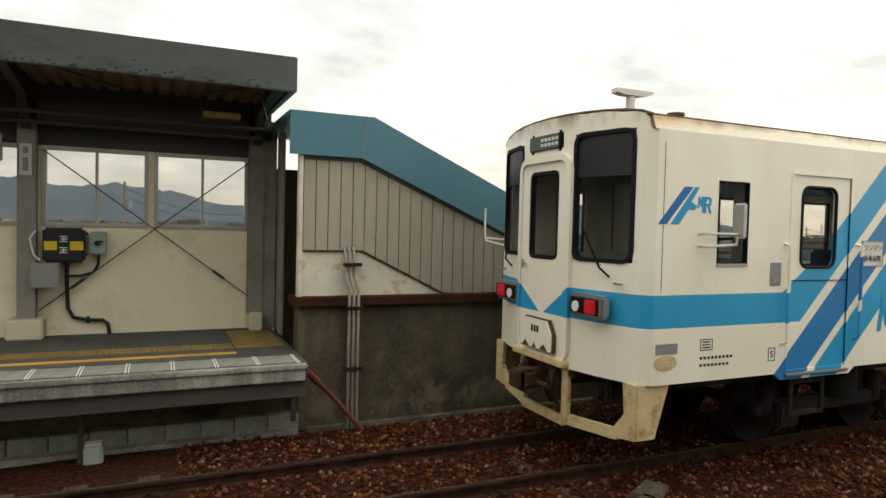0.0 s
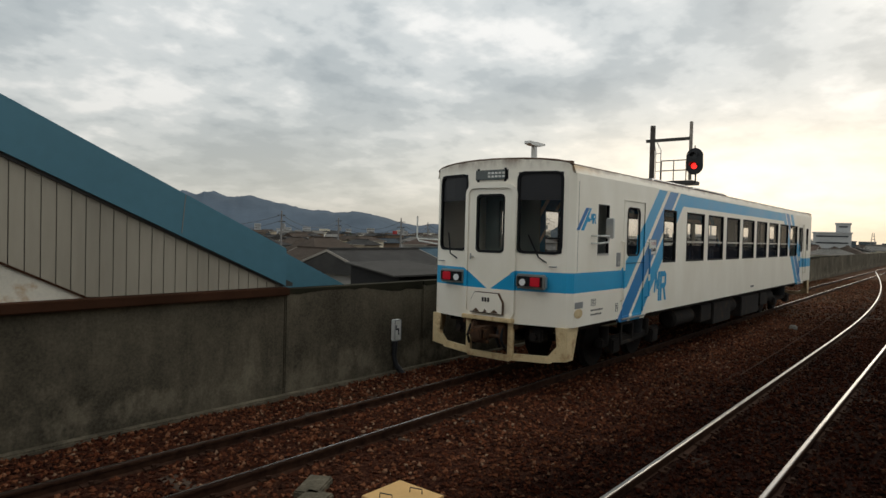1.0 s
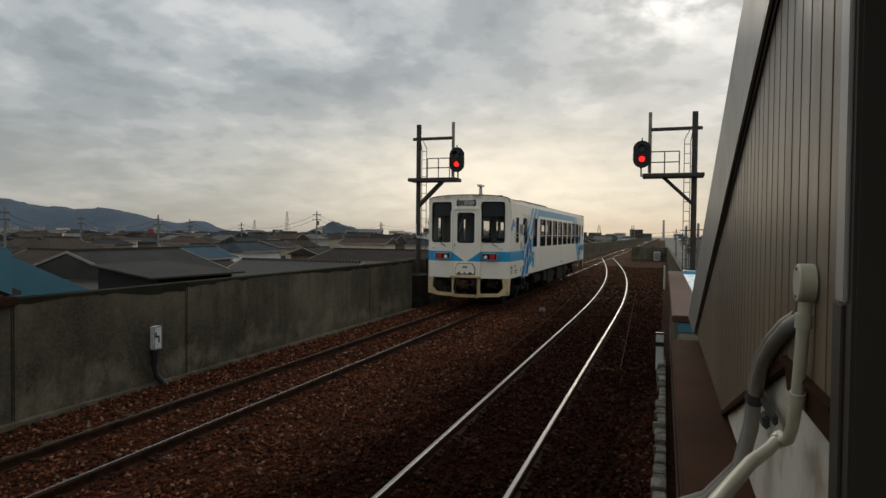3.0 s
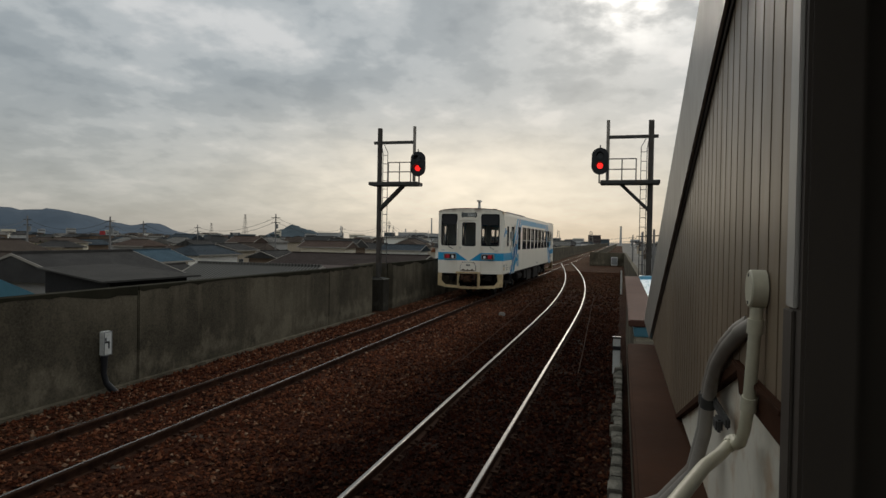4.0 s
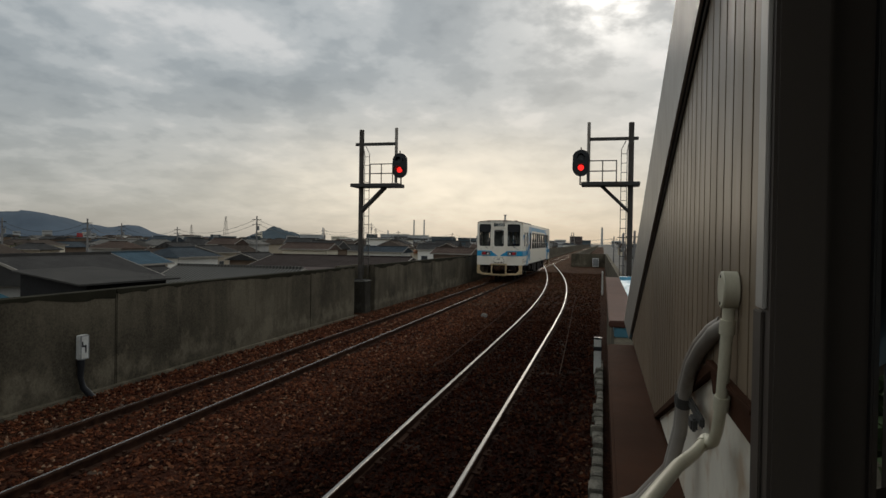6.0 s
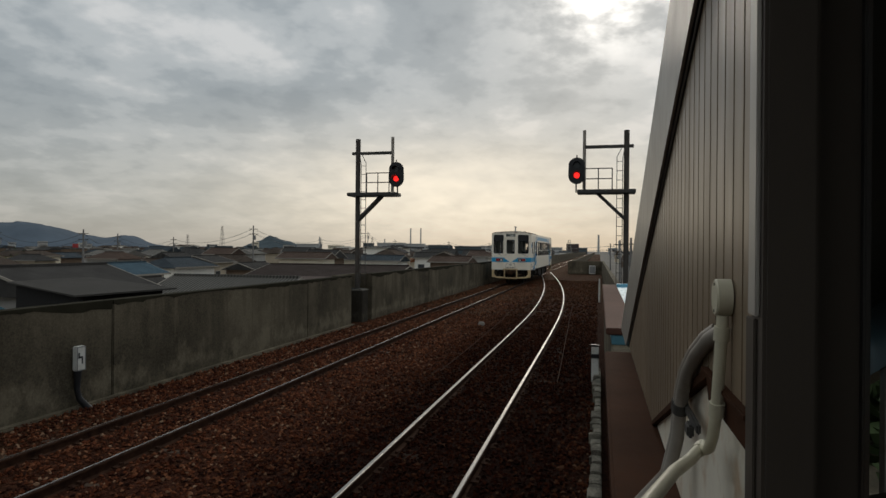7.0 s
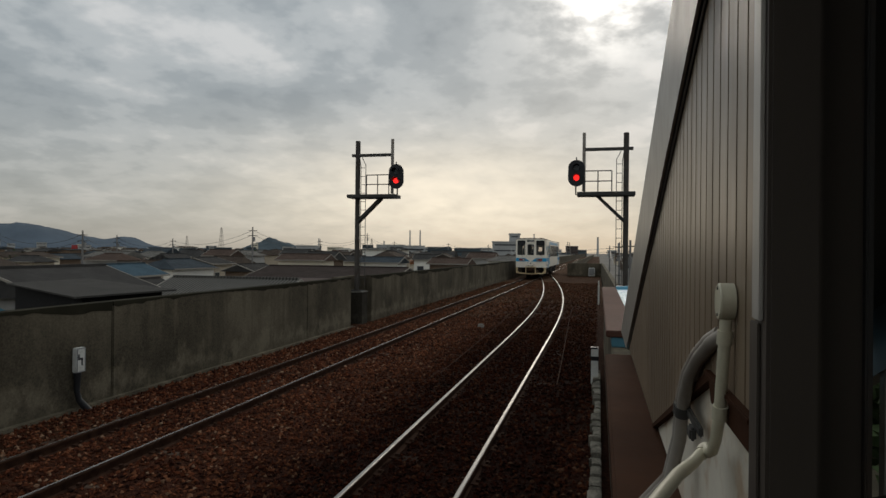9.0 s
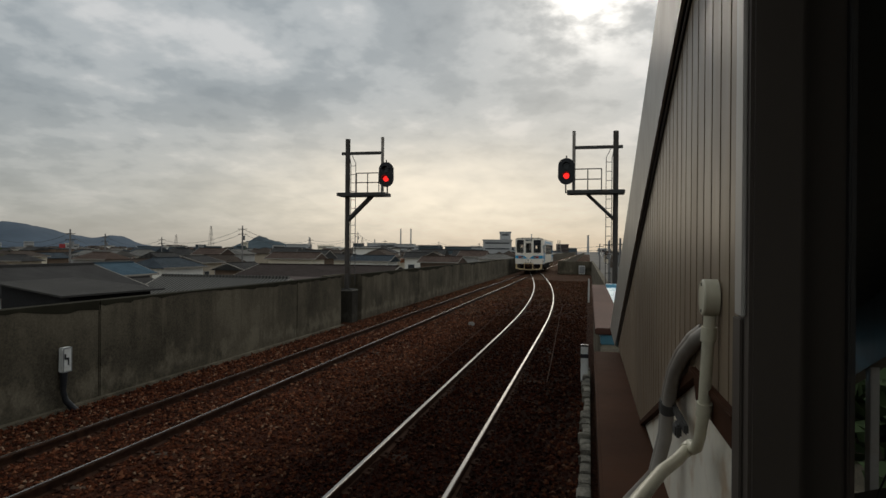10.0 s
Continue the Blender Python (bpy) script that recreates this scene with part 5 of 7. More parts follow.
def end_fittings(flip):
    """Windows, gangway door, lamps, skirt and coupler of one end."""
    m = Matrix.Translation((LEN, 0, 0)) @ Matrix.Rotation(math.pi, 4, "Z") if flip else Matrix.Identity(4)

    def fit(s):
        s.v = [tuple(m @ Vector(p)) for p in s.v]
        return s

    def pane(a, b, z0, z1, out, w):
        s = Shape()
        for i in range(4):
            y0, y1 = a + (b - a) * i / 4, a + (b - a) * (i + 1) / 4
            xa, xb = nose(y0) - out, nose(y1) - out
            s.add([(xa, y0, z0), (xb, y1, z0), (xb, y1, z1), (xa, y0, z1), (xa + w, y0, z0), (xb + w, y1, z0), (xb + w, y1, z1), (xa + w, y0, z1)],
                  [(0, 1, 2, 3), (7, 6, 5, 4), (0, 4, 5, 1), (3, 2, 6, 7), (0, 3, 7, 4), (1, 5, 6, 2)])
        return s

    def rounded(a, b, z0, z1, r, w, out, thick):
        """A rounded rubber frame that follows the bow."""
        pts = []
        for cy, cz, t0 in ((b - r, z1 - r, 0), (a + r, z1 - r, 90), (a + r, z0 + r, 180), (b - r, z0 + r, 270)):
            for q in range(5):
                t = radians(t0 + 22.5 * q)
                pts.append((cy + r * math.cos(t), cz + r * math.sin(t), math.cos(t), math.sin(t)))
        s = Shape()
        k = len(pts)
        for o, off in ((-w, -out), (w, -out), (w, thick), (-w, thick)):
            for y, z, cy, cz in pts:
                yy = y + o * cy
                s.v.append((nose(yy) + off, yy, z + o * cz))
        for ring in range(4):
            n2 = (ring + 1) % 4
            s.f += [(ring * k + i, ring * k + (i + 1) % k, n2 * k + (i + 1) % k, n2 * k + i) for i in range(k)]
        return s

    for a, b in ((-1.21, -0.50), (0.50, 1.21)):
        win = part("windscreen", fit(rounded(a + 0.01, b - 0.01, 2.17, 3.43, 0.10, 0.020, 0.012, 0.05)), M_RUBBER, train, "dark rubber-framed windscreen", smooth=True)
        g = part("pane", fit(pane(a, b, 2.16, 3.0, -0.02, 0.006)), M_GLASS_DARK, win)
        g.visible_shadow = False
        part("sun_visor", fit(pane(a, b, 3.0, 3.44, -0.018, 0.012)), M_BLACK, win, "blackened top band of the windscreen")
        c = a + 0.18 if a < 0 else b - 0.55
        part("wiper", fit(Shape().tube([(nose(c + 0.42) - 0.05, c + 0.30, 2.45), (nose(c) - 0.06, c + 0.16, 2.10), (nose(c) - 0.05, c + 0.02, 2.02)], 0.012, 6)), M_RUBBER, win, "black wiper arm")
    door = part("gangway_door", fit(Shape().wall(0, nose(0) + 0.0, nose(0) + 0.045, -0.43, 0.43, 1.10, 3.20, [(-0.27, 0.27, 2.16, 3.08)])), M_LIVERY, train, "cream end door with a tall window")
    part("door_frame", fit(rounded(-0.47, 0.47, 1.08, 3.23, 0.14, 0.035, 0.05, 0.02)), M_LIVERY, door, smooth=True)
    g = part("pane", fit(Shape().box(nose(0) + 0.012, nose(0) + 0.018, -0.27, 0.27, 2.16, 3.08)), M_GLASS_DARK, door)
    g.visible_shadow = False
    part("window_seal", fit(rounded(-0.27, 0.27, 2.16, 3.08, 0.07, 0.02, 0.012, 0.05)), M_RUBBER, door, smooth=True)
    part("handle", fit(Shape().tube([(nose(0) - 0.03, 0.36, 2.02), (nose(0) - 0.03, 0.36, 2.12)], 0.012, 8).tube([(nose(0) - 0.03, 0.36, 2.07), (nose(0) - 0.03, 0.30, 2.07)], 0.01, 8)), M_ALU, door)
    for hz in (1.35, 2.05, 2.95):
        part("hinge", fit(Shape().bevelled(nose(0.45) - 0.03, nose(0.45) + 0.02, -0.48, -0.44, hz, hz + 0.09, 0.006)), M_TRAIN_ROOF, door)
    sb = part("destination_box", fit(Shape().bevelled(nose(0) - 0.02, nose(0) + 0.05, -0.32, 0.32, 3.30, 3.52, 0.03)), M_RUBBER, train, "destination display with bars of writing")
    part("display", fit(Shape().box(nose(0) - 0.027, nose(0) - 0.021, -0.28, 0.28, 3.335, 3.485)), M_DISPLAY, sb)
    bars = Shape()
    for i in range(5):
        for j in range(2):
            bars.box(nose(0) - 0.031, nose(0) - 0.028, 0.0 - 0.07 * i, 0.05 - 0.07 * i, 3.365 + 0.055 * j, 3.398 + 0.055 * j)
    part("writing_bars", fit(bars), M_WHITE_BOX, sb, "pale bars of destination writing")
    for sgn in (-1, 1):
        c = sgn * 0.78
        lp = part("lamp_housing", fit(Shape().bevelled(nose(c) - 0.09, nose(c) + 0.03, c - 0.27, c + 0.27, 1.60, 1.83, 0.03)), M_ALU, train, "grey lamp housing")
        inner, outer = (c - sgn * 0.12), (c + sgn * 0.10)
        part("headlamp", fit(Shape().bevelled(nose(c) - 0.105, nose(c) - 0.085, inner - 0.09, inner + 0.09, 1.64, 1.79, 0.012)), M_RUBBER, lp)
        part("lens", fit(Shape().tube([(nose(c) - 0.106, inner, 1.70), (nose(c) - 0.118, inner, 1.70)], 0.055, 16)), M_HEAD_LAMP, lp, "bright headlamp reflector", smooth=True)
        part("lamp_panel", fit(Shape().bevelled(nose(c) - 0.096, nose(c) - 0.07, c - 0.235, c + 0.235, 1.628, 1.802, 0.008)), M_RUBBER, lp, "black inset behind the lamps")
        part("tail_lamp", fit(Shape().bevelled(nose(c) - 0.112, nose(c) - 0.088, outer - 0.085, outer + 0.085, 1.645, 1.785, 0.01)), M_RED_LAMP, lp, "lit red tail lamp")
        part("grab_bracket", fit(Shape().tube([(nose(1.1) - 0.04, sgn * 1.05, 1.96), (nose(1.1) - 0.05, sgn * 1.18, 1.96)], 0.012, 6)), M_ALU, train)
    # number plate board below the door
    cover = part("jumper_cover", fit(Shape().prism([(-0.31, 1.16), (0.31, 1.16), (0.31, 1.34), (0.22, 1.48), (-0.22, 1.48), (-0.31, 1.34)], 0, nose(0) - 0.07, nose(0))), M_LIVERY, train, "rust-streaked cream cover plate")
    part("cover_edge", fit(Shape().prism([(-0.322, 1.145), (0.322, 1.145), (0.322, 1.345), (0.232, 1.493), (-0.232, 1.493), (-0.322, 1.345)], 0, nose(0) - 0.055, nose(0) - 0.01)), M_TRAIN_ROOF, cover, "dark rusted rim")
    rust_marks = Shape()
    for y0, y1 in ((-0.25, -0.10), (-0.04, 0.06), (0.12, 0.26)):
        rust_marks.prism([(y0, 1.165), (y1, 1.165), (y1 - 0.03, 1.19), ((y0 + y1) / 2, 1.225), (y0 + 0.02, 1.185)], 0, nose(0) - 0.0745, nose(0) - 0.071)
    part("rust_patch", fit(rust_marks), M_TRAIN_ROOF, cover, "brown rust patches")
    num = Shape()
    for i in range(3):
        num.box(nose(0) - 0.075, nose(0) - 0.071, 0.055 - 0.055 * i - 0.018, 0.055 - 0.055 * i + 0.018, 1.34, 1.41)
    part("number_bars", fit(num), M_BLACK, cover, "dark bars of a car number")
    part("end_sill", fit(Shape().bevelled(nose(0) - 0.06, 0.0, -0.50, 0.50, 1.03, 1.10, 0.012)), M_SKIRT, train, "rust-stained cream end sill")
    # pilot skirt: posts and a bottom bar with slanted corners
    skirt = Shape()
    for sgn in (-1, 1):
        skirt.prism([(sgn * 1.33, 1.02), (sgn * 1.33, 0.50), (sgn * 1.05, 0.46), (sgn * 1.02, 0.54), (sgn * 1.18, 0.72), (sgn * 1.15, 1.02)] if sgn > 0 else [(sgn * 1.15, 1.02), (sgn * 1.18, 0.72), (sgn * 1.02, 0.54), (sgn * 1.05, 0.46), (sgn * 1.33, 0.50), (sgn * 1.33, 1.02)], 0, -0.08, -0.03)
        skirt.prism([(-0.055, 1.02), (0.32, 1.02), (0.16, 0.50), (-0.055, 0.50)], 1, sgn * 1.33 - 0.01, sgn * 1.33 + 0.01)
        skirt.bevelled(-0.24, -0.18, sgn * 0.42 - 0.05, sgn * 0.42 + 0.05, 0.46, 1.02, 0.008)
        skirt.add([(-0.08, sgn * 1.08, 0.44), (-0.24, sgn * 0.38, 0.42), (-0.24, sgn * 0.38, 0.53), (-0.08, sgn * 1.08, 0.55), (-0.03, sgn * 1.08, 0.44), (-0.19, sgn * 0.38, 0.42), (-0.19, sgn * 0.38, 0.53), (-0.03, sgn * 1.08, 0.55)],
                  [(0, 1, 2, 3), (7, 6, 5, 4), (0, 4, 5, 1), (3, 2, 6, 7), (0, 3, 7, 4), (1, 5, 6, 2)])
    skirt.bevelled(-0.25, -0.19, -0.42, 0.42, 0.40, 0.50, 0.008)
    part("pilot_skirt", fit(skirt), M_SKIRT, train, "cream pilot skirt with rusty edges")
    cp = part("coupler", fit(Shape().bevelled(-0.62, 0.5, -0.09, 0.09, 0.74, 0.94, 0.02).bevelled(-0.56, -0.36, -0.13, 0.11, 0.73, 0.95, 0.04).tube([(-0.52, 0.13, 0.86), (-0.40, 0.22, 0.90), (-0.30, 0.26, 0.98)], 0.022, 8).bevelled(-0.50, -0.42, -0.16, 0.16, 0.68, 0.74, 0.015).bevelled(-0.30, -0.10, -0.33, -0.20, 0.66, 0.98, 0.02).bevelled(-0.34, -0.12, 0.18, 0.30, 0.72, 1.0, 0.02).tube([(-0.36, -0.30, 0.80), (-0.36, 0.30, 0.80)], 0.03, 8).bevelled(-0.22, 0.1, -0.55, 0.55, 0.93, 1.01, 0.01)), M_COUPLER, train, "rusty brown coupler")
    for q in (-0.30, -0.22, 0.26, 0.34):
        part("air_hose", fit(Shape().tube([(-0.10, q, 0.98), (-0.28, q, 0.92), (-0.34, q * 1.05, 0.75), (-0.26, q * 1.1, 0.62)], 0.022, 8)), M_RUBBER, cp, smooth=True)
    for q in (-0.75, 0.75):
        part("jumper_socket", fit(Shape().bevelled(-0.02, 0.2, q - 0.13, q + 0.13, 0.72, 0.95, 0.03).tube([(-0.02, q, 0.82), (-0.09, q, 0.82)], 0.06, 12)), M_UNDER, train)


for flip in (False, True):
    end_face(flip)
    end_fittings(flip)

# side windows and doors
def side_fittings(sgn):
    def sb(s, x0, x1, d0, d1, z0, z1, bev=0):
        a, b = sorted((sgn * (HW + d0), sgn * (HW + d1)))
        return s.bevelled(x0, x1, a, b, z0, z1, bev) if bev else s.box(x0, x1, a, b, z0, z1)

    def win_rim(x0, x1, z0, z1, w, d0, d1):
        s = Shape()
        a, b = sorted((sgn * (HW + d0), sgn * (HW + d1)))
        return s.rim(1, a, b, x0, x1, z0, z1, w)

    for i, (x0, x1, z0, z1) in enumerate([NARROW, *PASS]):
        win = part("window", win_rim(x0, x1, z0, z1, 0.035, -0.05, 0.004), M_RUBBER, train, "dark-framed passenger window")
        zs = z0 + 0.42
        part("rail_bar", sb(Shape(), x0 + 0.03, x1 - 0.03, -0.03, -0.005, zs - 0.02, zs + 0.02), M_ALU if i else M_RUBBER, win)
        g = part("pane", sb(Shape(), x0, x1, -0.034, -0.028, z0, z1), M_GLASS_DARK, win)
        g.visible_shadow = False
    for x0, x1, z0, z1 in SMALLS:
        win = part("cab_window", win_rim(x0, x1, z0, z1, 0.012, -0.05, 0.002), M_RUBBER, train, "narrow cab side window")
        part("pane", sb(Shape(), x0, x1, -0.034, -0.028, z0, z1), M_GLASS_DARK, win).visible_shadow = False
        part("sill", sb(Shape(), x0, x1, -0.02, 0.012, z0 - 0.03, z0, 0.004), M_ALU, win)
    for x0, x1, z0, z1 in DOORS:
        a, b = sorted((sgn * (HW - 0.012), sgn * (HW - 0.05)))
        dr = part("side_door", Shape().wall(1, a, b, x0, x1, z0, z1, [(x0 + 0.16, x1 - 0.22, 2.13, 2.98)]), M_LIVERY, train, "recessed cream and blue passenger door")
        part("pane", sb(Shape(), x0 + 0.14, x1 - 0.2, -0.055, -0.049, 2.12, 2.99), M_GLASS_DARK, dr).visible_shadow = False
        # rounded window: rubber ring and the door sheet that fills its corners
        u0, u1, w0, w1, r = x0 + 0.16, x1 - 0.22, 2.13, 2.98, 0.10
        ring, fill = [], Shape()
        for cx, cz, t0, kx, kz in ((u1 - r, w1 - r, 0, u1, w1), (u0 + r, w1 - r, 90, u0, w1), (u0 + r, w0 + r, 180, u0, w0), (u1 - r, w0 + r, 270, u1, w0)):
            arc = [(cx + r * math.cos(radians(t0 + 18 * q)), cz + r * math.sin(radians(t0 + 18 * q))) for q in range(6)]
            ring += arc
            for p, q in zip(arc[:-1], arc[1:]):
                fill.prism([(kx, kz), p, q], 1, a, b)
        part("window_corner", fill, M_LIVERY, dr)
        yr = sgn * (HW - 0.012)
        part("window_seal", Shape().tube([(u, yr, w) for u, w in [*ring, ring[0]]], 0.017, 8), M_RUBBER, dr, smooth=True)
        part("surround", win_rim(x0 - 0.03, x1 + 0.03, z0 - 0.02, z1 + 0.03, 0.03, -0.03, 0.006), M_LIVERY, dr)
        part("step", sb(Shape(), x0 - 0.02, x1 + 0.04, -0.05, 0.03, 0.985, 1.015, 0.006), M_ALU, dr, "bright metal door step")
        for hx in (x0 - 0.09, x1 + 0.14):
            y = sgn * (HW + 0.06)
            part("handrail", Shape().tube([(hx, sgn * HW, 2.38), (hx, y, 2.36), (hx, y, 1.36), (hx, sgn * HW, 1.33)], 0.018, 8), M_LIVERY, dr, "handrail painted over with the livery", smooth=True)
    pan = part("door_panel", sb(Shape(), 1.58, 1.74, -0.01, 0.006, 1.94, 2.18, 0.004), M_GREY_BOX, train, "small grey door control panel")
    part("latch", sb(Shape(), 1.62, 1.70, 0.006, 0.012, 1.97, 2.03, 0.002), M_ALU, pan)
    y = sgn * (HW + 0.16)
    mir = part("mirror", Shape().bevelled(0.93, 0.97, min(y - 0.07, y + 0.07), max(y - 0.07, y + 0.07), 2.42, 2.76, 0.015).tube([(0.6, sgn * HW, 2.46), (0.6, y, 2.46), (0.93, y, 2.46), (0.95, y, 2.62)], 0.014, 8).tube([(0.6, sgn * HW, 2.34), (0.6, y - sgn * 0.02, 2.34), (0.93, y - sgn * 0.02, 2.36), (0.93, y, 2.46)], 0.014, 8), M_WHITE_BOX, train, "side mirror on a white bracket", smooth=True)
    part("mirror_glass", Shape().box(0.922, 0.928, min(y - 0.06, y + 0.06), max(y - 0.06, y + 0.06), 2.44, 2.74), M_ALU, mir)
    # plates and markings
    part("maker_plate", sb(Shape(), 0.10, 0.37, 0.0, 0.005, 1.31, 1.41, 0.002), M_GREY_BOX, train, "small grey plate")
    s = Shape()
    yy = sgn * HW
    s.add([(0.225 + 0.14 * math.cos(t * math.pi / 10), yy + sgn * d, 1.23 + 0.075 * math.sin(t * math.pi / 10)) for d in (0.0, 0.005) for t in range(20)], [tuple(range(20)), tuple(range(39, 19, -1))] + [(i, (i + 1) % 20, 20 + (i + 1) % 20, 20 + i) for i in range(20)])
    part("oval_plate", s, M_SKIRT, train, "oval cream plate")
    q = Shape()
    sb(q, 0.66, 0.82, 0, 0.003, 1.425, 1.432); sb(q, 0.66, 0.82, 0, 0.003, 1.322, 1.329); sb(q, 0.66, 0.667, 0, 0.003, 1.33, 1.425); sb(q, 0.813, 0.82, 0, 0.003, 1.33, 1.425)
    for i in range(3):
        sb(q, 0.69, 0.79, 0, 0.003, 1.345 + 0.027 * i, 1.356 + 0.027 * i)
    for i in range(9):
        sb(q, 0.66 + 0.05 * i, 0.69 + 0.05 * i, 0, 0.003, 1.235, 1.262)
        if i < 8:
            sb(q, 0.66 + 0.05 * i, 0.69 + 0.05 * i, 0, 0.003, 1.165, 1.190)
    for i in range(5):
        sb(q, 10.6 + 0.07 * i, 10.65 + 0.07 * i, 0, 0.003, 1.15, 1.2)
    part("marking_bars", q, M_BLACK, train, "small dark bars of stencilled writing")
    notice = part("door_notice", sb(Shape(), 3.02, 3.38, 0.0, 0.008, 2.14, 2.42, 0.003), M_WHITE_BOX, train, "white notice with red and dark writing")
    turn = Matrix.Rotation(radians(90), 4, "X") if sgn < 0 else Matrix.Rotation(math.pi, 4, "Z") @ Matrix.Rotation(radians(90), 4, "X")
    lettering("red_writing", "ワンマン", 0.082, M_RED_SIGN, notice, Matrix.Translation((3.20, sgn * (HW + 0.009), 2.34)) @ turn)
    lettering("dark_writing", "後乗前降", 0.078, M_BLACK, notice, Matrix.Translation((3.20, sgn * (HW + 0.009), 2.22)) @ turn)
    part("notice_rim", win_rim(3.015, 3.385, 2.135, 2.425, 0.012, 0.0, 0.011), M_GREY_BOX, notice)
    box_mark = part("letter_frame", win_rim(1.60, 1.70, 1.16, 1.30, 0.008, 0.0, 0.003), M_BLACK, train, "small framed letter")
    lettering("letter", "S", 0.10, M_BLACK, box_mark, Matrix.Translation((1.65, sgn * (HW + 0.002), 1.23)) @ turn)
    if sgn > 0:
        part("lamp_bracket", Shape().tube([(0.03, 1.36, 2.24), (-0.05, 1.74, 2.29), (-0.06, 1.78, 2.36), (-0.06, 1.78, 2.74)], 0.014, 8).tube([(0.03, 1.36, 2.32), (-0.05, 1.76, 2.33)], 0.011, 8), M_WHITE_BOX, train, "white tube bracket at the front corner", smooth=True)
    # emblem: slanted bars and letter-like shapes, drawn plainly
    def emblem(x0, z0, k, bars):
        s1, s2 = Shape(), Shape()
        a, b = sgn * HW, sgn * (HW + 0.004)
        if bars:
            s2.prism([(x0, z0), (x0 + 0.10 * k, z0), (x0 + 0.42 * k, z0 + 0.36 * k), (x0 + 0.31 * k, z0 + 0.36 * k)], 1, a, b)
            s1.prism([(x0 + 0.15 * k, z0), (x0 + 0.25 * k, z0), (x0 + 0.36 * k, z0 + 0.14 * k), (x0 + 0.44 * k, z0 + 0.14 * k), (x0 + 0.47 * k, z0 + 0.18 * k), (x0 + 0.40 * k, z0 + 0.22 * k), (x0 + 0.50 * k, z0 + 0.36 * k), (x0 + 0.44 * k, z0 + 0.36 * k)], 1, a, b)
            x0, z0, k = x0 + 0.475 * k, z0 + 0.115 * k, k * 0.16
        for lift, c in enumerate(([(0, 0.30), (0.16, 0.30), (0.30, 0.98), (0.14, 0.98)], [(0.15, 0.98), (0.30, 0.98), (0.44, 0.40), (0.32, 0.40)], [(0.33, 0.40), (0.44, 0.40), (0.60, 0.99), (0.47, 0.99)], [(0.50, 1.0), (0.66, 1.0), (0.66, 0.0), (0.50, 0.0)], [(0.72, 0.0), (0.9, 0.0), (0.9, 1.0), (0.72, 1.0)], [(0.9, 1.0), (1.25, 1.0), (1.25, 0.82), (0.9, 0.82)], [(1.25, 1.0), (1.42, 0.88), (1.42, 0.55), (1.25, 0.42), (1.25, 0.6), (1.25, 0.82)], [(0.9, 0.58), (1.25, 0.6), (1.25, 0.42), (0.9, 0.42)], [(1.08, 0.42), (1.25, 0.42), (1.46, 0.0), (1.28, 0.0)])):
            s1.prism([(x0 + u * k * 0.78, z0 + v * k) for u, v in c], 1, a, b + sgn * 0.0004 * lift)
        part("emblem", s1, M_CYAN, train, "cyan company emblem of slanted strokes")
        if s2.v:
            part("emblem", s2, M_DEEP_BLUE, train, "deep blue slanted stroke of the emblem")
    emblem(0.08, 2.54, 1.0, True)
    emblem(3.34, 1.22, 0.58, False)
    # seams
    s = Shape()
    sb(s, 0.14, 0.146, 0, 0.002, 1.9, 3.3)
    part("panel_seam", s, M_RUBBER, train)
    part("sill_line", sb(Shape(), 1.85, 2.85, -0.001, 0.003, 1.985, 1.995), M_RUBBER, train)


for sgn in (-1, 1):
    side_fittings(sgn)

# inside: floor, ceiling, seats, bulkheads
part("floor", Shape().box(0.05, LEN - 0.05, -HW + 0.06, HW - 0.06, 1.02, 1.12), M_UNDER, train)
part("ceiling", Shape().box(0.1, LEN - 0.1, -HW + 0.06, HW - 0.06, 3.38, 3.41), M_BULKHEAD, train)
for x in (1.45, 17.95):
    part("bulkhead", Shape().wall(0, x, x + 0.04, -HW + 0.06, HW - 0.06, 1.12, 3.38, [(-0.36, 0.10, 1.12, 3.1), (-1.0, -0.55, 2.2, 3.1), (0.55, 1.0, 2.2, 3.1)]), M_BULKHEAD, train, "dim grey cab bulkhead")
for i in range(8):
    x = 5.4 + 1.49 * i
    for sgn in (-1, 1):
        a, b = sorted((sgn * 1.28, sgn * 0.40))
        part("seat", Shape().bevelled(x, x + 0.9, a, b, 1.12, 1.55, 0.05).bevelled(x + 0.38, x + 0.52, a, b, 1.5, 2.25, 0.05), M_SEAT, train, "dark blue passenger seat")
for x in (0.55, LEN - 0.85):
    part("driver_desk", Shape().bevelled(x - 0.25, x + 0.3, -1.25, -0.45, 1.12, 2.05, 0.04), M_UNDER, train)

# under the floor
def wheelset(x):
    w = part("wheelset", Shape().tube([(x, -0.9, 0.43), (x, 0.9, 0.43)], 0.07, 12), M_UNDER, train)
    for sgn in (-1, 1):
        part("wheel", Shape().tube([(x, sgn * 0.50, 0.43), (x, sgn * 0.535, 0.43), (x, sgn * 0.54, 0.43), (x, sgn * 0.63, 0.43)], [0.455, 0.455, 0.43, 0.43], 24), M_UNDER, w, smooth=True)


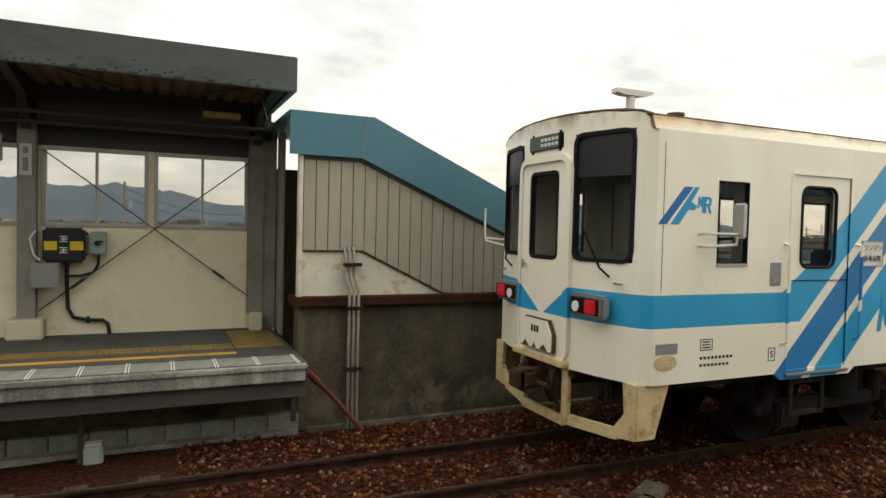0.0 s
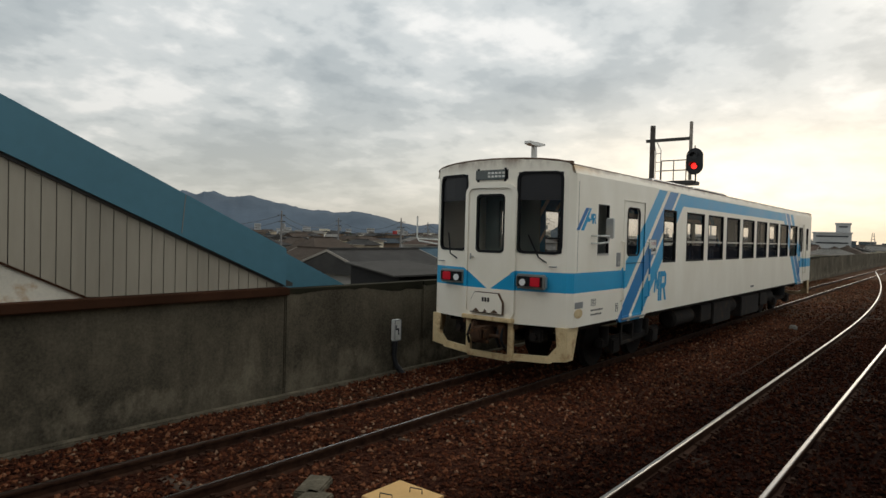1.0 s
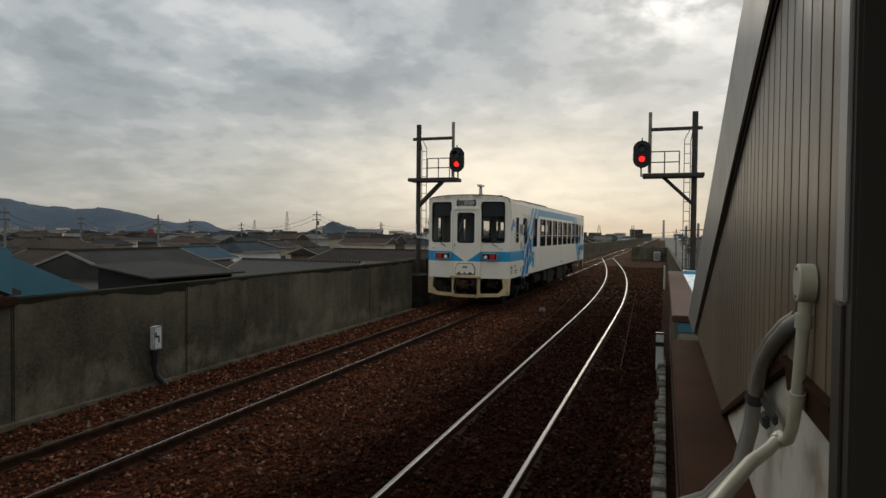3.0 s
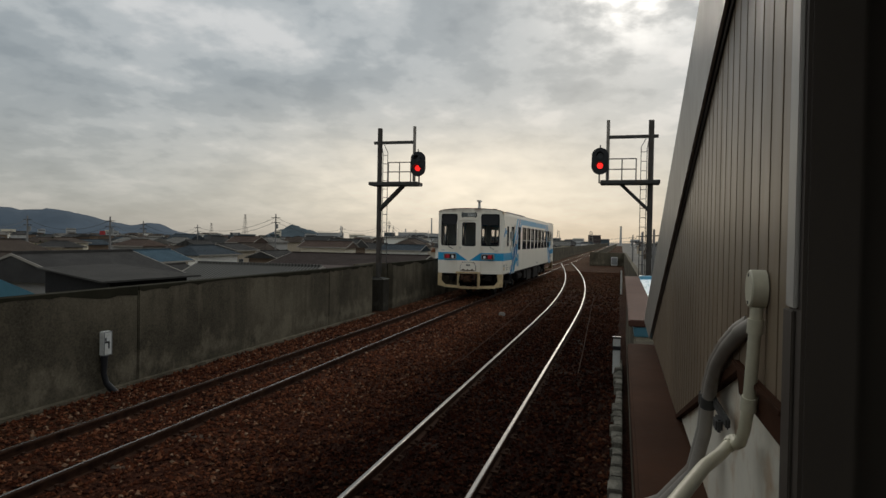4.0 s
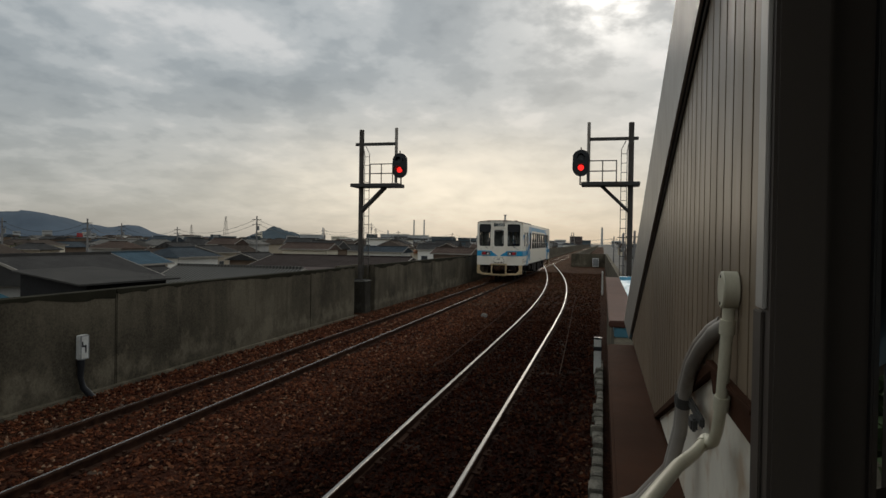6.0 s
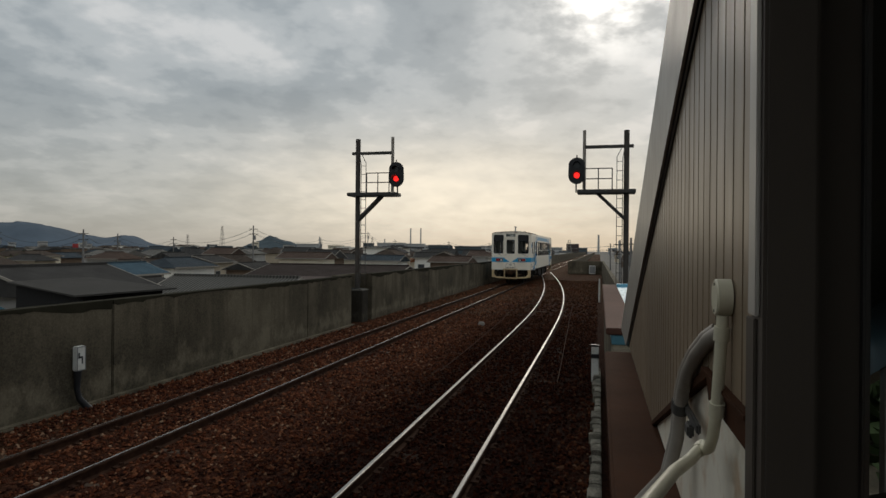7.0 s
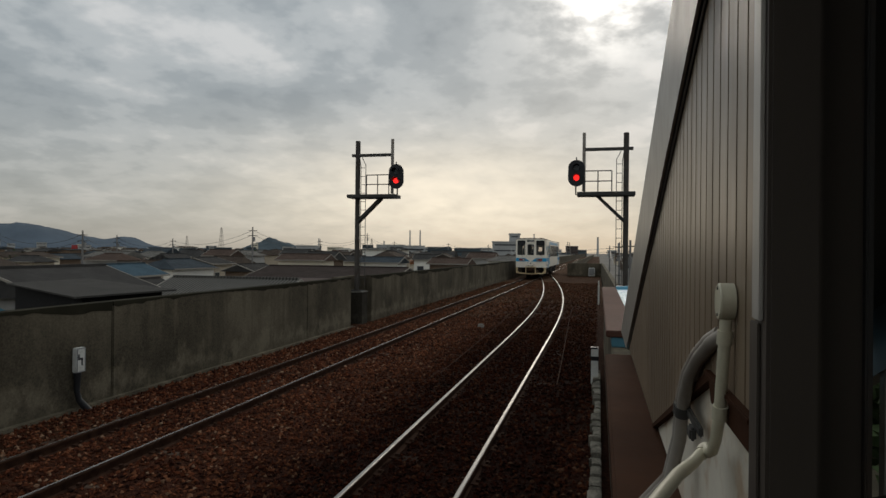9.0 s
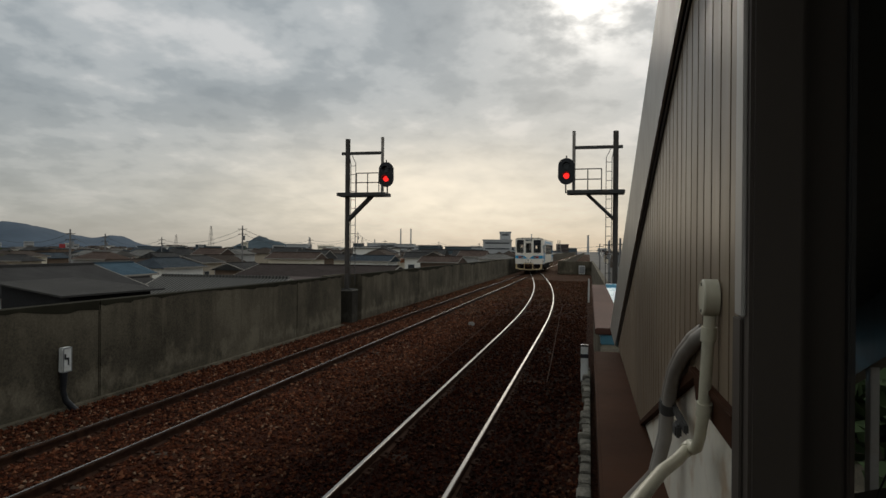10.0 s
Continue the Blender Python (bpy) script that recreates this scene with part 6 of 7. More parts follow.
for bx in (3.3, LEN - 3.3):
    for dx in (-0.95, 0.95):
        wheelset(bx + dx)
    for sgn in (-1, 1):
        bg = part("bogie_frame", Shape().bevelled(bx - 1.4, bx + 1.4, sgn * 0.93 - 0.07, sgn * 0.93 + 0.07, 0.42, 0.60, 0.03), M_UNDER, train, "dark bogie side frame")
        for dx in (-0.95, 0.95):
            part("axle_box", Shape().bevelled(bx + dx - 0.17, bx + dx + 0.17, sgn * 1.0 - 0.09, sgn * 1.0 + 0.09, 0.30, 0.58, 0.03), M_UNDER, bg)
            part("spring", Shape().tube([(bx + dx - 0.26, sgn * 0.95, 0.5), (bx + dx - 0.26, sgn * 0.95, 0.8)], 0.09, 12), M_UNDER, bg)
        part("air_spring", Shape().tube([(bx, sgn * 0.93, 0.6), (bx, sgn * 0.93, 0.95)], 0.24, 16), M_RUBBER, bg, smooth=True)
part("underframe", Shape().box(0.2, LEN - 0.2, -1.15, 1.15, 0.90, 1.02), M_UNDER, train)
x = 5.2
sizes = [(1.3, 0.42), (0.8, 0.5), (1.5, 0.36), (0.7, 0.44), (1.9, 0.34), (0.9, 0.5), (1.0, 0.4)]
for i, (w, z) in enumerate(sizes):
    for sgn in (-1, 1):
        a, b = sorted((sgn * 1.25, sgn * 0.6))
        if i % 3 == 0:
            part("air_tank", Shape().tube([(x, sgn * 0.98, 0.68), (x + 0.06, sgn * 0.98, 0.68), (x + w - 0.06, sgn * 0.98, 0.68), (x + w, sgn * 0.98, 0.68)], [0.14, 0.2, 0.2, 0.14], 16), M_UNDER, train, "dusty dark air tank", smooth=True)
        else:
            part("equipment_box", Shape().bevelled(x, x + w, a, b, z, 0.90, 0.02), M_UNDER, train, "sooty underfloor equipment box")
    x += w + 0.18
for sgn in (-1, 1):
    part("step_frame", Shape().rim(1, min(sgn * 1.3, sgn * 1.27), max(sgn * 1.3, sgn * 1.27), 2.05, 2.6, 0.52, 0.92, 0.05), M_UNDER, train)

# roof gear
def roof_unit(x0, x1, h, w):
    u = part("roof_unit", Shape().prism([(-w, 3.57), (w, 3.57), (w - 0.12, 3.60 + h), (-w + 0.12, 3.60 + h)], 0, x0, x1), M_ROOF_UNIT, train, "grey roof ventilation unit")
    g = Shape()
    n = int((x1 - x0) / 0.14)
    for i in range(n):
        for sgn in (-1, 1):
            g.box(x0 + 0.06 + 0.14 * i, x0 + 0.13 + 0.14 * i, sgn * (w - 0.07) - 0.03, sgn * (w - 0.07) + 0.03, 3.645, 3.60 + h * 0.75)
    part("grille", g, M_RUBBER, u)


roof_unit(4.7, 7.0, 0.15, 0.85)
roof_unit(7.5, 10.2, 0.17, 0.8)
roof_unit(11.5, 13.0, 0.12, 0.6)
horn = part("antenna", Shape().tube([(0.7, -0.2, 3.61), (0.7, -0.2, 3.80), (0.7, -0.2, 3.98)], [0.10, 0.055, 0.05], 12).prism([(0.47, 4.005), (0.58, 3.985), (0.82, 3.985), (0.97, 4.02), (0.98, 4.05), (0.47, 4.05)], 1, -0.26, -0.14), M_WHITE_BOX, train, "white roof antenna")
part("foot", Shape().bevelled(0.58, 0.82, -0.3, -0.1, 3.615, 3.66, 0.01), M_TRAIN_ROOF, horn)
for x, y in ((0.75, -0.85), (15.5, -0.3), (17.0, 0.3)):
    part("roof_vent", Shape().tube([(x, y, 3.56), (x, y, 3.67)], 0.05, 10).tube([(x, y, 3.67), (x, y, 3.70)], 0.09, 12), M_TRAIN_ROOF, train, smooth=True)

# ---- signal posts ----
def signal_post(name_label, pole_y, arm_y, base, foot_z):
    """A steel post with a cross arm, a service platform and an oval signal head facing back along the track."""
    s = thing("signal_post", name_label, "signal", "signal posts")
    X = 22.7
    d = 1 if arm_y > pole_y else -1
    part("post", Shape().tube([(X, pole_y, foot_z), (X, pole_y, 6.3)], 0.088, 14), M_SIGNAL, s, "dark grey tubular steel post", smooth=True)
    if base:
        part("plinth", Shape().bevelled(X - 0.3, X + 0.3, pole_y - 0.31, pole_y + 0.31, -0.35, 0.93, 0.03), M_PLINTH, s, "dark grey concrete plinth")
        part("plinth_cap", Shape().bevelled(X - 0.31, X + 0.31, pole_y - 0.32, pole_y + 0.32, 0.93, 0.97, 0.01), M_CONC_PALE, s, "pale mortar top of the plinth")
        part("base_plate", Shape().bevelled(X - 0.22, X + 0.22, pole_y - 0.22, pole_y + 0.22, 0.97, 1.0, 0.005), M_STEEL_DARK, s)
    a, b = sorted((pole_y - d * 0.22, arm_y))
    part("top_beam", Shape().bevelled(X - 0.05, X + 0.05, a, b, 5.74, 5.84, 0.008), M_STEEL_DARK, s, "dark cross beam")
    part("second_post", Shape().tube([(X, arm_y - d * 0.03, 4.42), (X, arm_y - d * 0.03, 6.34)], 0.055, 12), M_PIPE, s, "galvanised head post", smooth=True)
    a, b = sorted((pole_y - d * 0.28, arm_y + d * 0.18))
    pf = part("service_platform", Shape().bevelled(X - 0.35, X + 0.35, a, b, 4.26, 4.38, 0.01), M_STEEL_DARK, s, "dark steel service platform")
    part("strut", Shape().tube([(X, pole_y, 3.40), (X, pole_y + d * 0.9, 4.27)], 0.085 if base else 0.055, 8), M_STEEL_DARK, pf, "slanted steel strut")
    h0, h1 = arm_y - d * 0.05, pole_y + d * 0.45
    for y in (h0, (h0 + h1) / 2, h1):
        part("guard_post", Shape().tube([(X - 0.32, y, 4.38), (X - 0.32, y, 5.05)], 0.018, 8), M_STEEL_DARK, pf)
    for z in (4.72, 5.05):
        part("guard_rail", Shape().tube([(X - 0.32, h0, z), (X - 0.32, h1, z)], 0.018, 8), M_STEEL_DARK, pf)
    part("head_bracket", Shape().tube([(X - 0.1, arm_y + d * 0.1, 4.3), (X - 0.2, arm_y + d * 0.22, 4.3), (X - 0.2, arm_y + d * 0.22, 4.7)], 0.025, 8), M_STEEL_DARK, pf)
    lad = part("ladder", Shape().tube([(X, pole_y + d * 0.12, foot_z + 0.2), (X, pole_y + d * 0.12, 5.4), (X, pole_y + d * 0.06, 5.75)], 0.012, 6).tube([(X, pole_y + d * 0.30, foot_z + 0.2), (X, pole_y + d * 0.30, 5.45), (X, pole_y + d * 0.16, 5.72)], 0.012, 6), M_STEEL_DARK, s, "thin steel ladder")
    z = foot_z + 0.5
    while z < 5.4:
        part("rung", Shape().tube([(X, pole_y + d * 0.12, z), (X, pole_y + d * 0.30, z)], 0.01, 6), M_STEEL_DARK, lad)
        z += 0.3
    # oval head with two lamps
    cy = arm_y + d * 0.20
    out_ = []
    for i in range(24):
        t = 2 * math.pi * i / 24
        r = 0.27
        out_.append((cy + r * math.cos(t), 4.99 + (0.16 if math.sin(t) > 0.001 else -0.16) + r * math.sin(t)))
    hd = part("backboard", Shape().prism(out_, 0, X - 0.30, X - 0.26), M_BLACK, s, "black oval backboard")
    part("lamp_case", Shape().bevelled(X - 0.26, X - 0.05, cy - 0.14, cy + 0.14, 4.68, 5.3, 0.03), M_BLACK, hd)
    part("finial", Shape().tube([(X - 0.28, cy, 5.40), (X - 0.28, cy, 5.50)], 0.02, 8), M_BLACK, hd)
    for z, mat in ((5.16, M_WINDOW_DARK), (4.84, M_RED_SIGNAL)):
        ln = part("lens", Shape().tube([(X - 0.302, cy, z), (X - 0.315, cy, z)], 0.095, 20), mat, hd, "lit red lens" if z < 5 else "unlit green lens", smooth=True)
        hood = Shape()
        k = 13
        hood.v = [(X - 0.30 - u, cy + (0.115 + w) * math.cos(math.pi * i / 12), z + (0.115 + w) * math.sin(math.pi * i / 12)) for u, w in ((0, 0), (0.2, 0), (0.2, 0.006), (0, 0.006)) for i in range(k)]
        hood.f = [(r * k + i, r * k + i + 1, ((r + 1) % 4) * k + i + 1, ((r + 1) % 4) * k + i) for r in range(4) for i in range(k - 1)]
        part("hood", hood, M_BLACK, ln, "black lamp hood")
    return s


signal_post("tall grey signal post with red lit signal on a concrete plinth", 7.02, 5.70, True, 0.95)
signal_post("tall grey signal post with red lit signal behind the parapet", -2.18, -0.82, False, GROUND_Z)

# ---- town below the viaduct ----
def gable_roof(w, d, z0, rise, over=0.5, hip=0.0):
    s = Shape()
    a, b = w / 2 + over, d / 2 + over
    zo = z0 - 0.15
    r = a - hip
    s.add([(-a, -b, zo), (a, -b, zo), (a, b, zo), (-a, b, zo), (-r, 0, z0 + rise), (r, 0, z0 + rise),
           (-a, -b, zo - 0.14), (a, -b, zo - 0.14), (a, b, zo - 0.14), (-a, b, zo - 0.14)],
          [(0, 1, 5, 4), (2, 3, 4, 5), (3, 0, 4), (1, 2, 5), (9, 8, 7, 6), (0, 6, 7, 1), (1, 7, 8, 2), (2, 8, 9, 3), (3, 9, 6, 0)])
    s.box(-r + 0.1, r - 0.1, -0.12, 0.12, z0 + rise - 0.05, z0 + rise + 0.12)
    return s


def house(x, y, w, d, h, rise, turn, wall_mat, roof_mat, hip=0.0, storeys=2, label=None):
    hs = thing("house", label or "two-storey house with pitched tile roof in the town", "house", "town houses", at=pose(x, y, GROUND_Z, 0, 0, turn))
    part("wall", Shape().box(-w / 2, w / 2, -d / 2, d / 2, 0, h - 0.02).prism([(-d / 2, h - 0.02), (d / 2, h - 0.02), (0, h + rise * 0.93)], 0, -w / 2 + 0.01 + hip, w / 2 - 0.01 - hip), wall_mat, hs)
    part("roof", gable_roof(w, d, h, rise, 0.5, hip), roof_mat, hs)
    if storeys:
        a, b = w / 2 + 0.5, d / 2 + 0.5
        for y0 in (-b - 0.05, b + 0.004):
            part("eaves_board", Shape().box(-a - 0.02, a + 0.02, y0, y0 + 0.046, h - 0.30, h - 0.13), M_EAVES, hs, "dull eaves board")
        if not hip:
            q = rise + 0.15
            for e in (-1, 1):
                lo, hi = sorted((e * (a + 0.004), e * (a + 0.06)))
                part("barge_board", Shape().prism([(-b, h - 0.26), (0, h - 0.26 + q), (b, h - 0.26), (b, h - 0.13), (0, h - 0.13 + q), (-b, h - 0.13)], 0, lo, hi), M_EAVES, hs, "dull barge board")
    for st in range(storeys):
        z = 0.9 + 2.8 * st
        if z + 1.2 > h:
            break
        for face in (-1, 1):
            for i in range(max(1, int(w / 3.2))):
                cx = -w / 2 + (i + 0.5) * w / max(1, int(w / 3.2))
                wi = part("window", Shape().rim(1, min(face * d / 2, face * (d / 2 + 0.06)), max(face * d / 2, face * (d / 2 + 0.06)), cx - 0.85, cx + 0.85, z, z + 1.2, 0.07), M_ALU, hs)
                part("pane", Shape().box(cx - 0.8, cx + 0.8, min(face * (d / 2 + 0.01), face * (d / 2 + 0.03)), max(face * (d / 2 + 0.01), face * (d / 2 + 0.03)), z + 0.05, z + 1.15), M_WINDOW_DARK, wi)
    return hs


def shed(x, y, w, d, h, slope, turn, wall_mat, roof_mat, label):
    hs = thing("shed", label, "shed", "sheds", at=pose(x, y, GROUND_Z, 0, 0, turn))
    part("wall", Shape().prism([(-d / 2, 0), (d / 2, 0), (d / 2, h + slope), (-d / 2, h)], 0, -w / 2, w / 2), wall_mat, hs)
    part("roof", Shape().prism([(-d / 2 - 0.4, h - 0.02), (d / 2 + 0.3, h + slope + 0.06), (d / 2 + 0.3, h + slope + 0.12), (-d / 2 - 0.4, h + 0.04)], 0, -w / 2 - 0.3, w / 2 + 0.3), roof_mat, hs)
    return hs


# the nearest buildings beside the viaduct
shed(22.9, 18.9, 10.0, 2.6, 7.20, -0.22, 58, M_BLACK_WALL, roof_tiles("fine_ribbed_dark_sheet", (0.075, 0.070, 0.064), 6.0, 0.6), "black-walled building with dark grey sloping metal roof")
house(31.0, 28.5, 8.0, 6.5, 6.45, 1.15, 4, WALLS[1], ROOFS[0], label="grey house with long dark grey tile roof")
house(40.0, 22.5, 8.6, 7.5, 5.5, 1.25, 90, WALLS[1], roof_tiles("pale_grey_pantile", (0.10, 0.094, 0.084), 1.3, 0.85), label="low house with pale grey pantile roof")
house(81.0, 32.5, 19.0, 17.0, 4.9, 1.6, 90, M_BROWN_WALL, roof_tiles("dark_brown_sheet_roof", (0.042, 0.032, 0.028), 1.2), label="wide dark brown hall with sheet metal roof")
house(57.5, 47.0, 9.0, 5.0, 6.0, 1.0, 5, WALLS[4], ROOFS[5], label="tan house with dull blue metal roof")
house(75.0, 52.5, 8.5, 5.2, 6.3, 1.0, 0, WALLS[2], ROOFS[2], 2.0, label="white two-storey house with hipped blue-grey roof")
house(23.0, 36.0, 7.0, 6.0, 6.2, 1.3, 80, WALLS[3], ROOFS[3], label="brown house with pale weathered roof")
house(18.0, 30.0, 7.0, 6.0, 5.9, 1.2, 10, WALLS[4], roof_tiles("dull_green_roof", (0.10, 0.125, 0.075)), label="tan house with dull green roof")
house(12.5, 38.0, 8.0, 7.0, 5.9, 1.5, 0, WALLS[2], ROOFS[1], label="white house with brown tile roof")
house(40.0, 44.0, 8.5, 7.0, 5.6, 1.5, 85, WALLS[3], ROOFS[1], label="brown house with brown tile roof")
house(47.0, 36.0, 6.0, 5.5, 4.9, 1.2, 5, WALLS[4], ROOFS[0], label="small tan house with dark grey roof")
taken = [(22.6, 18.6, 7), (31, 28.5, 6), (40, 22.5, 7), (81, 32.5, 13), (57.5, 47, 7), (75, 52.5, 8), (23, 36, 6), (18, 30, 6), (12.5, 38, 6), (40, 44, 6), (47, 36, 5)]
rnd = random.Random(11)
made = 0
for ring in range(4000):
    near = ring < 1500
    x = rnd.uniform(-45, 190) if near else rnd.uniform(-150, 620)
    y = rnd.uniform(17, 130) if near else rnd.uniform(60, 420)
    if ring % 4 == 0:
        x, y = rnd.uniform(25, 420), -rnd.uniform(14, 160)
    w, d = rnd.uniform(5.5, 9), rnd.uniform(4.5, 6.5)
    if abs(y) < 44 and 0 < y and x < 115:
        continue
    if any((x - a) ** 2 + (y - b) ** 2 < (r + 0.78 * w) ** 2 for a, b, r in taken):
        continue
    taken.append((x, y, 0.78 * w))
    storeys = 2 if rnd.random() < 0.7 else 1
    h = 5.0 + rnd.uniform(-0.6, 1.2) + min(1.6, max(0.0, (math.hypot(x, y) - 50) / 70)) if storeys == 2 else 3.6
    i, j = rnd.randrange(len(WALLS)), rnd.choice((0, 0, 0, 1, 1, 2, 3, 4))
    label = ("two-storey" if storeys == 2 else "single-storey") + " house with %s walls and %s roof" % (("cream", "grey", "white", "brown", "tan")[i], ("dark grey tile", "brown tile", "blue-grey tile", "pale slate", "red-brown tile")[j])
    far_off = x * x + y * y > 170 ** 2
    house(x, y, w, d, h, rnd.uniform(0.8, 1.5), rnd.choice((0, 90)) + rnd.uniform(-8, 8), WALLS[i], ROOFS[j], rnd.choice((0, 0, 1.5, 2.5)), 0 if far_off else storeys, label)
    made += 1
    if made > 285:
        break

for x, y, w, h, i, j in ((46, -9.0, 6.0, 5.6, 0, 0), (57, -8.6, 5.5, 6.2, 2, 1), (68, -8.8, 6.0, 5.4, 4, 3), (82, -9.2, 6.5, 6.3, 1, 0), (97, -9.6, 6.0, 5.8, 0, 1), (112, -10.2, 7.0, 6.6, 2, 3), (130, -11.0, 7.0, 6.0, 3, 0), (152, -11.5, 8.0, 6.8, 0, 4), (178, -12.0, 8.0, 6.2, 1, 1), (205, -12.5, 8.0, 6.9, 2, 0)):
    house(x, y, w, 5.2, h, 1.2, 90 if i % 2 else 4, WALLS[i], ROOFS[j], 0.0, 2, "two-storey house with %s walls close beside the viaduct" % ("cream", "grey", "white", "brown", "tan")[i])

# the far quarters of the town: too many to tell apart
far_walls = {i: Shape() for i in range(len(WALLS))}
far_roofs = {i: Shape() for i in range(len(ROOFS))}
for ring in range(2600):
    if ring % 5 == 0:
        az, dist = rnd.uniform(-22, 3), rnd.uniform(90, 900)
    else:
        az, dist = rnd.uniform(4, 108), 110 + 900 * rnd.random() ** 1.6
    x, y = 1.3 + dist * math.cos(radians(az)), dist * math.sin(radians(az))
    if -14 < y < 20 or any((x - a) ** 2 + (y - b) ** 2 < (r + 5) ** 2 for a, b, r in taken):
        continue
    taken.append((x, y, 4.2))
    w, d, h, rise = rnd.uniform(5, 9), rnd.uniform(4.5, 7), rnd.choice((3.2, 4.8, 5.6, 6.4, 7.2)), rnd.uniform(0.7, 1.5)
    if rnd.random() < 0.06:
        w, h, rise = w * 1.6, rnd.uniform(6.5, 9.5), 0.2
    m = pose(x, y, GROUND_Z, 0, 0, rnd.choice((0, 90)) + rnd.uniform(-10, 10))
    wall = far_walls[rnd.randrange(len(WALLS))]
    wall.box(-w / 2, w / 2, -d / 2, d / 2, 0, h, m)
    g = gable_roof(w, d, h, rise, 0.5, rnd.choice((0, 0, 1.5)))
    far_roofs[rnd.choice((0, 0, 0, 1, 1, 2, 3, 3, 4))].add([m @ Vector(q) for q in g.v], g.f)
for i, s in far_walls.items():
    solid("far_house_walls", s, WALLS[i], "walls of the crowded far houses of the town", "houses", kind="stuff")
for i, s in far_roofs.items():
    solid("far_house_roofs", s, ROOFS[i], "tile roofs of the crowded far houses of the town", "roofs", kind="stuff")


# trees between the houses
def tree(x, y, top, r, seed):
    q = random.Random(seed)
    t = thing("tree", "dark evergreen tree standing between the houses", "tree", "town trees")
    limbs = Shape().tube([(x, y, GROUND_Z), (x + 0.1, y, GROUND_Z + 2), (x, y + 0.1, top - r)], [0.22, 0.16, 0.08], 7)
    for i in range(5):
        a = q.uniform(0, 6.28)
        limbs.tube([(x, y, top - r * 1.6), (x + 0.7 * r * math.cos(a), y + 0.7 * r * math.sin(a), top - r * q.uniform(0.5, 1.1))], [0.07, 0.03], 5)
    part("trunk", limbs, M_BROWN_WALL, t)
    c = Shape()
    for i in range(900):
        u, v, k = q.gauss(0, 0.45), q.gauss(0, 0.45), q.gauss(0, 0.45)
        p = Vector((x + u * r, y + v * r, top - r + k * r * 0.95))
        e = Vector((q.uniform(-1, 1), q.uniform(-1, 1), q.uniform(-1, 1))).normalized()
        f1 = e.orthogonal().normalized() * 0.16 * r ** 0.5
        f2 = e.cross(f1).normalized() * 0.10 * r ** 0.5
        c.add([p - f1, p - f2, p + f1, p + f2], [(0, 1, 2, 3)])
    part("crown", c, M_TREE, t)


for i, (az, dist, top, r) in enumerate(((30.5, 210, 1.6, 4.5), (58, 75, -0.5, 2.4), (26.8, 150, 0.2, 3.0), (-16, 22, 1.9, 3.2), (-24, 15, 1.6, 2.6), (-19, 40, 1.4, 3.5), (47, 160, 0.6, 3.5), (-7, 120, 1.0, 4.0), (-21.5, 11.5, 1.6, 2.0), (-26, 12.5, 1.9, 2.2))):
    tree(1.3 + dist * math.cos(radians(az)), -1.4 + dist * math.sin(radians(az)), top, r, i)

# utility poles and wires
def from_eye(az, dist):
    return 1.3 + dist * math.cos(radians(az)), -1.37 + dist * math.sin(radians(az))


poles = []
for az, dist, elev in ((30.2, 120, 1.88), (53.4, 95, 1.65), (92.7, 70, 3.11), (24.5, 190, 0.9), (20.4, 230, 1.48), (43.0, 110, 1.3), (66.0, 80, 1.6), (80.0, 75, 1.9), (18.0, 260, 0.8), (13.2, 300, 0.7), (9.6, 320, 0.6), (-0.9, 150, 0.6), (-1.7, 95, 0.9), (-2.6, 70, 1.1), (36.5, 170, 0.8), (40.6, 150, 1.0), (48.5, 130, 1.2)):
    x, y = from_eye(az, dist)
    top = 2.42 + dist * math.tan(radians(elev))
    p = thing("utility_pole", "slim grey concrete utility pole with cross arms above the roofs", "utility pole", "utility poles")
    part("pole", Shape().tube([(x, y, GROUND_Z), (x, y, top)], [0.2, 0.11], 8), M_POLE, p, smooth=True)
    for k in range(2):
        part("cross_arm", Shape().box(x - 0.05, x + 0.05, y - 0.9, y + 0.9, top - 0.7 - 0.9 * k, top - 0.6 - 0.9 * k), M_STEEL_DARK, p)
    part("transformer", Shape().tube([(x + 0.35, y, top - 2.6), (x + 0.35, y, top - 1.8)], 0.28, 10), M_GREY_BOX, p)
    poles.append((az, x, y, top - 0.6))
poles.sort()
for (a0, x0, y0, z0), (a1, x1, y1, z1) in zip(poles[:-1], poles[1:]):
    for o in (0.0, -0.8):
        pts = [(x0 + (x1 - x0) * k / 10, y0 + (y1 - y0) * k / 10, z0 + (z1 - z0) * k / 10 + o - 1.6 * 4 * (k / 10) * (1 - k / 10)) for k in range(11)]
        solid("power_line", Shape().tube(pts, 0.03, 5), M_BLACK, "thin dark power line between poles", "power line", "power lines")

# skyline: blocks, stacks, masts and the red sign
def block(az, dist, wide, elev, storeys, label, mat=M_HAZE_BLDG):
    x, y = from_eye(az, dist)
    top = 2.42 + dist * math.tan(radians(elev))
    b = thing("distant_building", label, "building", "distant buildings", at=pose(x, y, 0, 0, 0, az))
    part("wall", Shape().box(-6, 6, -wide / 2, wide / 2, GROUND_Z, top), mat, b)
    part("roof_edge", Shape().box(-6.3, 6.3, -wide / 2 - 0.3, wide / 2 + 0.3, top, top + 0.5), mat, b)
    rows_ = max(1, storeys)
    for k in range(rows_):
        z = GROUND_Z + (k + 0.45) * (top - GROUND_Z) / rows_
        part("window_band", Shape().box(-6.12, -6.0, -wide / 2 + 1, wide / 2 - 1, z, z + 0.22 * (top - GROUND_Z) / rows_), M_WINDOW_DARK, b)


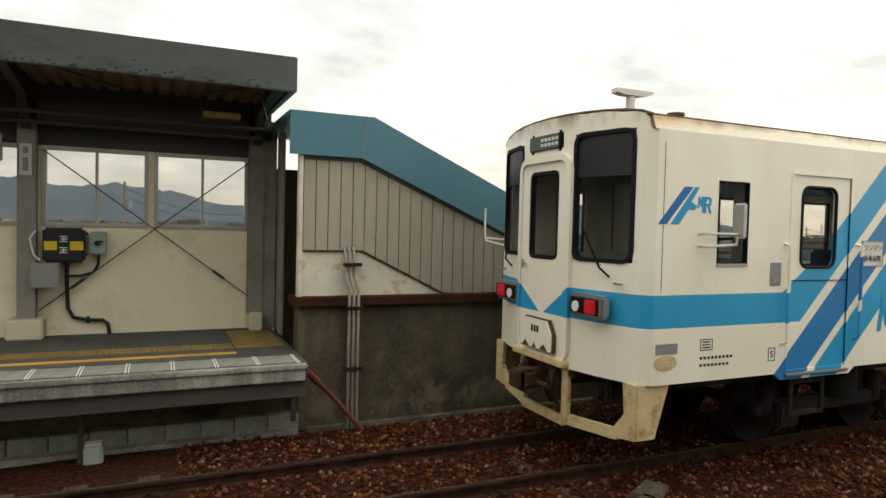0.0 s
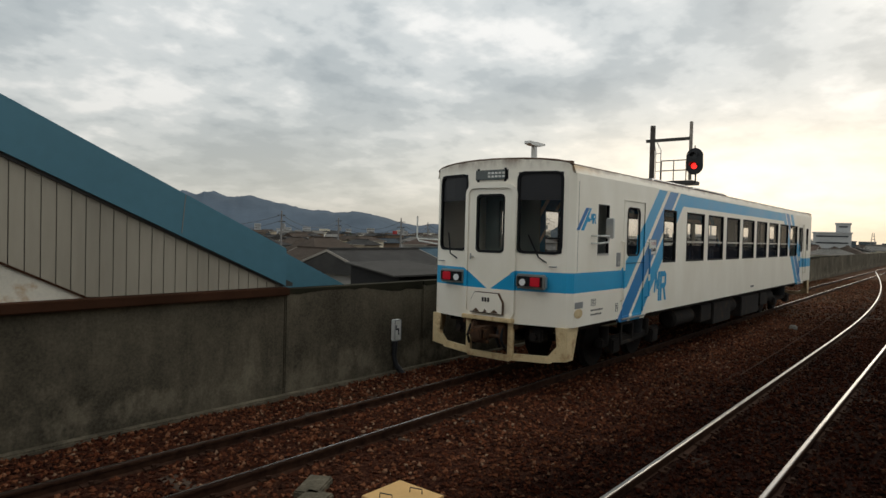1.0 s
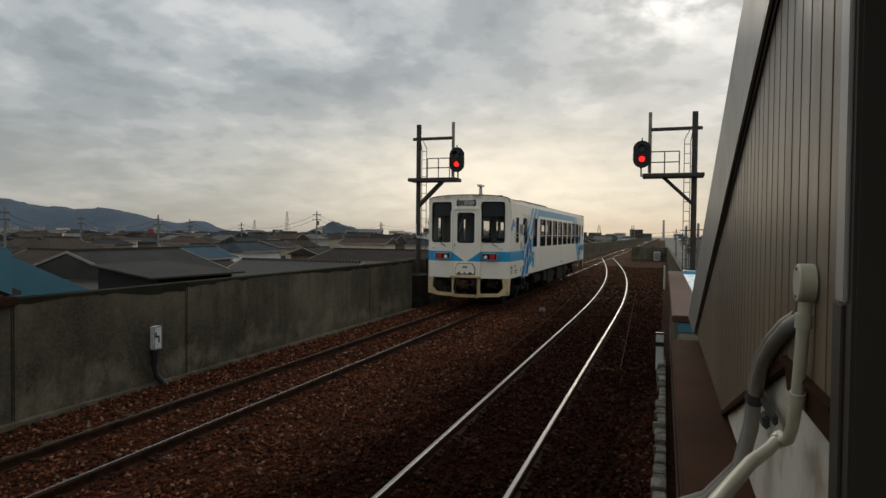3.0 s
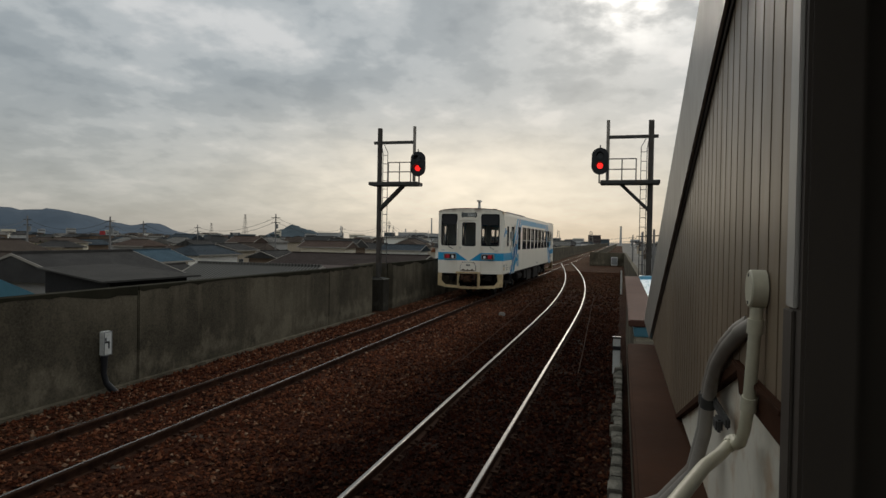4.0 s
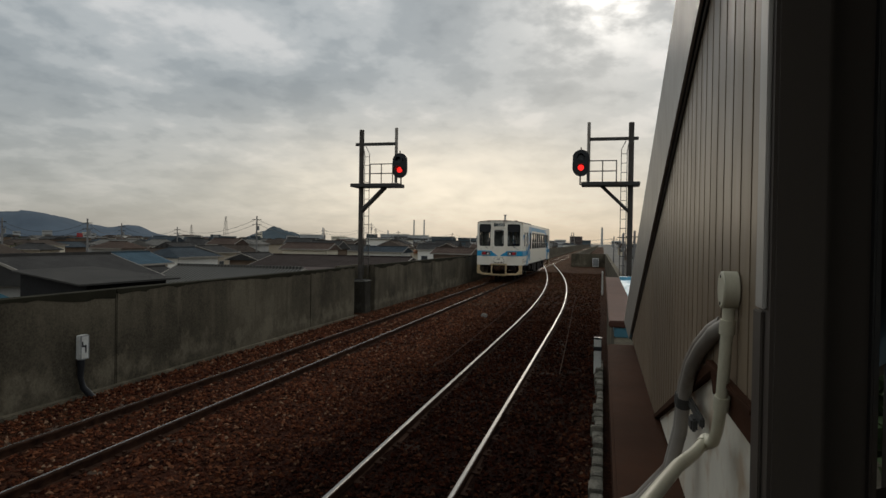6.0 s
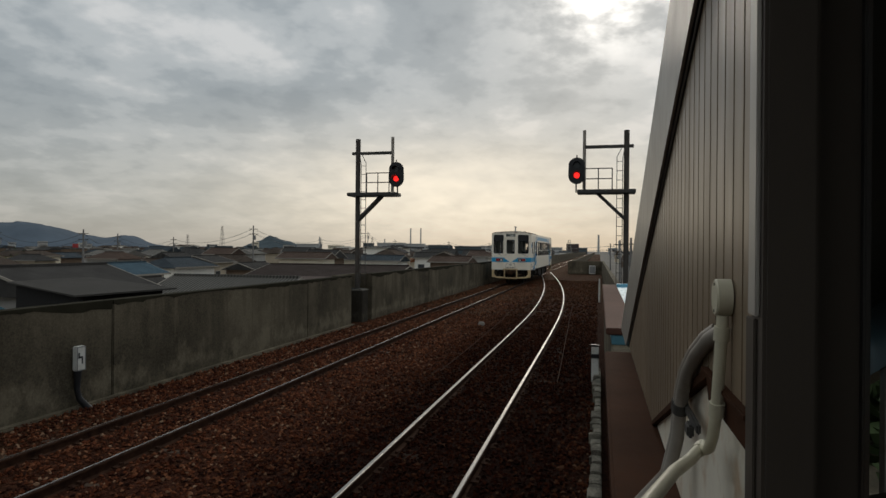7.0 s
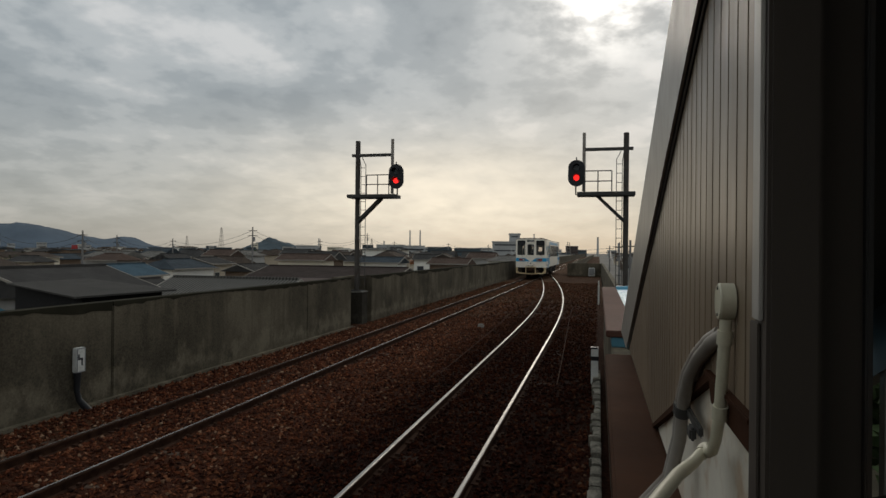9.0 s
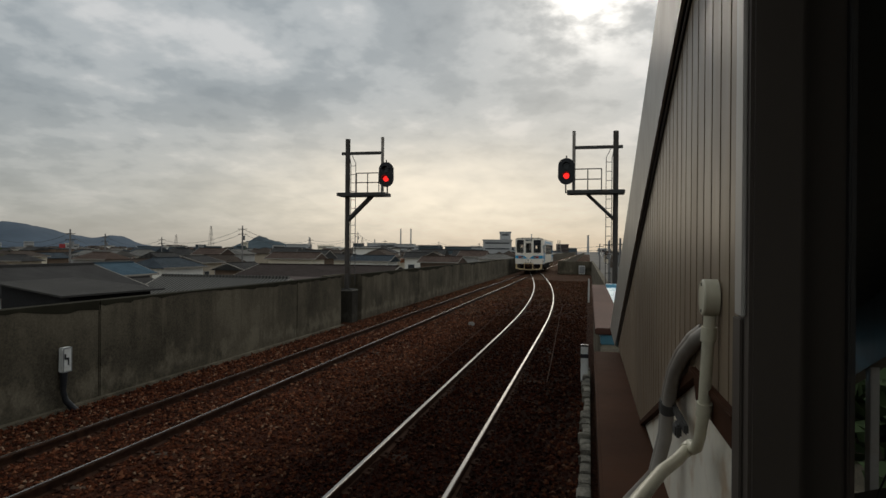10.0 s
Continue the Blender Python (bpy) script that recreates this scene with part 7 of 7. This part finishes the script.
def stack(az, dist, elev, r, label, lattice=False):
    x, y = from_eye(az, dist)
    top = 2.42 + dist * math.tan(radians(elev))
    if lattice:
        s = thing("lattice_mast", label, "mast", "distant masts")
        w = r * 2.2
        for sx, sy in ((-1, -1), (1, -1), (1, 1), (-1, 1)):
            part("leg", Shape().tube([(x + sx * w, y + sy * w, GROUND_Z), (x + sx * w * 0.2, y + sy * w * 0.2, top)], r * 0.16, 5), M_STEEL_GREY, s)
        for k in range(6):
            z = GROUND_Z + (top - GROUND_Z) * (k + 1) / 7
            q = w * (1 - 0.8 * (k + 1) / 7)
            part("arm", Shape().box(x - q * 1.5, x + q * 1.5, y - q, y + q, z, z + r * 0.25), M_STEEL_GREY, s)
        return
    s = thing("chimney_stack", label, "chimney", "distant chimneys")
    part("shaft", Shape().tube([(x, y, GROUND_Z), (x, y, top)], [r, r * 0.7], 10), M_HAZE_BLDG, s, smooth=True)
    part("rim", Shape().tube([(x, y, top), (x, y, top + r * 0.4)], r * 0.85, 10), M_STEEL_GREY, s)


block(8.0, 300, 13, 0.8, 5, "pale grey apartment block rising over the town")
block(7.3, 305, 5, 1.5, 7, "pale grey lift tower of the apartment block")
# the warehouses take the hills' haze colour, M_HILL_NEAR
for az, dist, wide, elev, mat, words in ((16.5, 520, 22, 0.40, M_HAZE_BLDG, "pale grey factory hall on the horizon"), (14.0, 480, 17, 0.30, M_HILL_NEAR, "warehouse on the horizon, blue-grey from painted haze"), (11.5, 450, 18, 0.22, M_HILL_NEAR, "warehouse on the horizon, blue-grey from painted haze"), (14.0, 190, 7, -0.45, WALLS[4], "tan flat-roofed house over the parapet"), (11.9, 205, 6, -0.6, M_BROWN_WALL, "dark flat-roofed workshop over the parapet"), (19.6, 330, 12, 0.1, WALLS[1], "grey flat-roofed building in the town"), (22.2, 300, 9, 0.0, WALLS[2], "white flat-roofed building in the town"), (37.0, 260, 8, -0.2, WALLS[2], "white flat-roofed building in the town")):
    block(az, dist, wide, elev, 2, words, mat)
house(*from_eye(15.9, 165), 6.5, 6, 5.6, 1.2, 20, WALLS[0], roof_tiles("orange_roof_tile", (0.24, 0.10, 0.05)), label="cream house with orange tile roof over the parapet")
block(2.3, 700, 13, 0.5, 8, "dark grey tower block on the horizon", M_BROWN_WALL)
sky_rnd = random.Random(5)
for i in range(64):
    dist = sky_rnd.uniform(420, 1500)
    # some blocks get their haze from the blue-grey base colour
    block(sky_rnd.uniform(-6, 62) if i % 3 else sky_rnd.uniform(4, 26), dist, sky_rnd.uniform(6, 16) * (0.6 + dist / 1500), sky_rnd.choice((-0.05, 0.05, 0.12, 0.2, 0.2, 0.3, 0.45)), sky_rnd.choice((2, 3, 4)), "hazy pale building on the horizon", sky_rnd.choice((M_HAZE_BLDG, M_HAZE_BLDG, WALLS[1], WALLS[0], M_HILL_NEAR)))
for az, dist, elev, r in ((16.6, 1500, 1.78, 2.0), (15.7, 1500, 1.79, 2.0), (0.1, 1700, 1.29, 3.2), (24.6, 1400, 0.95, 1.6), (18.9, 1450, 0.8, 1.8), (-1.6, 1500, 0.8, 1.5)):
    stack(az, dist, elev, r, "tall slim factory chimney on the hazy horizon")
for az, dist, elev in ((32.7, 700, 1.78), (35.4, 900, 1.02), (20.0, 900, 1.0), (5.4, 600, 0.9), (2.6, 420, 0.9), (-2.2, 500, 0.8)):
    stack(az, dist, elev, 1.1, "steel lattice mast rising over the town", True)
x, y = from_eye(43.5, 420)
rs = thing("red_sign", "red sign board on a tall post in the town", "sign")
part("post", Shape().tube([(x, y, GROUND_Z), (x, y, 2.0)], 0.4, 8), M_STEEL_GREY, rs)
part("board", Shape().box(x - 1, x + 1, y - 1.1, y + 1.1, 0.6, 3.6, None), M_RED_SIGN, rs, "plain red board")

# hills
def hill(az, dist, elev, spread, mat, seed):
    """A wooded hill of Gaussian outline, with folds."""
    x, y = from_eye(az, dist)
    top = dist * math.tan(radians(elev)) - GROUND_Z + 2.42
    r = dist * math.tan(radians(spread))
    s = Shape()
    n = 56
    for i in range(n + 1):
        for j in range(n + 1):
            u, v = (i / n - 0.5) * 6, (j / n - 0.5) * 6
            g = math.exp(-(u * u + v * v) / 2)
            fold = 0.30 * noise.fractal((u * 1.1 + seed, v * 1.1, seed), 0.9, 2.1, 6)
            s.v.append((u * r * 0.7, v * r, GROUND_Z - 4 + top * g * (1 + fold) + top * 0.05 * noise.fractal((u * 6 + seed, v * 6, 0), 0.8, 2, 4) * min(1, g * 4)))
    s.f = [(i * (n + 1) + j, (i + 1) * (n + 1) + j, (i + 1) * (n + 1) + j + 1, i * (n + 1) + j + 1) for i in range(n) for j in range(n)]
    ob = solid("hill", s, mat, "low wooded hill on the horizon, blue-grey haze in its colour", "hill", "hills", "structure", smooth=True)
    ob.matrix_world = pose(x, y, 0, 0, 0, az)


# a long range behind the town
peaks = ((104, 3.1, 6.5), (91, 2.1, 4.5), (79, 1.1, 6.0), (65, 3.1, 5.2), (55, 2.0, 3.6), (46.5, 1.55, 3.4), (39.7, 0.66, 1.0))


def crest_line(az):
    e = sum(h * math.exp(-((az - c) / w) ** 2 / 2) for c, h, w in peaks)
    return e * (1 + 0.05 * noise.fractal((az * 0.5, 0, 7), 0.9, 2.1, 5)) + 0.05 * noise.fractal((az * 1.4, 3, 1), 0.9, 2.1, 4)


rng_shape = Shape()
steps, depth_rows = 320, 14
for i in range(steps + 1):
    az = 118 - 86 * i / steps
    for j in range(depth_rows + 1):
        v = j / depth_rows
        dist = 2200 + 900 * v
        rise = math.sin(min(1.0, v / 0.62) * math.pi / 2) if v < 0.62 else math.cos((v - 0.62) / 0.38 * math.pi / 2)
        x, y = from_eye(az, dist)
        z = GROUND_Z + (2760 * math.tan(radians(max(0.02, crest_line(az)))) + 9) * rise * (1 + (0.16 * noise.fractal((az * 0.45, v * 5, 2), 0.9, 2.1, 5) if v < 0.6 else 0))
        rng_shape.v.append((x, y, z))
k = depth_rows + 1
rng_shape.f = [(i * k + j, (i + 1) * k + j, (i + 1) * k + j + 1, i * k + j + 1) for i in range(steps) for j in range(depth_rows)]
solid("hill_range", rng_shape, M_HILL_FAR, "long wooded hill range behind the town, blue-grey haze in its colour", "hills", kind="structure", smooth=True)
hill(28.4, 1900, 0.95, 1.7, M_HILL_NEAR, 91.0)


# ---- what moves ----
def motions():
    rows = []
    for i in range(21):
        t = 0.5 * i
        rows.append((t, pose(TRAIN_X(t), TRACK_FAR, 0)))
    walk(train, rows)


def TRAIN_X(t):
    """Where the railcar's near end stands at t seconds."""
    return 4.93 + 5.0 * t + 0.12 * t * t


motions()
